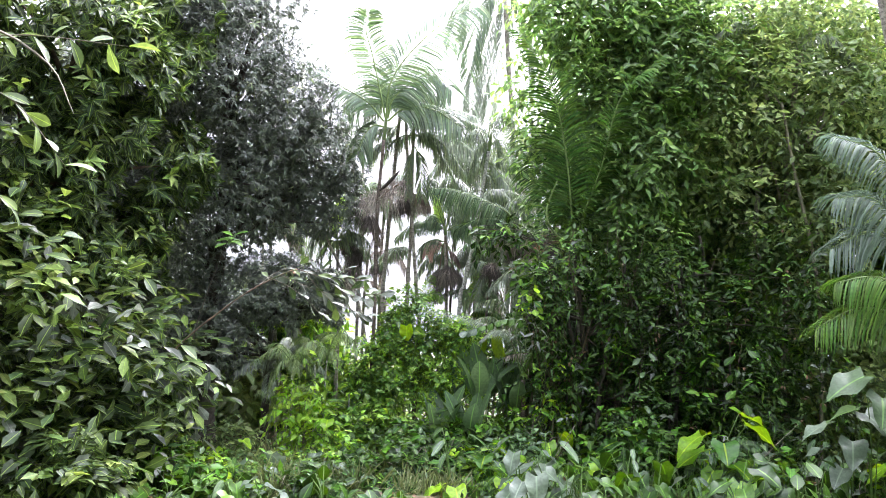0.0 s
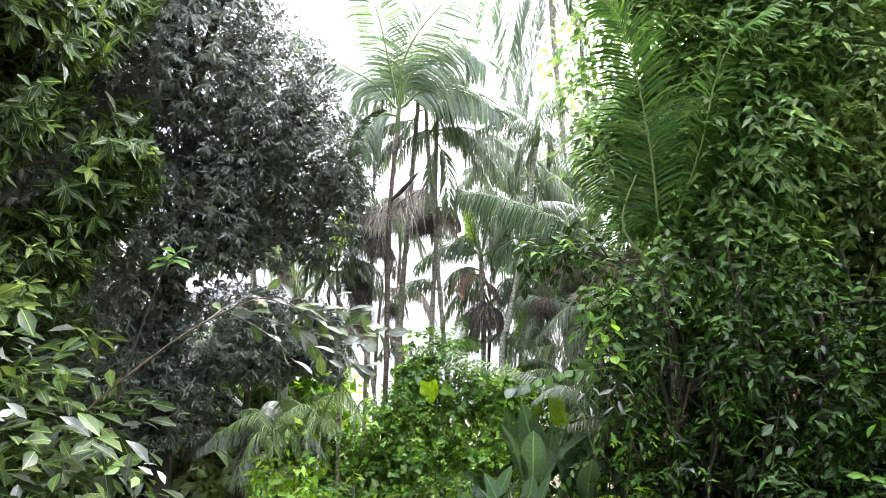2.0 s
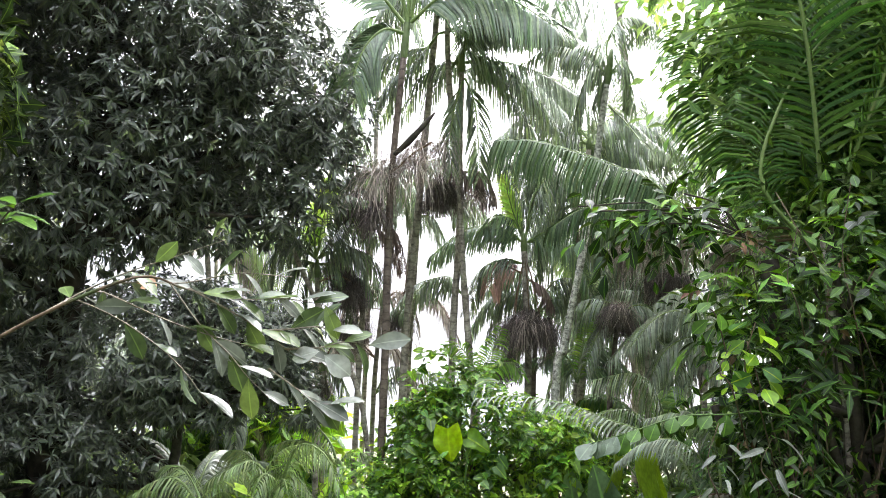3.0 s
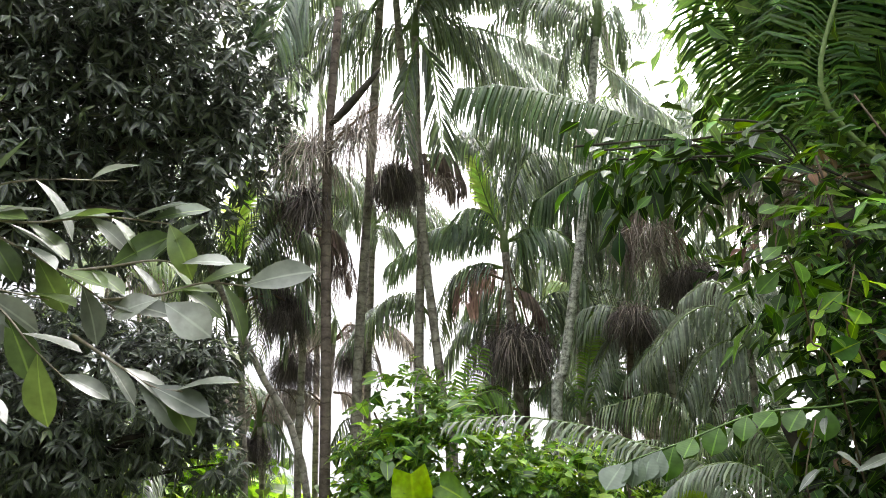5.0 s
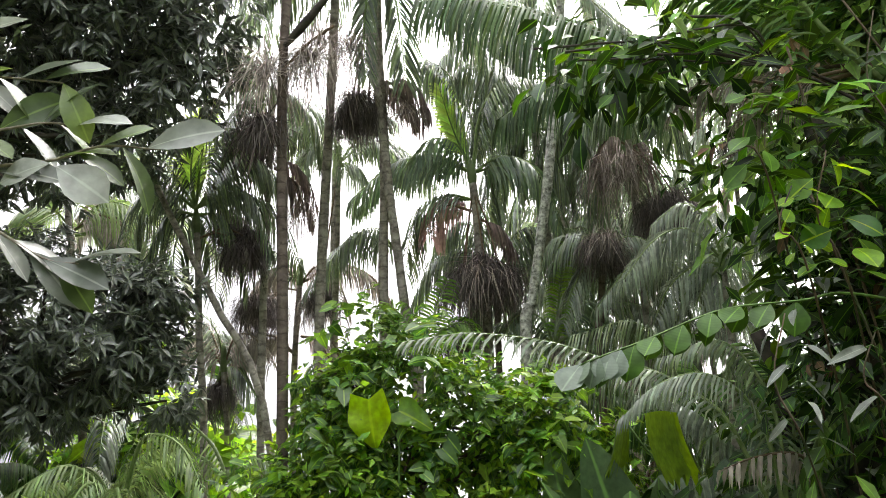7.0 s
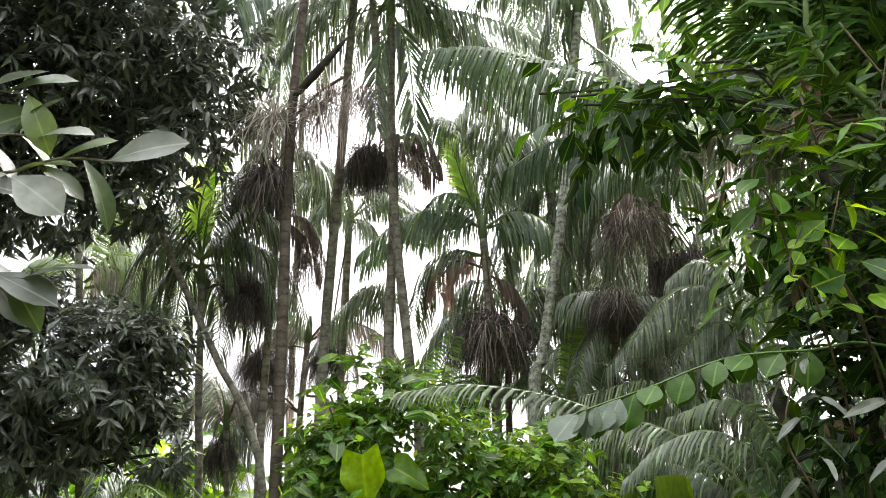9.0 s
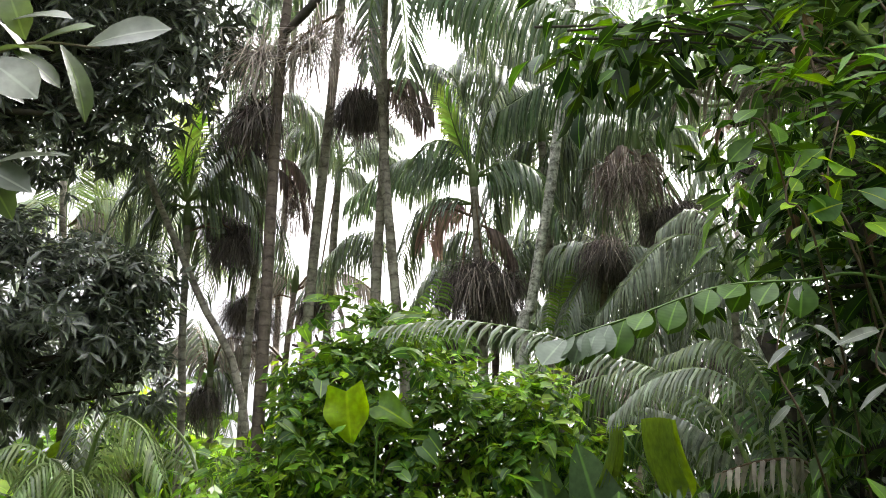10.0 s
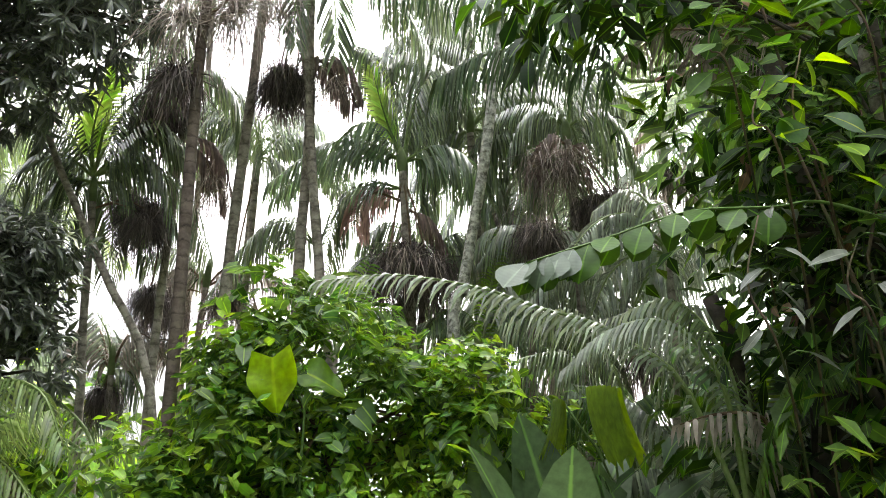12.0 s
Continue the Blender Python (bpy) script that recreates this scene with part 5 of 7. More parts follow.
base = foot(3.0, 25.0)
low = thing("thicket_palm", "low palm whose pale drooping fronds arch over the bush", "palm tree", base, "thicket palms")
part("trunk", tube(curve([base, (2.9, 25.0, -0.4), (2.85, 25.0, 0.9)], 8), 0.06, 9), STEM_DARK, low)
for pts, mat, ln, hang in (
    (((2.85, 25.0, 0.9), (2.5, 25.1, 1.9), (2.17, 25.2, 2.22), (1.88, 25.22, 2.39), (1.5, 25.24, 2.5), (1.04, 25.26, 2.66), (0.39, 25.28, 2.76), (-0.16, 25.3, 2.71)), FROND_PALE, 0.36, 0.7),
    (((2.85, 25.0, 0.9), (2.7, 24.9, 1.9), (2.3, 24.8, 2.3), (1.9, 24.9, 2.25), (1.6, 25.0, 2.0)), FROND_PALE, 0.30, 1.0),
    (((2.85, 25.0, 0.9), (2.9, 25.2, 2.0), (2.6, 25.4, 2.6), (2.1, 25.6, 2.5)), FROND, 0.33, 1.2),
    (((2.85, 25.0, 0.9), (3.3, 25.1, 1.9), (3.9, 25.2, 2.3), (4.6, 25.3, 2.0)), FROND, 0.36, 1.2),
    (((2.85, 25.0, 0.9), (3.1, 25.4, 1.5), (3.2, 25.7, 2.2), (3.0, 26.0, 2.6)), FROND_GREEN, 0.45, 0.5),
):
    frond(low, curve(pts, 24), rng, mat, 46, ln * 1.2, 0.0125, hang, age=0.3, spread=0.8)

# a low palm behind it fills the gap under the tall ones
base = foot(2.9, 27.4)
fill = thing("thicket_palm", "low palm with long drooping dark green fronds", "palm tree", base, "thicket palms")
part("trunk", tube(curve([base, (2.9, 27.4, 0.0), (2.85, 27.4, 1.2)], 8), 0.06, 9), STEM_DARK, fill)
for pts, mat, ln, hang in (
    (((2.85, 27.4, 1.2), (2.4, 27.2, 2.2), (2.0, 27.1, 2.5), (1.4, 27.0, 2.3), (1.0, 26.9, 1.7)), FROND, 0.6, 1.6),
    (((2.85, 27.4, 1.2), (2.5, 27.1, 1.9), (2.1, 27.0, 2.0), (1.6, 26.9, 1.5)), FROND_GREEN, 0.55, 1.4),
    (((2.85, 27.4, 1.2), (3.0, 27.2, 2.1), (3.2, 27.1, 2.5), (3.6, 27.0, 2.2)), FROND, 0.6, 1.5),
    (((2.85, 27.4, 1.2), (2.7, 27.6, 2.4), (2.3, 27.6, 3.0), (1.6, 27.6, 2.9)), FROND, 0.65, 1.6),
):
    frond(fill, curve(pts, 20), rng, mat, 50, ln * 1.2, 0.0105, hang, age=0.3, spread=0.8)

# a palm at the thicket's edge: blue-green and yellow-green fronds
base = foot(10.65, 18.5)
edge = thing("edge_palm", "palm at the clearing's edge with broad blue-green fronds", "palm tree", base, "thicket palms")
part("trunk", tube(curve([base, (10.65, 18.5, 3.06), (10.65, 18.5, 5.1)], 10), 0.09, 9), STEM_GREY, edge)
for pts in (((10.65, 18.5, 5.1), (10.11, 18.5, 6.29), (9.41, 18.5, 7.05), (8.59, 18.5, 7.3)), ((10.65, 18.5, 5.1), (10.04, 18.3, 5.44), (9.35, 18.3, 5.99), (8.57, 18.3, 5.99)), ((10.65, 18.5, 5.1), (9.87, 18.2, 5.08), (9.27, 18.2, 5.29), (8.44, 18.2, 4.91)), ((10.65, 18.5, 5.1), (11.09, 18.5, 6.33), (11.81, 18.5, 6.72), (12.56, 18.5, 6.26))):
    frond(edge, curve(np.array(pts), 16), rng, FROND_BLUE, 50, 1.35, 0.020, 0.7, age=0.1, spread=0.9, thick=0.026, face=(0, -0.6, 0.8))
base = foot(10.15, 17.5)
fan = thing("fan_palm", "young palm with yellow-green fan-like leaves", "palm tree", base, "thicket palms")
part("trunk", tube(curve([base, (10.15, 17.5, 2.2), (10.15, 17.5, 3.14)], 8), 0.06, 8), STEM_GREY, fan)
for pts in (((10.15, 17.5, 3.14), (9.55, 17.5, 3.58), (8.74, 17.5, 3.72), (7.89, 17.5, 3.29)), ((10.15, 17.5, 3.14), (9.65, 17.5, 4.04), (9.06, 17.5, 4.36), (8.26, 17.5, 4.22)), ((10.15, 17.5, 3.14), (10.81, 17.5, 3.85), (11.52, 17.5, 3.64))):
    frond(fan, curve(np.array(pts), 14), rng, FROND_GREEN, 44, 1.15, 0.021, 0.9, age=0.4, spread=0.9, thick=0.022, face=(0, -0.6, 0.8))
# the tip of a frond high in the broadleaf tree
base = foot(9.6, 26.0)
high = thing("thicket_palm", "palm whose pale frond shows high among the leaves", "palm tree", base, "thicket palms")
part("trunk", tube(curve([base, (9.7, 26.0, 4.0), (9.9, 25.8, 9.6)], 12), 0.08, 9), STEM_GREY, high)
for ctrl in (((0, 0, 0), (-0.3, -0.3, 1.4), (-1.0, -0.5, 1.9), (-2.0, -0.6, 1.3)), ((0, 0, 0), (0.6, -0.3, 1.4), (1.6, -0.4, 1.6), (2.4, -0.4, 0.8)), ((0, 0, 0), (-0.1, 0.3, 1.6), (-0.6, 0.8, 2.6)), ((0, 0, 0), (-1.0, -0.3, 0.4), (-1.9, -0.4, -0.2))):
    frond(high, curve(np.array([9.9, 25.8, 9.6]) + np.array(ctrl), 14), rng, FROND_PALE, 46, 0.7, 0.026, 1.0, age=0.2)


# ---- broadleaf trees ----


def tree(name, label, base, stem, lobes, seed, bark, radius=0.16, limbs=True, group=""):
    """Trunk and limbs that reach into the lobes of the crown."""
    rng = np.random.default_rng(seed)
    root = thing(name, label, "tree", base, group)
    line = curve([base, *stem], 14)
    line += rng.normal(scale=0.02, size=line.shape)
    part("trunk", tube(line, np.interp(np.linspace(0, 1, 14), [0, 0.08, 1], [1.6, 1.1, 0.5]) * radius, 12), bark, root)
    for lx, ly, lz, rx, ry, rz in lobes if limbs else ():
        c = np.array([lx, ly, lz])
        k = int(np.clip(np.interp(lz - 0.5 * rz, line[:, 2], np.arange(14)), 3, 12))
        s = line[k]
        for j in range(3):
            e = c + rng.normal(scale=0.45, size=3) * [rx, ry, rz]
            m = (s + e) / 2 + [0, 0, 0.25 * np.linalg.norm(e - s) * 0.4] + rng.normal(scale=0.15, size=3)
            ln = curve([s, m, e], 9)
            part("limb", tube(ln, np.linspace(radius * 0.42, 0.012, 9), 6), bark, root)
    return root, rng


# dark dense tree with lance leaves
MANGO = [(-6.2, 26.4, 9.6, 2.2, 1.9, 2.3), (-4.5, 26.9, 8.8, 1.7, 1.6, 1.7), (-3.52, 27.3, 7.3, 1.40, 1.2, 1.45), (-4.6, 27.2, 6.66, 1.5, 1.2, 1.5), (-2.87, 27.3, 6.31, 0.73, 0.7, 0.95), (-3.53, 27.3, 5.31, 0.73, 0.6, 0.50), (-4.63, 27.3, 5.38, 0.95, 0.7, 0.8), (-5.7, 26.7, 6.4, 1.8, 1.5, 1.8), (-7.6, 26.3, 5.5, 2.3, 1.8, 2.6), (-8.5, 26.2, 9.5, 2.5, 2.0, 2.8), (-6.2, 26.8, 12.2, 2.0, 1.8, 1.6), (-9.0, 26.6, 13.0, 3.0, 2.2, 2.0)]
mango, rng = tree("broadleaf_tree", "large dense tree with dark glossy lance-shaped leaves", foot(-6.6, 26.6), [(-6.5, 26.6, 2.0), (-6.2, 26.5, 6.0), (-6.0, 26.4, 9.5)], MANGO, 71, BARK_DARK, 0.26)
part("crown", whorls(Build(), rng, MANGO, 13200, 8, 0.207, LANCE, 0.3, 0.55, 1.0, 0.03, 1.0, gaps=-1.6), LEAF_DARK, mango, "dark glossy drooping foliage", "stuff")
# a younger tree of the same kind below it
YOUNG = [(-3.93, 27.2, 3.18, 1.25, 0.9, 0.82), (-4.5, 27.2, 2.75, 1.2, 0.9, 0.75), (-3.2, 27.2, 2.95, 0.45, 0.4, 0.6), (-3.0, 27.2, 3.55, 0.35, 0.3, 0.25), (-4.5, 27.2, 3.95, 0.6, 0.4, 0.3), (-2.9, 27.2, 2.4, 0.28, 0.3, 0.35), (-5.6, 27.0, 3.2, 1.7, 1.2, 1.15), (-6.6, 26.6, 1.6, 1.6, 1.2, 1.0), (-7.8, 26.4, 2.2, 2.0, 1.4, 1.6)]
lower, rng = tree("broadleaf_tree", "young dense tree with dark lance-shaped leaves below the large one", foot(-4.9, 27.3), [(-4.9, 27.3, 0.6), (-4.8, 27.3, 2.4)], YOUNG, 77, BARK_DARK, 0.12)
part("crown", whorls(Build(), rng, YOUNG, 5600, 8, 0.175, LANCE, 0.25, 0.5, 1.0, 0.03, 1.0, gaps=-0.7, grain=1.4), LEAF_DARK, lower, "dark glossy drooping foliage", "stuff")

# tree with thick light-edged leaves on the near side
LEFT = [(-8.3, 22.0, 8.6, 1.9, 1.6, 2.0), (-7.4, 23.6, 6.6, 1.4, 1.4, 1.7), (-9.6, 21.5, 6.0, 2.0, 1.8, 2.2), (-8.0, 23.6, 10.4, 1.8, 1.6, 1.7), (-10.4, 21.0, 10.0, 2.6, 2.0, 2.6), (-8.3, 22.6, 4.2, 1.5, 1.3, 1.2)]
left, rng = tree("broadleaf_tree", "tree with thick green leaves and yellow-green young shoots", foot(-10.2, 22.4), [(-10.0, 22.4, 3.0), (-9.4, 22.3, 6.5), (-9.0, 22.2, 9.5)], LEFT, 72, BARK, 0.2)
part("crown", whorls(Build(), rng, LEFT, 3600, 8, 0.36, OVATE_THIN, 0.3, 0.4, 1.05, 0.17, 0.8, gaps=-0.45, grain=0.75), LEAF_LEFT, left, "thick green leaves with yellow-green flushes", "stuff")

# shrub with large obovate leaves in front of it
SHRUB = [(-8.4, 20.0, 2.4, 1.9, 1.2, 1.6), (-7.0, 21.6, 1.6, 1.5, 1.1, 1.4), (-9.6, 19.0, 3.9, 1.7, 1.1, 1.6), (-7.8, 20.6, -0.1, 1.9, 1.2, 1.0), (-9.8, 18.6, 1.4, 1.6, 1.2, 1.6), (-10.8, 18.8, 6.2, 1.4, 1.0, 1.4)]
shrub, rng = tree("shrub", "shrub with large pale-backed green leaves", foot(-9.2, 20.0), [(-9.2, 20.0, 1.0), (-9.3, 19.6, 3.5)], SHRUB, 73, TWIG, 0.07)
part("foliage", sprays(Build(), rng, SHRUB, 1350, 6, 0.46, OBOVATE, 0.4, 0.1, 0.22, 0.9, gaps=-0.3, grain=0.8), LEAF_LEFT, shrub, "large green leaves, some yellow-green", "stuff")
part("pale_foliage", sprays(Build(), rng, SHRUB, 110, 4, 0.46, OBOVATE, 0.8, 0.25, 0.2, 0.95), LEAF_GREY, shrub, "leaves turned to their pale grey side", "stuff")

# broadleaf trees of the right-hand thicket
RIGHT = [(4.9, 26.4, 9.6, 2.2, 1.6, 2.2), (4.3, 26.8, 7.4, 1.1, 1.0, 1.5), (6.3, 26.1, 7.6, 2.2, 1.6, 2.2), (5.2, 26.6, 12.4, 2.6, 1.8, 1.6), (7.4, 26.2, 10.8, 2.0, 1.6, 1.9), (5.6, 26.0, 5.2, 1.9, 1.4, 1.3)]
right, rng = tree("broadleaf_tree", "tall tree with broad bright green leaves hung with vines", foot(6.2, 26.3), [(6.1, 26.3, 2.0), (5.9, 26.3, 6.0), (5.6, 26.4, 10.5)], RIGHT, 74, BARK, 0.15)
part("crown", sprays(Build(), rng, RIGHT, 5400, 7, 0.30, OVATE_THIN, 0.2, 0.25, 0.26, 0.85, gaps=-0.95, grain=0.7), LEAF_CANOPY, right, "broad bright green leaves", "stuff")

FINE = [(9.0, 25.5, 9.2, 1.9, 1.6, 2.0), (11.0, 25.5, 9.4, 2.0, 1.8, 2.4), (9.6, 25.5, 6.4, 1.9, 1.5, 1.7), (11.6, 25.2, 6.2, 1.8, 1.6, 1.8), (13.2, 25.8, 9.0, 2.4, 2.0, 2.6), (9.8, 26.0, 12.2, 2.6, 1.8, 1.8), (12.8, 26.0, 12.8, 2.6, 2.0, 2.0)]
fine, rng = tree("broadleaf_tree", "tree with thin crown of small yellow-green leaves", foot(10.9, 26.0), [(10.8, 26.0, 3.0), (10.6, 25.8, 7.0), (10.8, 25.8, 11.0)], FINE, 75, TWIG, 0.13)
part("crown", sprays(Build(), rng, FINE, 4000, 6, 0.265, SMALL, 0.25, 0.2, 0.35, gaps=-0.55, grain=0.75), LEAF_FINE, fine, "small yellow-green leaves with gaps", "stuff")

# denser trees close the view behind; others are added out of view
for k, (x, y, h, mat) in enumerate(((9.6, 30.0, 13.0, LEAF_FINE), (13.0, 30.0, 13.5, LEAF_RIGHT), (16.6, 29.0, 12.0, LEAF_RIGHT), (-11.5, 29.5, 11.0, LEAF_DARK), (-15.0, 25.0, 11.0, LEAF_DARK), (-13.5, 13.5, 10.5, LEAF_LEFT), (-12.0, 5.0, 11.0, LEAF_DARK), (-9.0, -5.5, 10.5, LEAF_RIGHT), (-2.0, -10.0, 11.5, LEAF_LEFT), (5.5, -9.0, 10.5, LEAF_RIGHT), (11.5, -3.5, 11.0, LEAF_DARK), (13.0, 5.5, 10.5, LEAF_RIGHT), (15.5, 13.5, 11.5, LEAF_FINE), (18.5, 21.5, 12.0, LEAF_RIGHT), (-18.0, 19.0, 11.0, LEAF_LEFT), (-18.0, 31.0, 12.0, LEAF_RIGHT), (20.0, 31.0, 12.0, LEAF_DARK))):
    # numbers 5 to 12 are unseen, made tall and wide to block sky light
    if 5 <= k <= 12:
        h *= 1.75
    w = 1.7 if 5 <= k <= 12 else 1.0
    lobes = [(x, y, h * 0.78, 2.4 * w, 2.0 * w, h * 0.26), (x - 1.2, y - 0.4, h * 0.5, 1.8 * w, 1.5 * w, h * 0.2), (x + 1.3, y, h * 0.45, 1.9 * w, 1.6 * w, h * 0.22), (x, y - 0.3, h * 0.18, 2.2, 1.5, h * 0.2)]
    tr, r = tree("background_tree", "leafy tree enclosing the clearing, in the background or added out of view", foot(x, y), [(x, y, h * 0.4), (x + 0.2, y, h * 0.8)], lobes, 160 + k, BARK, 0.16, group="background trees")
    part("crown", sprays(Build(), r, lobes, 2000 if k < 5 else 680, 6, 0.47 if k < 5 else 0.78, OVATE_THIN, 0.2, 0.3, 0.2), mat, tr, "dense green foliage", "stuff")

# the tangle in front of them: dark stems hung with vines
TANGLE = [(2.9, 24.9, 3.1, 0.55, 0.45, 0.8), (3.7, 24.6, 4.3, 1.3, 0.9, 1.2), (4.6, 24.4, 2.8, 1.6, 1.0, 1.5), (4.4, 25.0, 0.8, 0.8, 0.6, 1.3), (6.2, 24.2, 3.2, 1.8, 1.1, 1.7), (5.6, 24.2, 0.6, 1.8, 1.0, 1.5), (8.0, 24.0, 2.4, 1.8, 1.1, 1.8), (7.6, 23.6, 0.2, 1.8, 1.0, 1.1), (9.8, 24.0, 3.4, 1.6, 1.1, 2.0), (9.8, 23.4, 0.8, 1.7, 1.0, 1.4)]
tangle, rng = tree("vine_thicket", "tangle of dark stems overgrown with green vines", foot(4.6, 24.9), [(4.6, 24.9, 1.0), (4.4, 24.8, 3.0), (4.1, 24.7, 5.0)], TANGLE, 76, BARK_DARK, 0.10)
GAPS = np.array([1.5, 1.0, 0.45])
# the thicket's shade comes from the darkened leaf colour
part("vine_leaves", sprays(sprays(Build(), rng, TANGLE, 2300, 6, 0.17, OVATE_THIN, 0.25, 0.35, 0.06, 0.95, gaps=-0.35, grain=GAPS), rng, TANGLE, 1300, 5, 0.27, OBOVATE, 0.5, 0.15, 0.07, 0.9, gaps=-0.25, grain=GAPS), LEAF_SHADED, tangle, "green vine leaves darkened for shade", "stuff")
part("long_leaves", sprays(Build(), rng, TANGLE, 800, 5, 0.33, LANCE, 0.6, 0.1, 0.15, 0.9, gaps=0.1, grain=GAPS), LEAF_SHADED, tangle, "long narrow green leaves", "stuff")
part("dry_leaves", sprays(Build(), rng, TANGLE, 110, 3, 0.13, OVATE, 0.4, 0.8, 0.1), LITTER, tangle, "withered brown leaves caught in the vines", "stuff")
part("pale_leaves", sprays(Build(), rng, TANGLE, 170, 4, 0.2, OVATE, 0.85, 0.3, 0.2), LEAF_GREY, tangle, "leaves with a grey sheen", "stuff")
for x, y, h, r in ((3.7, 25.2, 6.2, 0.22), (3.12, 25.6, 4.4, 0.115), (4.15, 24.6, 4.2, 0.09), (3.75, 24.6, 3.6, 0.06), (5.3, 24.8, 5.5, 0.08), (7.2, 24.6, 6.5, 0.10), (7.9, 24.9, 7.0, 0.06), (6.6, 24.6, 4.6, 0.05), (8.8, 24.8, 6.0, 0.07), (5.9, 24.0, 5.0, 0.045), (6.9, 23.9, 5.5, 0.055), (7.5, 24.0, 4.6, 0.04), (9.3, 24.0, 5.2, 0.05), (4.9, 23.9, 4.4, 0.04), (8.3, 23.7, 5.0, 0.035), (5.0, 24.2, 5.0, 0.05), (5.6, 24.2, 6.0, 0.07), (7.1, 24.0, 5.6, 0.075)):
    g = foot(x, y)
    part("stem", tube(curve([g, (x - 0.1, y, g[2] + h * 0.4), (x + 0.1, y + 0.1, g[2] + h * 0.75), (x - 0.15, y, g[2] + h)], 12) + rng.normal(scale=0.02, size=(12, 3)), np.linspace(r, r * 0.6, 12), 8), BARK_DARK, tangle)
for k in range(34):
    x, y = 3.0 + 6.5 * rng.random(), 23.9 + 0.8 * rng.random()
    z = 1.5 + 4 * rng.random()
    g = foot(x + rng.normal(scale=0.3), y)
    part("vine", tube(curve([g, (x + rng.normal(scale=0.35), y + 0.1, g[2] + 0.3 * (z - g[2])), (x + rng.normal(scale=0.35), y, g[2] + 0.65 * (z - g[2])), (x + rng.normal(scale=0.5), y, z)], 14), 0.007 + 0.006 * rng.random(), 5), BARK, tangle, "thin hanging vine")

# a leafy bough that reaches out of the thicket before the grove, coloured as if backlit
BOUGH = [(1.7, 24.8, 4.96, 0.55, 0.3, 0.24), (2.27, 24.8, 5.13, 0.5, 0.3, 0.26), (1.24, 24.9, 5.14, 0.3, 0.2, 0.12)]
bough, rng = tree("leafy_bough", "leafy bough reaching out of the thicket, coloured dark against the sky", foot(4.3, 24.8), [(4.3, 24.8, 2.0), (4.0, 24.8, 4.2), (2.79, 24.7, 5.02)], BOUGH, 78, BARK_DARK, 0.022)
part("foliage", sprays(Build(), rng, BOUGH, 52, 4, 0.25, OVATE + OBOVATE, 0.1, 0.35, 0.12, 0.95, gaps=-2.0), LEAF_SHADED, bough, "broad green leaves darkened for shade", "stuff")

# bare pole-like young trunk
pole = thing("sapling", "bare pale sapling trunk leaning at the thicket", "tree", foot(11.3, 24.4))
part("trunk", tube(curve([foot(11.3, 24.4), (11.0, 24.3, 3.6), (10.1, 24.2, 7.2), (9.7, 24.2, 9.0)], 12), np.linspace(0.06, 0.035, 12), 8), TWIG, pole)
post = thing("leaning_tree", "thick grey leaning trunk", "tree", foot(13.0, 20.2))
part("trunk", tube(curve([foot(13.4, 20.2), (12.2, 20.2, 4.0), (10.75, 20.0, 9.0), (9.9, 20.0, 12.5)], 12), np.linspace(0.22, 0.17, 12), 10), STEM_GREY, post)

# ---- the overgrown bush in the middle ----
BUSH = [(-0.3, 26.7, 1.9, 0.9, 0.7, 1.1), (-1.1, 26.6, 1.0, 1.1, 0.8, 1.2), (0.55, 26.6, 1.0, 1.0, 0.7, 1.1), (-0.2, 26.3, -0.2, 1.9, 1.0, 1.3), (-0.75, 26.9, 2.7, 0.35, 0.3, 0.6), (1.6, 27.1, 1.0, 0.8, 0.6, 0.9), (-1.7, 26.8, 0.7, 0.6, 0.6, 0.7), (-1.35, 26.8, 1.7, 0.4, 0.4, 0.5), (-0.95, 26.8, 2.3, 0.3, 0.3, 0.55), (0.5, 26.7, 2.05, 0.75, 0.5, 0.55), (1.2, 26.7, 1.9, 0.65, 0.5, 0.55)]
bush, rng = tree("bush", "bush overgrown with bright green vine leaves", foot(-0.3, 26.8), [(-0.3, 26.8, 0.0), (-0.4, 26.8, 1.6)], BUSH, 81, BARK, 0.05)
part("vine_leaves", sprays(sprays(Build(), rng, BUSH, 6000, 6, 0.107, HEART_THIN + OVATE_THIN, 0.4, 0.35, 0.34, gaps=-0.5, grain=1.6), rng, BUSH, 800, 5, 0.165, HEART, 0.55, 0.3, 0.3, 0.9, gaps=-0.4, grain=1.6), LEAF_BUSH, bush, "bright green vine leaves", "stuff")


def aroid(label, at, leaves, material, seed, spread=0.5, name="aroid_plant", shapes=None, lean=0.35, group="large-leaved plants", age=0.3, stalk=STALK):
    """A clump of large leaves on stalks; each leaf (height, azimuth, length) is a part with its stalk."""
    rng = np.random.default_rng(seed)
    root = thing(name, label, "plant", at, group)
    at = np.array(at)
    for h, az, size in leaves:
        az = radians(az)
        out = np.array([np.cos(az), np.sin(az), 0])
        tip = at + out * spread * (0.6 + 0.5 * rng.random()) + [0, 0, h]
        ln = curve([at + out * 0.04, at + out * 0.15 + [0, 0, h * 0.6], tip], 8)
        way = unit(out + [0, 0, -lean * (0.7 + 0.6 * rng.random())])
        up = unit(np.array([0, 0, 1.0]) + out * 0.6 + 0.2 * rng.normal(size=3))
        b = strew(Build(), [(shapes or BIG_HEART)[rng.integers(3)]], tip, way, up, size, np.clip(age + 0.2 * rng.normal(), 0, 1), rng)
        lf = part("leaf", b, material, root)
        part("leaf_stalk", tube(ln, np.linspace(0.016, 0.009, 8), 5), stalk, lf)
    return root


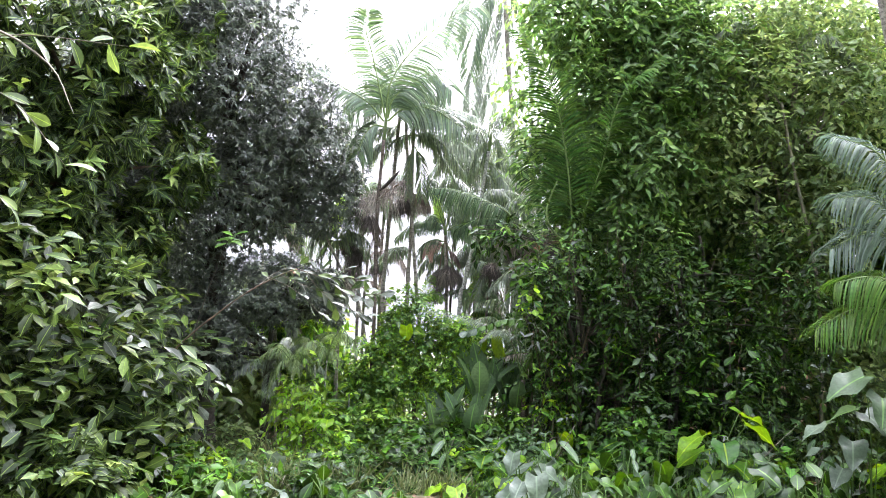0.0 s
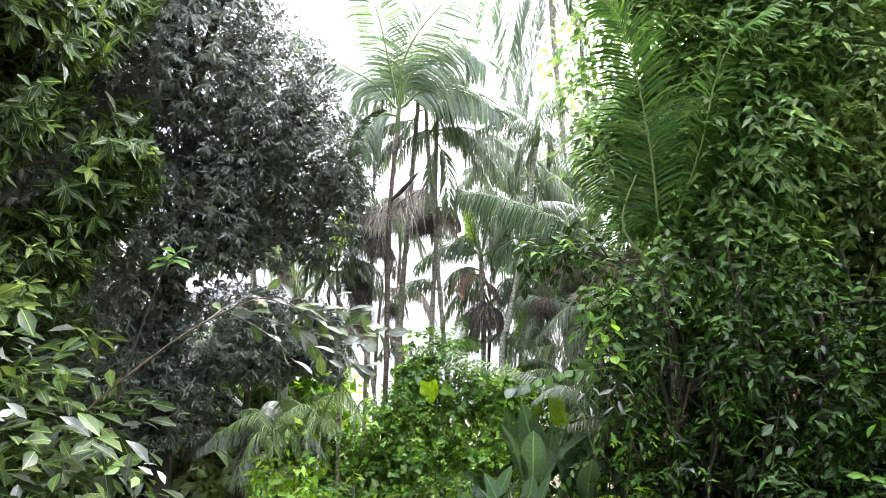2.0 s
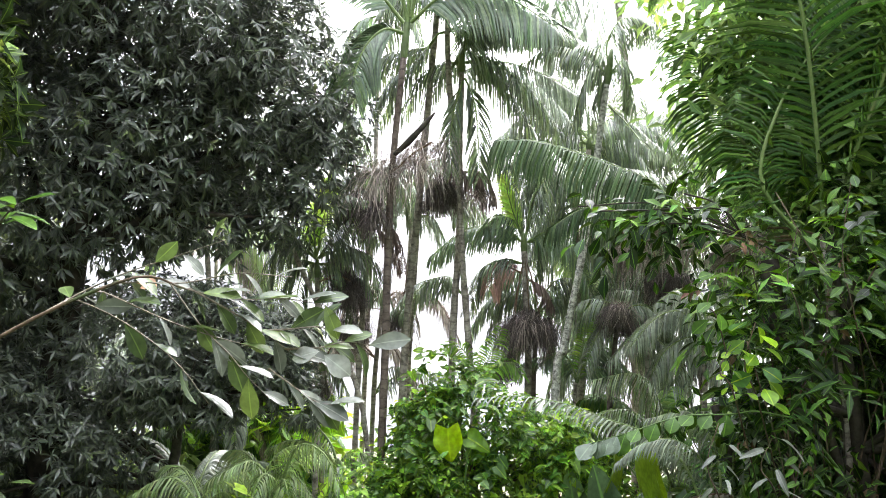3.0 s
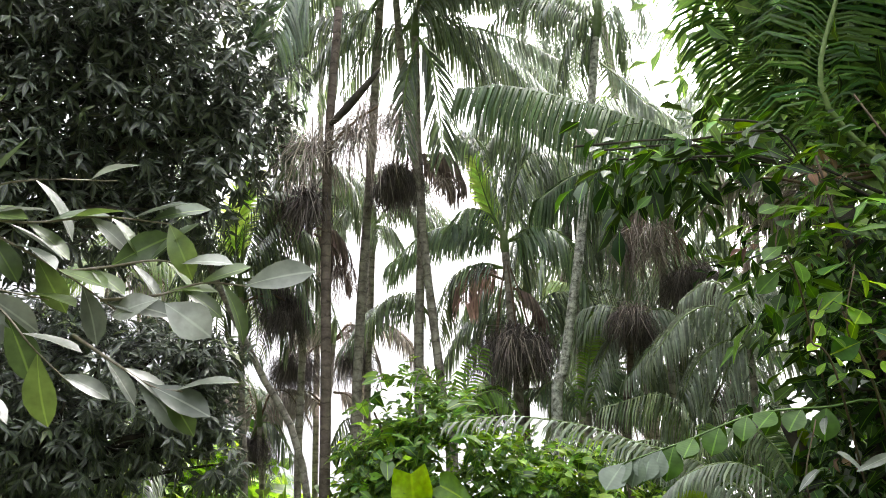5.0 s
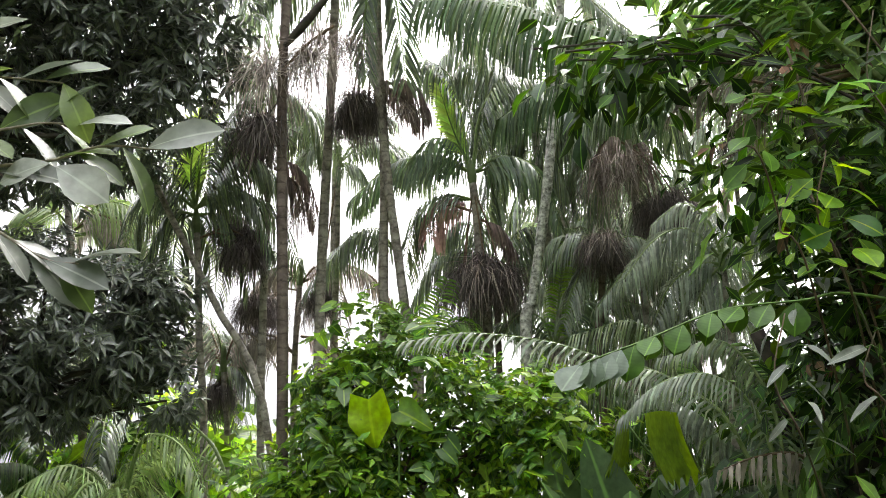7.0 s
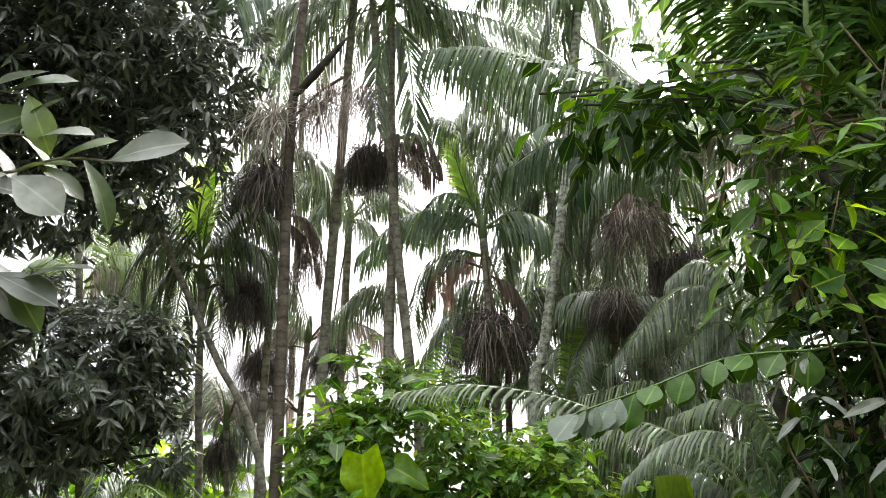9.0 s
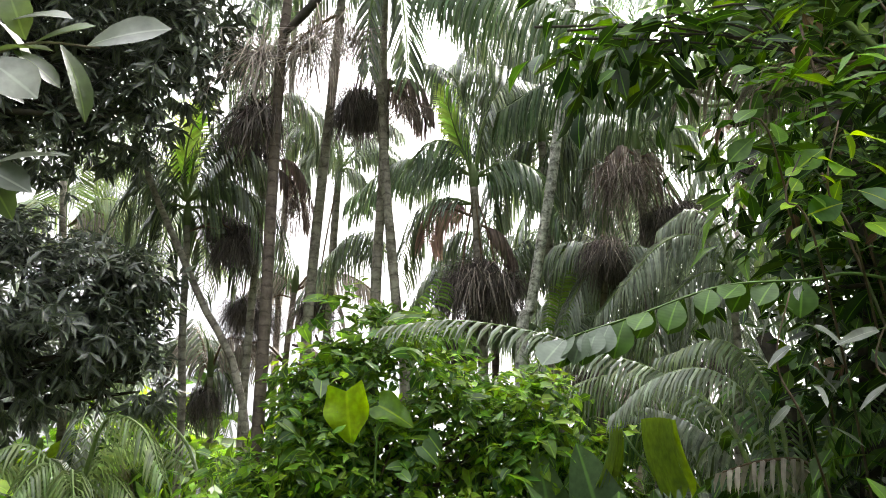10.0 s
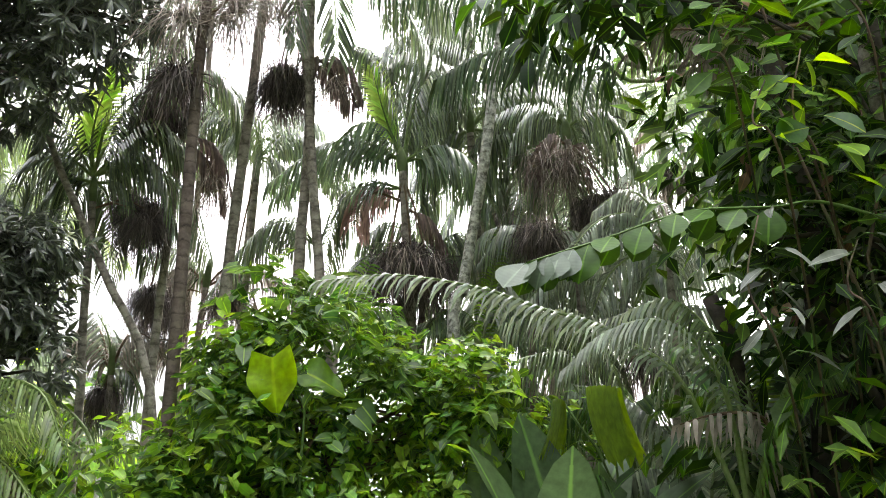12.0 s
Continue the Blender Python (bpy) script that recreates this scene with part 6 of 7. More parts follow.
# the large yellow-green leaf that stands out of the bush
lone = thing("aroid_plant", "climbing plant with one large yellow-green leaf on the bush", "plant", foot(-0.45, 26.0), "large-leaved plants")
rng = np.random.default_rng(82)
lf = part("leaf", strew(Build(), [blade("heart", 14, 0.12, 0.16, 0.3)], (-0.58, 25.95, 2.24), (0.10, -0.15, -1.0), (-0.25, -1.0, 0.25), 0.47, 0.9, rng, 1.12), LEAF_LIME, lone, "large yellow-green leaf")
part("leaf_stalk", tube(curve([foot(-0.45, 26.0), (-0.4, 26.0, 0.5), (-0.58, 26.0, 2.28)], 8), 0.014, 5), STALK, lf)
lf = part("leaf", strew(Build(), [blade("heart", 12, 0.16, 0.2, 0.3)], (-0.30, 26.0, 2.12), (0.75, -0.2, -0.35), (0.0, -0.8, 0.6), 0.36, 0.3, rng, 1.0), LEAF_BIG, lone)
part("leaf_stalk", tube(curve([foot(-0.42, 26.0), (-0.35, 26.02, 0.6), (-0.30, 26.02, 2.1)], 8), 0.012, 5), STALK, lf)

# banana-like plants
for x, y, z, n, s, seed in ((1.65, 25.7, 0.3, 6, 1.5, 83), (2.7, 25.4, 0.0, 6, 1.4, 84), (0.5, 25.0, -0.7, 5, 1.3, 85), (1.3, 24.6, -0.6, 5, 1.3, 88)):
    rng = np.random.default_rng(seed)
    g = foot(x, y)
    root = thing("banana_plant", "clump of tall upright paddle-shaped leaves", "plant", g, "large-leaved plants")
    for k in range(n):
        az = 2.4 * k + seed
        out = np.array([np.cos(az), np.sin(az), 0])
        tip = np.array([x, y, z]) + out * 0.25
        b = strew(Build(), [BIG_LONG[k % 3]], tip, out * (0.15 + 0.35 * rng.random()) + [0, 0, 1.0], -out + [0, -0.3, 0.2], s * (0.75 + 0.35 * rng.random()), 0.4 * rng.random(), rng, 1.35)
        lf = part("leaf", b, LEAF_BANANA, root)
        part("leaf_stalk", tube(curve([g, (np.array(g) + tip) / 2 + out * 0.05, tip], 6), [0.03, 0.028, 0.025, 0.022, 0.02, 0.018], 6), STALK, lf)

# a pleated bright leaf and a dry hanging frond beside the bananas
def pleated(at, drop, top, bottom, lean, folds=7, turn=0.0):
    """A hanging leaf, pleated lengthwise, with a ragged lower edge."""
    r = np.random.default_rng(int(at[0] * 100))
    u, s = np.meshgrid(np.linspace(-0.5, 0.5, 2 * folds + 1), np.linspace(0, 1, 9))
    wide = top + (bottom - top) * s
    ragged = np.broadcast_to(1 + 0.08 * r.normal(size=2 * folds + 1) - 0.5 * np.linspace(-0.5, 0.5, 2 * folds + 1) ** 2, u.shape)
    zig = np.where(np.arange(2 * folds + 1) % 2, 0.06, -0.06)[None] * (1 - 0.3 * s)
    v = np.stack([at[0] + u * wide * np.cos(turn) + lean * s * s, at[1] + zig + u * wide * np.sin(turn) - 0.12 * s, at[2] - drop * s * ragged - 0.25 * u * u * wide], -1).reshape(-1, 3)
    w = 2 * folds + 1
    i = (np.arange(8)[:, None] * w + np.arange(w - 1)[None]).ravel()
    f = np.concatenate([np.stack([i, i + w, i + w + 1], 1), np.stack([i, i + w + 1, i + 1], 1)])
    return Build().add(v, f, np.stack([np.full(len(v), 0.2), s.ravel()], 1), 0.4)


pleat = thing("pleated_palm", "young palm with broad bright hanging pleated leaves", "plant", foot(2.3, 26.3), "large-leaved plants")
for at, drop, a, c, lean, turn in (((2.12, 26.0, 2.03), 0.62, 0.30, 0.40, 0.12, 0.1), ((1.8, 26.25, 1.95), 0.55, 0.16, 0.28, -0.12, 0.7)):
    lf = part("leaf", pleated(at, drop, a, c, lean, 7, turn), LEAF_BIG, pleat, "bright yellow-green pleated leaf")
    part("leaf_stalk", tube(curve([foot(2.3, 26.3), (2.3, 26.3, 1.0), (at[0] + 0.05, at[1] + 0.06, at[2])], 8), 0.012, 5), STALK, lf)
paddle = thing("banana_plant", "plant with very large upright dark green paddle leaves", "plant", foot(1.8, 26.2), "large-leaved plants")
rng = np.random.default_rng(89)
for tip, base, wide, age in (((1.46, 26.0, 1.82), (1.82, 26.05, 0.37), 1.45, 0.25), ((2.1, 26.0, 1.42), (2.0, 26.1, 0.2), 1.2, 0.6), ((1.12, 26.1, 1.75), (1.3, 26.2, 0.5), 1.25, 0.9), ((0.95, 25.9, 1.3), (1.1, 26.0, 0.1), 1.2, 0.3)):
    base, tip = np.array(base), np.array(tip)
    lf = part("leaf", strew(Build(), [blade("long", 12, 0.12, 0.06, 0.1)], base, tip - base, (0.35, -1.0, 0.2), np.linalg.norm(tip - base), age, rng, wide), LEAF_BANANA, paddle)
    part("leaf_stalk", tube(curve([foot(1.8, 26.2), (np.array(foot(1.8, 26.2)) + base) / 2, base], 6), 0.022, 6), STALK, lf)
frond(low, curve([(2.85, 25.0, 0.9), (3.05, 25.0, 1.45), (2.95, 24.9, 1.66), (2.6, 24.8, 1.66), (2.3, 24.7, 1.58)], 14), rng, FROND_DEAD, 17, 0.36, 0.021, 2.6, name="dry_frond", label="pale dry hanging frond", missing=0.15, rachis=RACHIS_DRY, age=0.9)
frond(low, curve([(2.85, 25.0, 0.9), (3.0, 24.9, 1.5), (3.2, 24.8, 1.95), (3.5, 24.7, 2.0)], 14), rng, FROND_GREEN, 30, 0.4, 0.024, 1.2, age=0.5)

# broad pinnate leaf that crosses in front of the palms
pin = thing("vine_plant", "climbing plant with a long row of broad pale leaflets", "plant", foot(4.3, 24.3), "large-leaved plants")
rng = np.random.default_rng(86)
for shift, rows in ((np.array([0, 0, 0]), 12),):
    line = np.concatenate([curve([foot(4.3, 24.3), (4.2, 24.1, 1.5), (3.4, 23.7, 2.7)], 12)[:-1], curve(np.array([(3.4, 23.7, 2.7), (2.9, 23.6, 2.78), (2.59, 23.6, 2.74), (2.07, 23.6, 2.70), (1.55, 23.6, 2.52), (1.3, 23.6, 2.44), (1.12, 23.6, 2.38)]) + shift, 34)])
    part("stem", tube(line, np.linspace(0.014, 0.005, len(line)), 5), STALK, pin)
    for k in range(rows):
        i = len(line) - 1 - 2 * k
        d = unit(line[i] - line[i - 1])
        for sd in (1, -1):
            way = d * 0.65 + np.array([0, -0.6 * sd, -0.75 if sd > 0 else -0.9]) + 0.13 * rng.normal(size=3)
            b = strew(Build(), [BIG_OBOVATE[k % 3]], line[i] + d * 0.02 * sd, way, np.array([0, -0.55 * sd, 1.0]) + 0.15 * rng.normal(size=3), 0.225 * (0.85 + 0.3 * rng.random()), 0.3 if sd > 0 else 0.15, rng, 1.75)
            # sheen on the first upper leaflets is painted with a paler leaf colour
            part("leaflet", b, LEAF_BLUE if sd > 0 and k < 5 and not shift[0] else LEAF_RIGHT, pin)

# climbers that hang their leaves out of the thicket
for k, (x, y, z0, z1, n, size, mat, shapes, age, wide) in enumerate((
    (2.80, 23.5, 2.8, 3.75, 13, 0.24, LEAF_BIG, BIG_OBOVATE, 0.3, 1.5), (2.52, 23.45, 2.9, 3.5, 12, 0.14, LEAF_BIG, BIG_OBOVATE, 0.45, 1.3), (3.3, 23.6, 3.7, 4.8, 12, 0.2, LEAF_RIGHT, BIG_OBOVATE, 0.2, 1.0), (2.5, 23.9, 3.6, 4.3, 10, 0.22, LEAF_RIGHT, BIG_OBOVATE, 0.2, 1.4),
    (2.4, 23.5, 1.75, 2.65, 8, 0.24, LEAF_GREY, BIG_LONG, 0.4, 0.9), (2.95, 23.45, 1.9, 2.5, 6, 0.26, LEAF_GREY, BIG_LONG, 0.3, 0.8), (3.3, 23.5, 1.2, 2.4, 14, 0.24, LEAF_RIGHT, BIG_LONG, 0.1, 1.2), (5.8, 23.1, 0.2, 2.2, 12, 0.28, LEAF_BANANA, BIG_OBOVATE, 0.3, 1.0),
    (8.2, 22.6, 0.4, 2.4, 12, 0.34, LEAF_RIGHT, BIG_OBOVATE, 0.2, 1.3), (3.9, 23.6, 3.6, 5.4, 16, 0.22, LEAF_RIGHT, BIG_OBOVATE, 0.2, 0.9), (5.2, 23.8, 4.2, 6.2, 18, 0.24, LEAF_RIGHT, BIG_OBOVATE, 0.25, 0.9))):
    r = np.random.default_rng(200 + k)
    g = foot(x + 0.9, y + 1.3)
    vine = thing("climbing_vine", {LEAF_BIG: "climbing vine with large bright green leaves", LEAF_GREY: "climbing plant with narrow pale grey leaves", LEAF_BLUE: "climbing plant with broad blue-green leaves"}.get(mat, "climbing vine with broad green leaves"), "vine", g, "climbing vines")
    line = curve([g, (x + 0.8, y + 1.2, g[2] + 0.6 * (z0 - g[2])), (x + 0.1, y, z0), (x - 0.08, y - 0.05, (z0 + z1) / 2), (x + 0.05, y, z1)], 24)
    part("stem", tube(line, np.linspace(0.012, 0.005, 24), 5), BARK, vine)
    for j in range(n):
        s = line[12] + (line[23] - line[12]) * (j / (n - 1)) + [0.04 * r.normal(), 0, 0]
        a = 2.4 * j
        way = np.array([np.cos(a), -0.35 + 0.5 * np.sin(a), -0.25 - 0.5 * r.random()])
        e = s + unit(way * [1, 1, -0.2]) * size * 0.45
        b = strew(Build(), [shapes[j % 3]], e, way, np.array([0, -0.5, 0.9]) + 0.35 * r.normal(size=3), size * (0.7 + 0.5 * r.random()), np.clip(age + 0.2 * r.normal(), 0, 1), r, wide)
        lf = part("leaf", b, mat, vine)
        part("leaf_stalk", tube([s, (s + e) / 2 + [0, 0, 0.02], e], 0.004, 4), STALK, lf)

# ---- the branch with grey waxy leaves ----
rng = np.random.default_rng(87)
branch = thing("tree_branch", "long thin branch with waxy grey-green leaves", "tree", foot(-7.2, 21.0))
main = curve([foot(-7.2, 21.0), (-6.4, 21.0, 1.4), (-4.77, 21.2, 3.06), (-3.4, 21.5, 3.9), (-2.85, 21.7, 3.85)], 24)
part("stem", tube(main, np.linspace(0.026, 0.010, 24), 6), BARK, branch)
for k, pts in enumerate((((-2.85, 21.7, 3.86), (-2.45, 21.7, 3.66), (-2.15, 21.7, 3.49), (-1.82, 21.7, 3.26)), ((-2.78, 21.7, 3.83), (-2.37, 21.7, 3.77), (-1.96, 21.7, 3.79), (-1.58, 21.7, 3.74)), ((-1.93, 21.7, 3.33), (-1.62, 21.7, 3.35), (-1.38, 21.7, 3.41), (-1.1, 21.7, 3.38)),
                         ((-2.72, 21.7, 3.52), (-2.44, 21.7, 3.27), (-2.28, 21.7, 3.09), (-2.05, 21.7, 2.88)), ((-2.07, 21.7, 3.15), (-1.81, 21.7, 2.98), (-1.63, 21.7, 2.87), (-1.47, 21.7, 2.84)), ((-2.15, 21.7, 3.49), (-1.91, 21.7, 3.51), (-1.66, 21.7, 3.54), (-1.48, 21.7, 3.51)),
                         ((-3.83, 21.7, 3.81), (-3.42, 21.7, 4.0), (-3.0, 21.7, 4.15), (-2.53, 21.7, 4.32)), ((-3.93, 21.7, 3.73), (-3.44, 21.7, 3.53), (-2.94, 21.7, 3.19), (-2.6, 21.7, 2.81)), ((-3.62, 21.7, 3.79), (-3.12, 21.7, 3.59), (-2.69, 21.7, 3.45), (-2.21, 21.7, 3.34)), ((-3.36, 21.7, 3.9), (-2.88, 21.7, 3.91), (-2.41, 21.7, 4.01), (-1.88, 21.7, 3.99)))):
    if k in (1, 3):
        pts = (tuple(main[-3]), *pts)
    elif k > 5:
        pts = (tuple(main[14 + k - 6]), *pts)
    tw = curve(np.array(pts), 15)
    part("twig", tube(tw, np.linspace(0.010, 0.004, 15), 5), TWIG, branch)
    for j in range(3, 15, 2 if k != 1 else 1):
        d = unit(tw[j] - tw[j - 1])
        lat = unit(np.cross(d, [0, 0.9, 0.3])) * (1 if j % 4 < 2 else -1)
        way = d * 0.9 + lat * 0.55 + [0, 0, -0.22] + 0.22 * rng.normal(size=3)
        up = np.array([0, -0.55, 0.9]) + 0.35 * rng.normal(size=3)
        b = strew(Build(), [BIG_OBOVATE[j % 3]], tw[j], way, up, 0.26 + 0.14 * rng.random(), 0.75 * rng.random() ** 2, rng, 0.95)
        part("leaf", b, LEAF_GREY if rng.random() < 0.5 else LEAF_OLIVE, branch)
for at, way, up, size, mat, lab in (((-1.6, 21.65, 3.32), (-0.9, -0.1, -0.2), (0.1, -0.8, 0.6), 0.26, LEAF_GREY, ""), ((-1.55, 21.6, 3.29), (0.8, -0.1, -0.5), (0.1, -0.9, 0.4), 0.30, LEAF_GREY, ""),
                                    ((-3.46, 21.9, 3.9), (0.9, -0.2, 0.05), (0, -0.7, 0.7), 0.24, LITTER, "orange withered leaf")):
    part("leaf", strew(Build(), [BIG_OBOVATE[1]], at, way, up, size, 0.9, rng, 1.5), mat, branch, lab)
tuft = thing("tree_branch", "twig with a tuft of fresh green leaves", "tree", foot(-6.6, 22.6))
part("stem", tube(curve([foot(-6.6, 22.6), (-6.0, 22.6, 2.0), (-5.3, 22.6, 4.3), (-5.03, 22.6, 4.75)], 14), np.linspace(0.024, 0.006, 14), 5), BARK_DARK, tuft)
for k in range(9):
    a = 2.4 * k
    part("leaf", strew(Build(), [BIG_OBOVATE[k % 3]], (-5.03 - 0.02 * k, 22.6, 4.75 - 0.03 * k), (np.cos(a), 0.6 * np.sin(a), 0.35 * rng.normal()), (0, -0.4, 1.0), 0.4, 0.5 * rng.random(), rng, 0.85), LEAF_RIGHT, tuft)

spray = thing("tree_branch", "overhanging branch with large yellow-green leaves", "tree", foot(-8.4, 12.4))
part("stem", tube(curve([foot(-8.4, 12.4), (-8.0, 12.3, 3.0), (-7.2, 12.1, 6.2), (-6.3, 12.0, 7.4), (-5.3, 12.0, 7.0), (-4.9, 12.0, 6.3)], 22), np.linspace(0.06, 0.006, 22), 6), TWIG, spray)
for pts in (((-6.6, 12.0, 7.2), (-5.6, 12.0, 7.35), (-4.2, 12.0, 7.25)), ((-6.9, 12.0, 6.7), (-5.8, 12.0, 6.5), (-5.0, 12.0, 5.6)), ((-7.3, 12.1, 6.0), (-6.4, 12.0, 5.6), (-5.6, 12.0, 4.9))):
    tw = curve(pts, 12)
    part("twig", tube(tw, np.linspace(0.014, 0.004, 12), 5), TWIG, spray)
    for j in range(1, 12):
        lat = np.array([0.3, 0.5, 1.0 if j % 2 else -1.0]) + 0.5 * rng.normal(size=3)
        part("leaf", strew(Build(), [BIG_OBOVATE[j % 3]], tw[j], lat * 0.7 + unit(tw[j] - tw[j - 1]) * 0.6 + [0, 0, -0.3], np.array([0.2, -0.6, 0.8]) + 0.4 * rng.normal(size=3), 0.30 + 0.14 * rng.random(), 0.1 + 0.5 * rng.random(), rng, 0.9), LEAF_LEFT, spray)

# ---- low plants on the slope ----
rng = np.random.default_rng(90)
clumps = [("large pale yellow-green leaved plant", 7.2, 20.9, LEAF_BIG, 0.28, ((1.6, 200, 0.85), (1.9, 330, 0.9), (1.5, 260, 0.8), (1.3, 140, 0.7), (2.1, 20, 0.8), (1.0, 290, 0.7), (1.2, 180, 0.9), (0.8, 230, 0.6))),
          ("plant with blue-green arrow-shaped leaves", 9.6, 19.4, LEAF_BLUE, 0.3, ((2.2, 190, 0.7), (1.9, 250, 0.75), (2.5, 300, 0.7), (1.6, 160, 0.6), (1.3, 230, 0.6))),
          ("plant with large dark green leaves", 10.0, 19.0, LEAF_BANANA, 0.2, ((3.3, 190, 1.0), (2.9, 250, 0.9), (2.5, 140, 0.9))),
          ("plant with large green leaves beside the thicket", 5.4, 22.4, LEAF_BIG, 0.15, ((1.3, 200, 0.55), (1.5, 270, 0.6), (1.1, 320, 0.5), (0.9, 150, 0.5), (1.7, 240, 0.5))),
          ("plant with pale round leaves", -0.9, 23.4, LEAF_BLUE, 0.4, ((0.6, 200, 0.45), (0.8, 290, 0.5), (0.5, 330, 0.4), (0.9, 120, 0.4))),
          ("plant with fresh green leaves", 1.6, 23.2, LEAF_BIG, 0.6, ((0.9, 190, 0.55), (0.7, 280, 0.5), (1.0, 330, 0.5), (0.8, 120, 0.5))),
          ("plant with green leaves in the undergrowth", 3.3, 23.0, LEAF_BIG, 0.1, ((1.0, 200, 0.5), (1.3, 270, 0.5), (0.8, 330, 0.45), (1.1, 140, 0.45))),
          ("plant with bright green leaves by the small palms", -2.6, 24.6, LEAF_BIG, 0.5, ((1.1, 200, 0.45), (1.4, 270, 0.5), (0.9, 330, 0.45), (1.6, 140, 0.45), (1.2, 60, 0.4), (0.7, 250, 0.4))),
          ("plant with blue-green round leaves by the shrub", -8.4, 18.6, LEAF_BLUE, 0.5, ((0.7, 200, 0.5), (0.9, 280, 0.55), (0.6, 340, 0.5))),
          ("plant with upright green leaves in the grass", -5.2, 24.0, LEAF_BIG, 0.5, ((0.7, 250, 0.4), (0.9, 320, 0.4), (0.6, 180, 0.35)))]
for k, (label, x, y, mat, age, leaves) in enumerate(clumps):
    aroid(label, foot(x, y), leaves, mat, 100 + k, 0.55, age=age)

# broadleaved undergrowth, shrub by shrub
for k, (x, y, rx, rz, mat, size, young) in enumerate(((-3.4, 25.2, 0.9, 1.5, LEAF_BUSH, 0.18, 0.6), (-2.4, 25.6, 0.8, 1.1, LEAF_BUSH, 0.2, 0.3), (0.4, 24.4, 1.2, 0.9, LEAF_RIGHT, 0.22, 0.15), (2.2, 24.2, 1.1, 1.0, LEAF_RIGHT, 0.22, 0.15), (4.2, 23.4, 1.0, 0.7, LEAF_RIGHT, 0.2, 0.15),
                                                      (6.4, 22.6, 1.0, 0.9, LEAF_RIGHT, 0.2, 0.15), (8.6, 21.6, 0.9, 0.8, LEAF_RIGHT, 0.22, 0.2), (-1.3, 24.8, 1.0, 1.0, LEAF_BUSH, 0.2, 0.15), (-4.6, 31.0, 1.4, 1.3, LEAF_FINE, 0.2, 0.6), (-6.2, 29.6, 1.3, 1.6, LEAF_FINE, 0.2, 0.5), (-2.4, 33.0, 1.6, 1.4, LEAF_FINE, 0.2, 0.5),
                                                      (6.4, 28.5, 1.8, 3.0, LEAF_RIGHT, 0.24, 0.3), (3.2, 26.2, 0.9, 1.2, LEAF_BUSH, 0.2, 0.5), (6.2, 25.8, 1.5, 3.0, LEAF_RIGHT, 0.2, 0.1), (8.2, 25.8, 1.6, 3.0, LEAF_RIGHT, 0.2, 0.1), (-6.4, 33.0, 1.8, 1.9, LEAF_FINE, 0.22, 0.6), (-4.2, 34.0, 1.8, 1.5, LEAF_FINE, 0.22, 0.6), (-8.4, 31.0, 1.8, 2.4, LEAF_FINE, 0.22, 0.4), (9.2, 27.6, 2.0, 3.2, LEAF_FINE, 0.24, 0.3), (12.4, 26.6, 2.0, 3.0, LEAF_FINE, 0.24, 0.3),
                                                      (-3.99, 31.0, 1.2, 2.6, LEAF_BUSH, 0.2, 0.7), (-4.96, 32.0, 1.3, 3.0, LEAF_BUSH, 0.2, 0.7), (-4.04, 31.5, 0.9, 2.2, LEAF_BUSH, 0.2, 0.6), (-9.8, 24.4, 1.6, 2.4, LEAF_DARK, 0.26, 0.1), (-11.4, 18.4, 1.4, 2.0, LEAF_LEFT, 0.34, 0.2),
                                                      (-0.4, 22.6, 1.0, 0.5, LEAF_RIGHT, 0.24, 0.1), (1.4, 22.2, 1.0, 0.5, LEAF_BUSH, 0.24, 0.1), (3.0, 22.0, 0.7, 0.5, LEAF_RIGHT, 0.2, 0.2), (4.8, 21.4, 0.7, 0.5, LEAF_RIGHT, 0.2, 0.2), (-5.6, 24.8, 1.0, 0.6, LEAF_FINE, 0.18, 0.5), (-4.2, 23.6, 0.8, 0.45, LEAF_FINE, 0.16, 0.6), (-2.4, 23.6, 0.8, 0.5, LEAF_BUSH, 0.2, 0.3), (-6.4, 22.6, 0.9, 0.6, LEAF_BUSH, 0.2, 0.2), (-5.2, 22.4, 1.0, 0.45, LEAF_RIGHT, 0.15, 0.3), (-3.6, 22.4, 1.0, 0.35, LEAF_RIGHT, 0.15, 0.3), (-2.0, 22.2, 1.0, 0.4, LEAF_RIGHT, 0.2, 0.2), (-4.6, 21.2, 1.1, 0.3, LEAF_BUSH, 0.18, 0.2), (-2.8, 20.8, 1.0, 0.3, LEAF_RIGHT, 0.2, 0.2), (-6.0, 20.4, 1.0, 0.5, LEAF_RIGHT, 0.22, 0.2), (10.6, 20.4, 0.8, 0.8, LEAF_RIGHT, 0.24, 0.2), (3.5, 25.7, 0.9, 2.3, LEAF_BANANA, 0.2, 0.1), (4.4, 26.0, 0.95, 3.3, LEAF_BANANA, 0.24, 0.05), (3.1, 25.5, 0.5, 2.7, LEAF_RIGHT, 0.2, 0.1), (5.3, 26.6, 1.0, 3.6, LEAF_DARK, 0.24, 0.05), (7.2, 29.6, 1.7, 3.6, LEAF_BANANA, 0.2, 0.1), (3.05, 24.3, 0.55, 1.85, LEAF_BUSH, 0.15, 0.3), (3.6, 24.2, 0.5, 1.9, LEAF_BIG, 0.15, 0.1), (5.2, 22.0, 0.8, 1.3, LEAF_RIGHT, 0.2, 0.15), (7.6, 21.6, 0.8, 1.0, LEAF_BANANA, 0.2, 0.15), (2.4, 22.8, 0.8, 0.9, LEAF_BANANA, 0.2, 0.2), (0.6, 23.2, 0.7, 0.8, LEAF_RIGHT, 0.18, 0.2), (-7.4, 17.6, 1.2, 0.8, LEAF_LEFT, 0.3, 0.2))):
    g = foot(x, y)
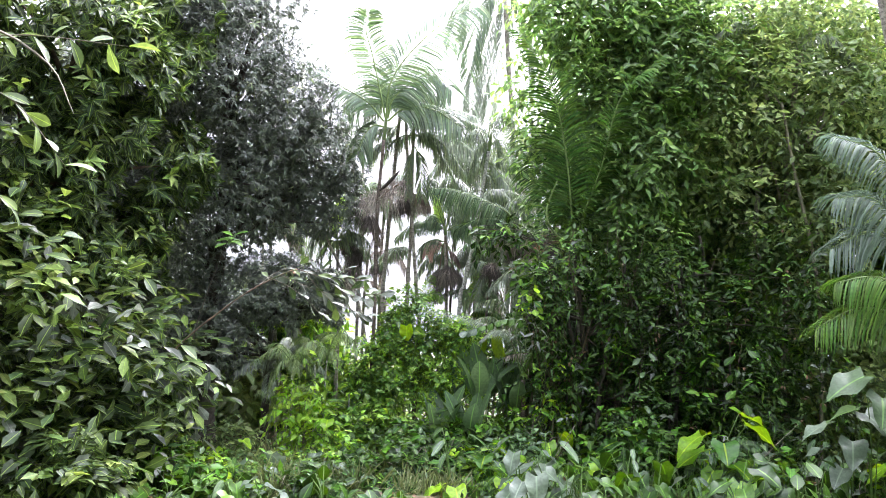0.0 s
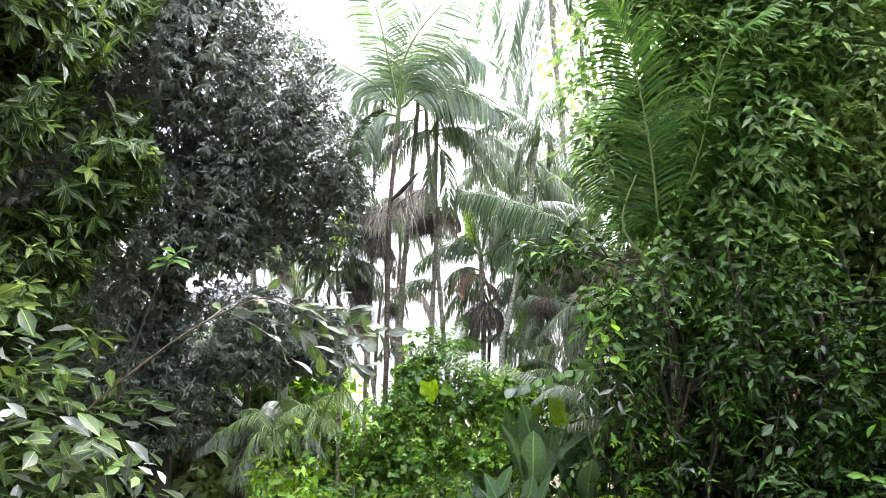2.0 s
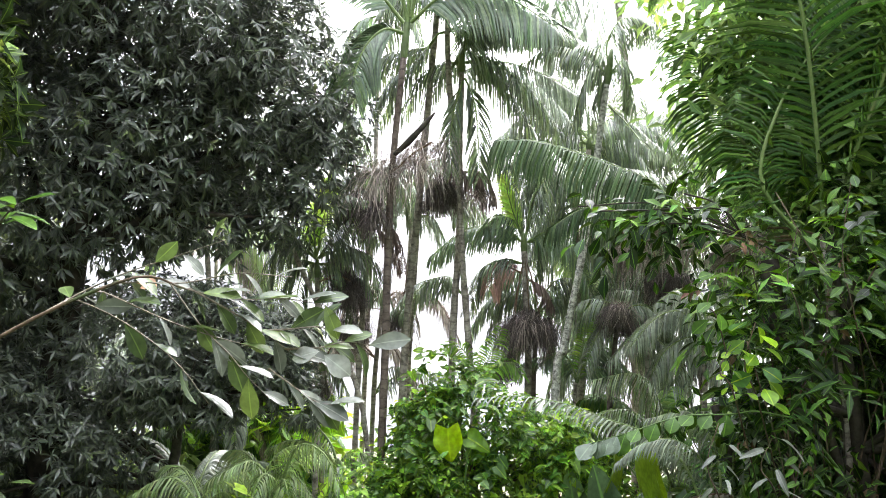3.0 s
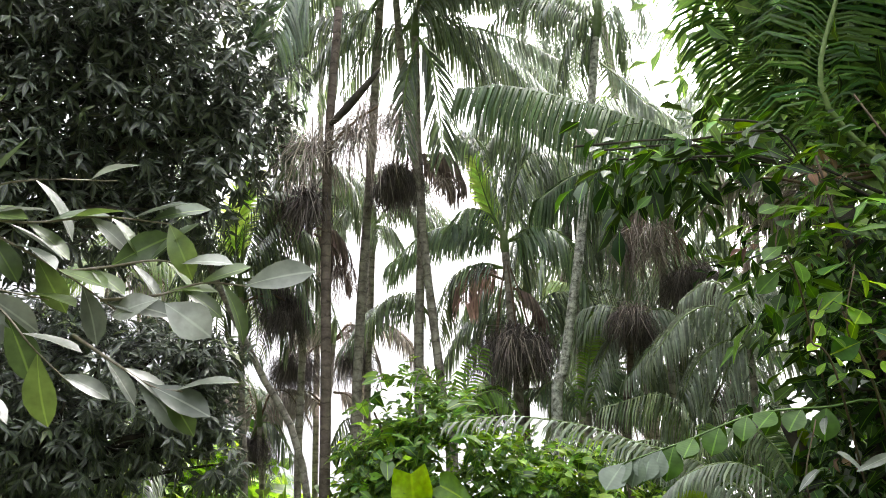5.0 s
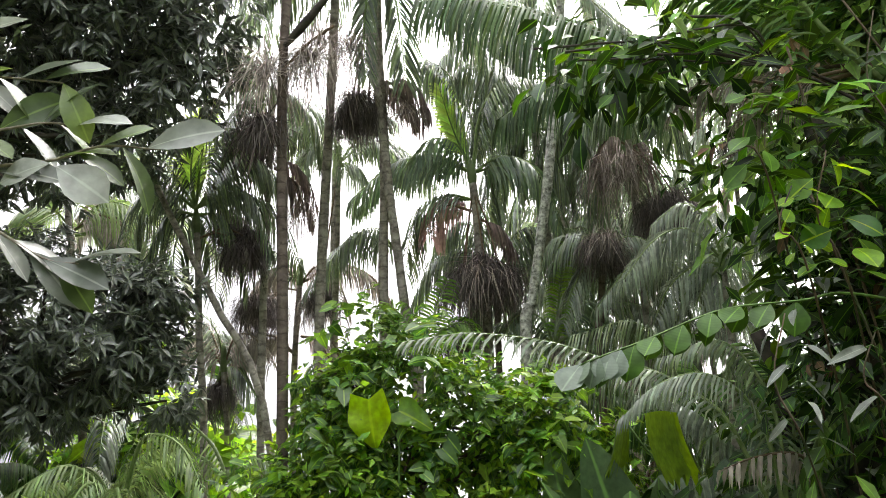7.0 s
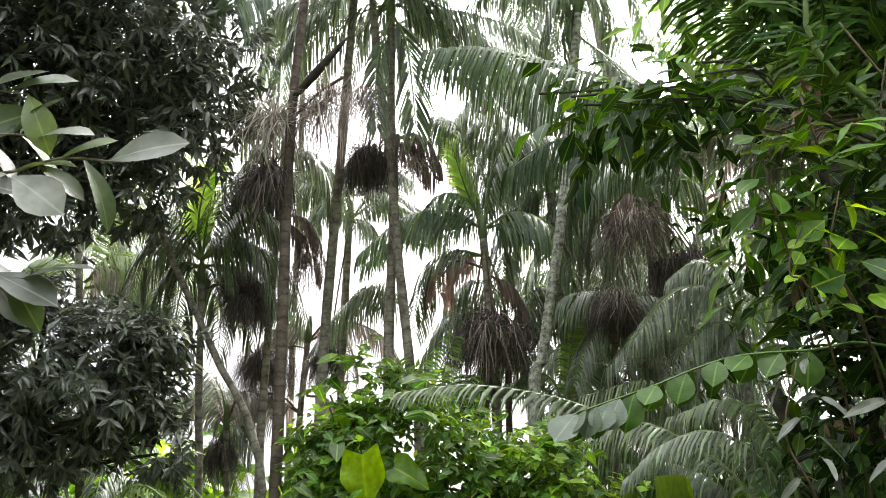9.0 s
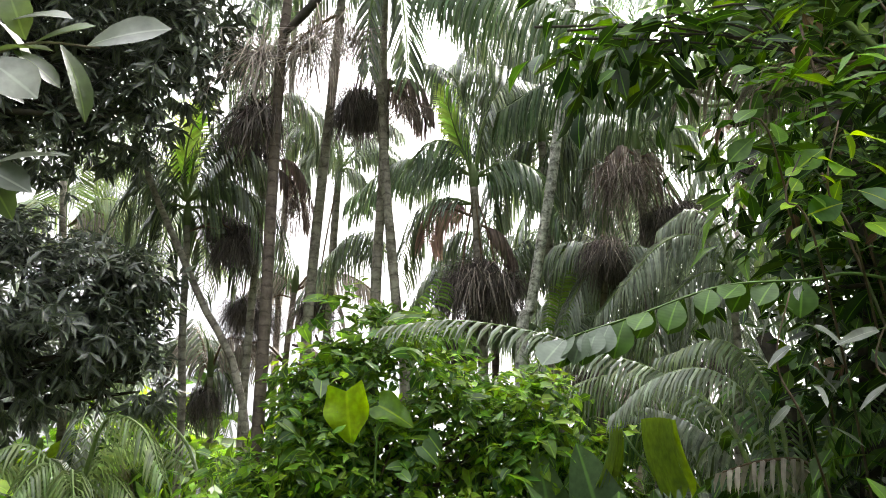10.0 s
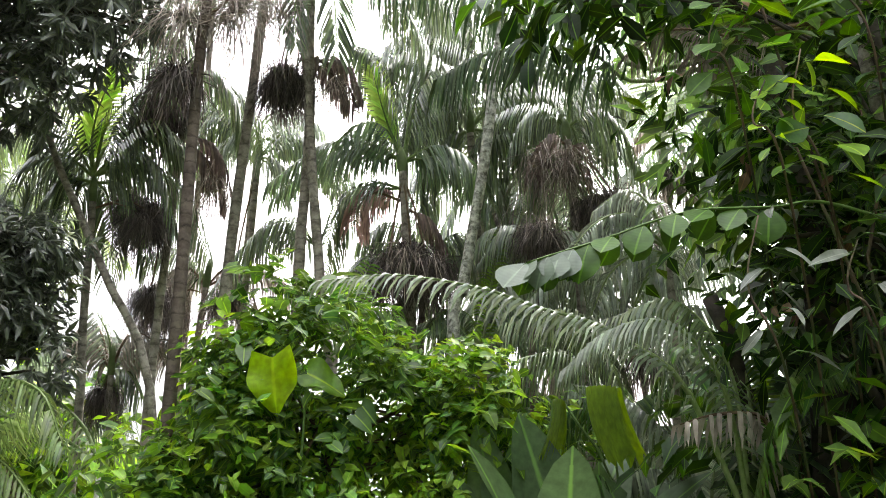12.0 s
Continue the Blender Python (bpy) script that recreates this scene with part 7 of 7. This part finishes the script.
    lobes = [(x, y, g[2] + rz * 0.75, rx, rx * 0.7, rz), (x + 0.4 * rx, y - 0.2, g[2] + rz * 0.5, rx * 0.7, rx * 0.6, rz * 0.7)]
    s, r = tree("undergrowth_shrub", "low leafy shrub of the undergrowth", g, [(x, y, g[2] + rz * 0.5), (x + 0.1, y, g[2] + rz)], lobes, 120 + k, TWIG, 0.03, group="undergrowth shrubs")
    part("foliage", sprays(Build(), r, lobes, int((138 if y < 27 else 74) * rx * rx * (0.6 + rz)), 5, size * (1.08 if y < 27 else 1.8), OVATE_THIN + HEART_THIN, 0.3, 0.35, young), mat, s, "green leaves", "stuff")

# mixed plants of the slope, each with a few large leaves, some withered
for k in range(92):
    r = np.random.default_rng(300 + k)
    x, y = (r.uniform(0.2, 11.5), r.uniform(18.6, 23.6)) if k < 34 else (r.uniform(-8.5, -1.0), r.uniform(18.5, 24.5)) if k < 44 else (r.choice([-1, 1]) * r.uniform(1.2, 7.5), r.uniform(9.0, 18.0))
    if x < 1.6 and y < 20.5:
        x += 2.2
    kind = r.integers(0, 5)
    mat, shapes, label = ((LEAF_BIG, BIG_HEART, "plant with large bright green leaves on stalks"), (LEAF_BLUE, BIG_HEART, "plant with broad blue-green leaves on stalks"), (LEAF_BANANA, BIG_LONG, "plant with long dark green leaves on stalks"), (LEAF_RIGHT, BIG_OBOVATE, "leafy green plant of the slope"), (LEAF_RIGHT, BIG_LONG, "plant with narrow green leaves"))[kind]
    tall_by = r.uniform(0.7, 1.7) if k < 34 else r.uniform(0.4, 0.8) if k < 44 else r.uniform(0.3, 0.55)
    n = r.integers(4, 8)
    p = aroid(label, foot(x, y), [(tall_by * r.uniform(0.35, 1.05), r.uniform(0, 360), (0.55 if kind < 3 else 0.42) * r.uniform(0.6, 1.25)) for _ in range(n)], mat, 300 + k, r.uniform(0.2, 0.6), name="slope_plant", shapes=shapes, lean=r.uniform(0.1, 1.1), group="slope plants", age=r.uniform(0.0, 0.4))
    if k % 3 == 0:
        g = np.array(foot(x, y))
        for j in range(2):
            a = r.uniform(0, 6.3)
            at = g + [0.25 * np.cos(a), 0.25 * np.sin(a), tall_by * r.uniform(0.25, 0.6)]
            lf = part("withered_leaf", strew(Build(), [BIG_LONG[j]], at, (0.4 * np.cos(a), 0.4 * np.sin(a), -1.0), (np.sin(a), -0.8, 0.2), 0.4, 0.3 * r.random(), r, 0.8), LITTER, p, "brown withered hanging leaf")
            part("leaf_stalk", tube([g, (g + at) / 2 + [0.02, 0, 0.05], at], 0.007, 5), RACHIS_DRY, lf)
# taller broad-leaved plants crowd the foot of the thicket
for k in range(30):
    r = np.random.default_rng(500 + k)
    x, y = r.uniform(2.2, 9.0), r.uniform(17.8, 20.4)
    if k > 23:
        x, y = r.uniform(-5.5, -2.0), r.uniform(19.0, 20.6)
    mat, shapes, label = ((LEAF_BANANA, BIG_LONG, "plant with long dark green leaves on stalks"), (LEAF_RIGHT, BIG_HEART, "plant with broad green leaves darkened for shade on stalks"), (LEAF_BLUE, BIG_HEART, "plant with broad blue-green leaves on stalks"), (LEAF_RIGHT, BIG_OBOVATE, "leafy green plant of the slope"))[(0, 1, 3, 1, 2, 3)[k % 6]]
    tall_by = r.uniform(0.7, 1.5) if k <= 23 else r.uniform(0.4, 0.8)
    aroid(label, foot(x, y), [(tall_by * r.uniform(0.3, 1.05), r.uniform(0, 360), r.uniform(0.35, 0.62)) for _ in range(r.integers(6, 10))], mat, 500 + k, r.uniform(0.3, 0.6), name="slope_plant", shapes=shapes, lean=r.uniform(0.2, 1.1), group="slope plants", age=r.uniform(0.0, 0.25))
# dead sticks fallen among them
for k in range(16):
    r = np.random.default_rng(400 + k)
    x, y = r.uniform(1.5, 10.5), r.uniform(19.5, 23.4)
    g, a, ln = np.array(foot(x, y)), r.uniform(0, 6.3), r.uniform(0.9, 2.2)
    e = g + np.array([np.cos(a), 0.5 * np.sin(a), r.uniform(0.3, 1.3)]) * ln * 0.8
    st = thing("dead_branch", "dry grey stick fallen among the plants", "branch", tuple(g), "dead branches")
    line = curve([g, (g + e) / 2 + r.normal(scale=0.08, size=3), e], 9)
    part("stick", tube(line, np.linspace(0.018, 0.006, 9), 6), TWIG if k % 2 else BARK, st)
    part("twig", tube([line[5], line[5] + r.normal(scale=0.15, size=3) + [0, 0, 0.15], line[5] + r.normal(scale=0.15, size=3) + [0, 0, 0.4]], [0.008, 0.006, 0.003], 5), TWIG if k % 2 else BARK, st)

# grass and ground cover
b = Build()
n = 4200
cx, cy = rng.uniform(-6.6, 1.0, 70), rng.uniform(20.5, 25.0, 70)
k = rng.integers(0, 70, n)
x, y = cx[k] + rng.normal(0, 0.22, n), cy[k] + rng.normal(0, 0.22, n)
p = np.stack([x, y, ground_z(x, y)], 1)
strew(b, [blade("lance", 3, 0.1, c) for c in (0.2, 0.45, 0.7)], p, np.stack([rng.normal(size=n) * 0.45, rng.normal(size=n) * 0.45, np.ones(n)], 1), rng.normal(size=(n, 3)) + [0, -0.5, 0.4], 0.3 + 0.45 * rng.random(n), rng.random(n), rng, 0.25)
me = b.mesh("grass")
me.materials.append(GRASS)
tagged(new("grass", me), "yellow-green tufts of grass on the slope", "grass", kind="stuff")
b = Build()
n = 36000
x, y = rng.normal(0, 13, n), rng.uniform(-12, 46, n)
thin = 0.5 + 0.5 * np.sin(0.9 * x + 1.3 * np.sin(0.5 * y)) * np.sin(0.8 * y - 0.4 * x)
ok = (rng.random(n) < np.where((x > 0.5) & (y > 18) & (y < 25), 0.5, 1.0)) & (np.abs(x - 0.2) > np.interp(y, [0, 15, 19, 22], [0.8, 0.8, 0.7, 0.0])) & (rng.random(n) < 0.45 + 0.55 * thin)
x, y = x[ok], y[ok]
p = np.stack([x, y, ground_z(x, y)], 1)
strew(b, OVATE_THIN + HEART_THIN, p + [0, 0, 0.08], rng.normal(size=(len(x), 3)) * [1, 1, 0.5] + [0, 0, 0.5], np.array([0, -0.2, 1.0]) + 0.4 * rng.normal(size=(len(x), 3)), 0.12 + 0.22 * rng.random(len(x)), 0.25 * rng.random(len(x)) ** 2, rng)
me = b.mesh("ground_cover")
me.materials.append(LEAF_RIGHT)
tagged(new("ground_cover", me), "low green herbs covering the forest floor", "plants", kind="stuff")
b = Build()
n = 9000
x, y = rng.normal(0, 11, n), rng.uniform(-12, 44, n)
p = np.stack([x, y, ground_z(x, y) + 0.02], 1)
strew(b, OVATE_THIN, p, rng.normal(size=(n, 3)) * [1, 1, 0.15], np.array([0, 0, 1.0]) + 0.3 * rng.normal(size=(n, 3)), 0.12 + 0.15 * rng.random(n), rng.random(n), rng)
me = b.mesh("leaf_litter")
me.materials.append(LITTER)
tagged(new("leaf_litter", me), "brown dry leaves lying on the ground", "leaf litter", kind="stuff")
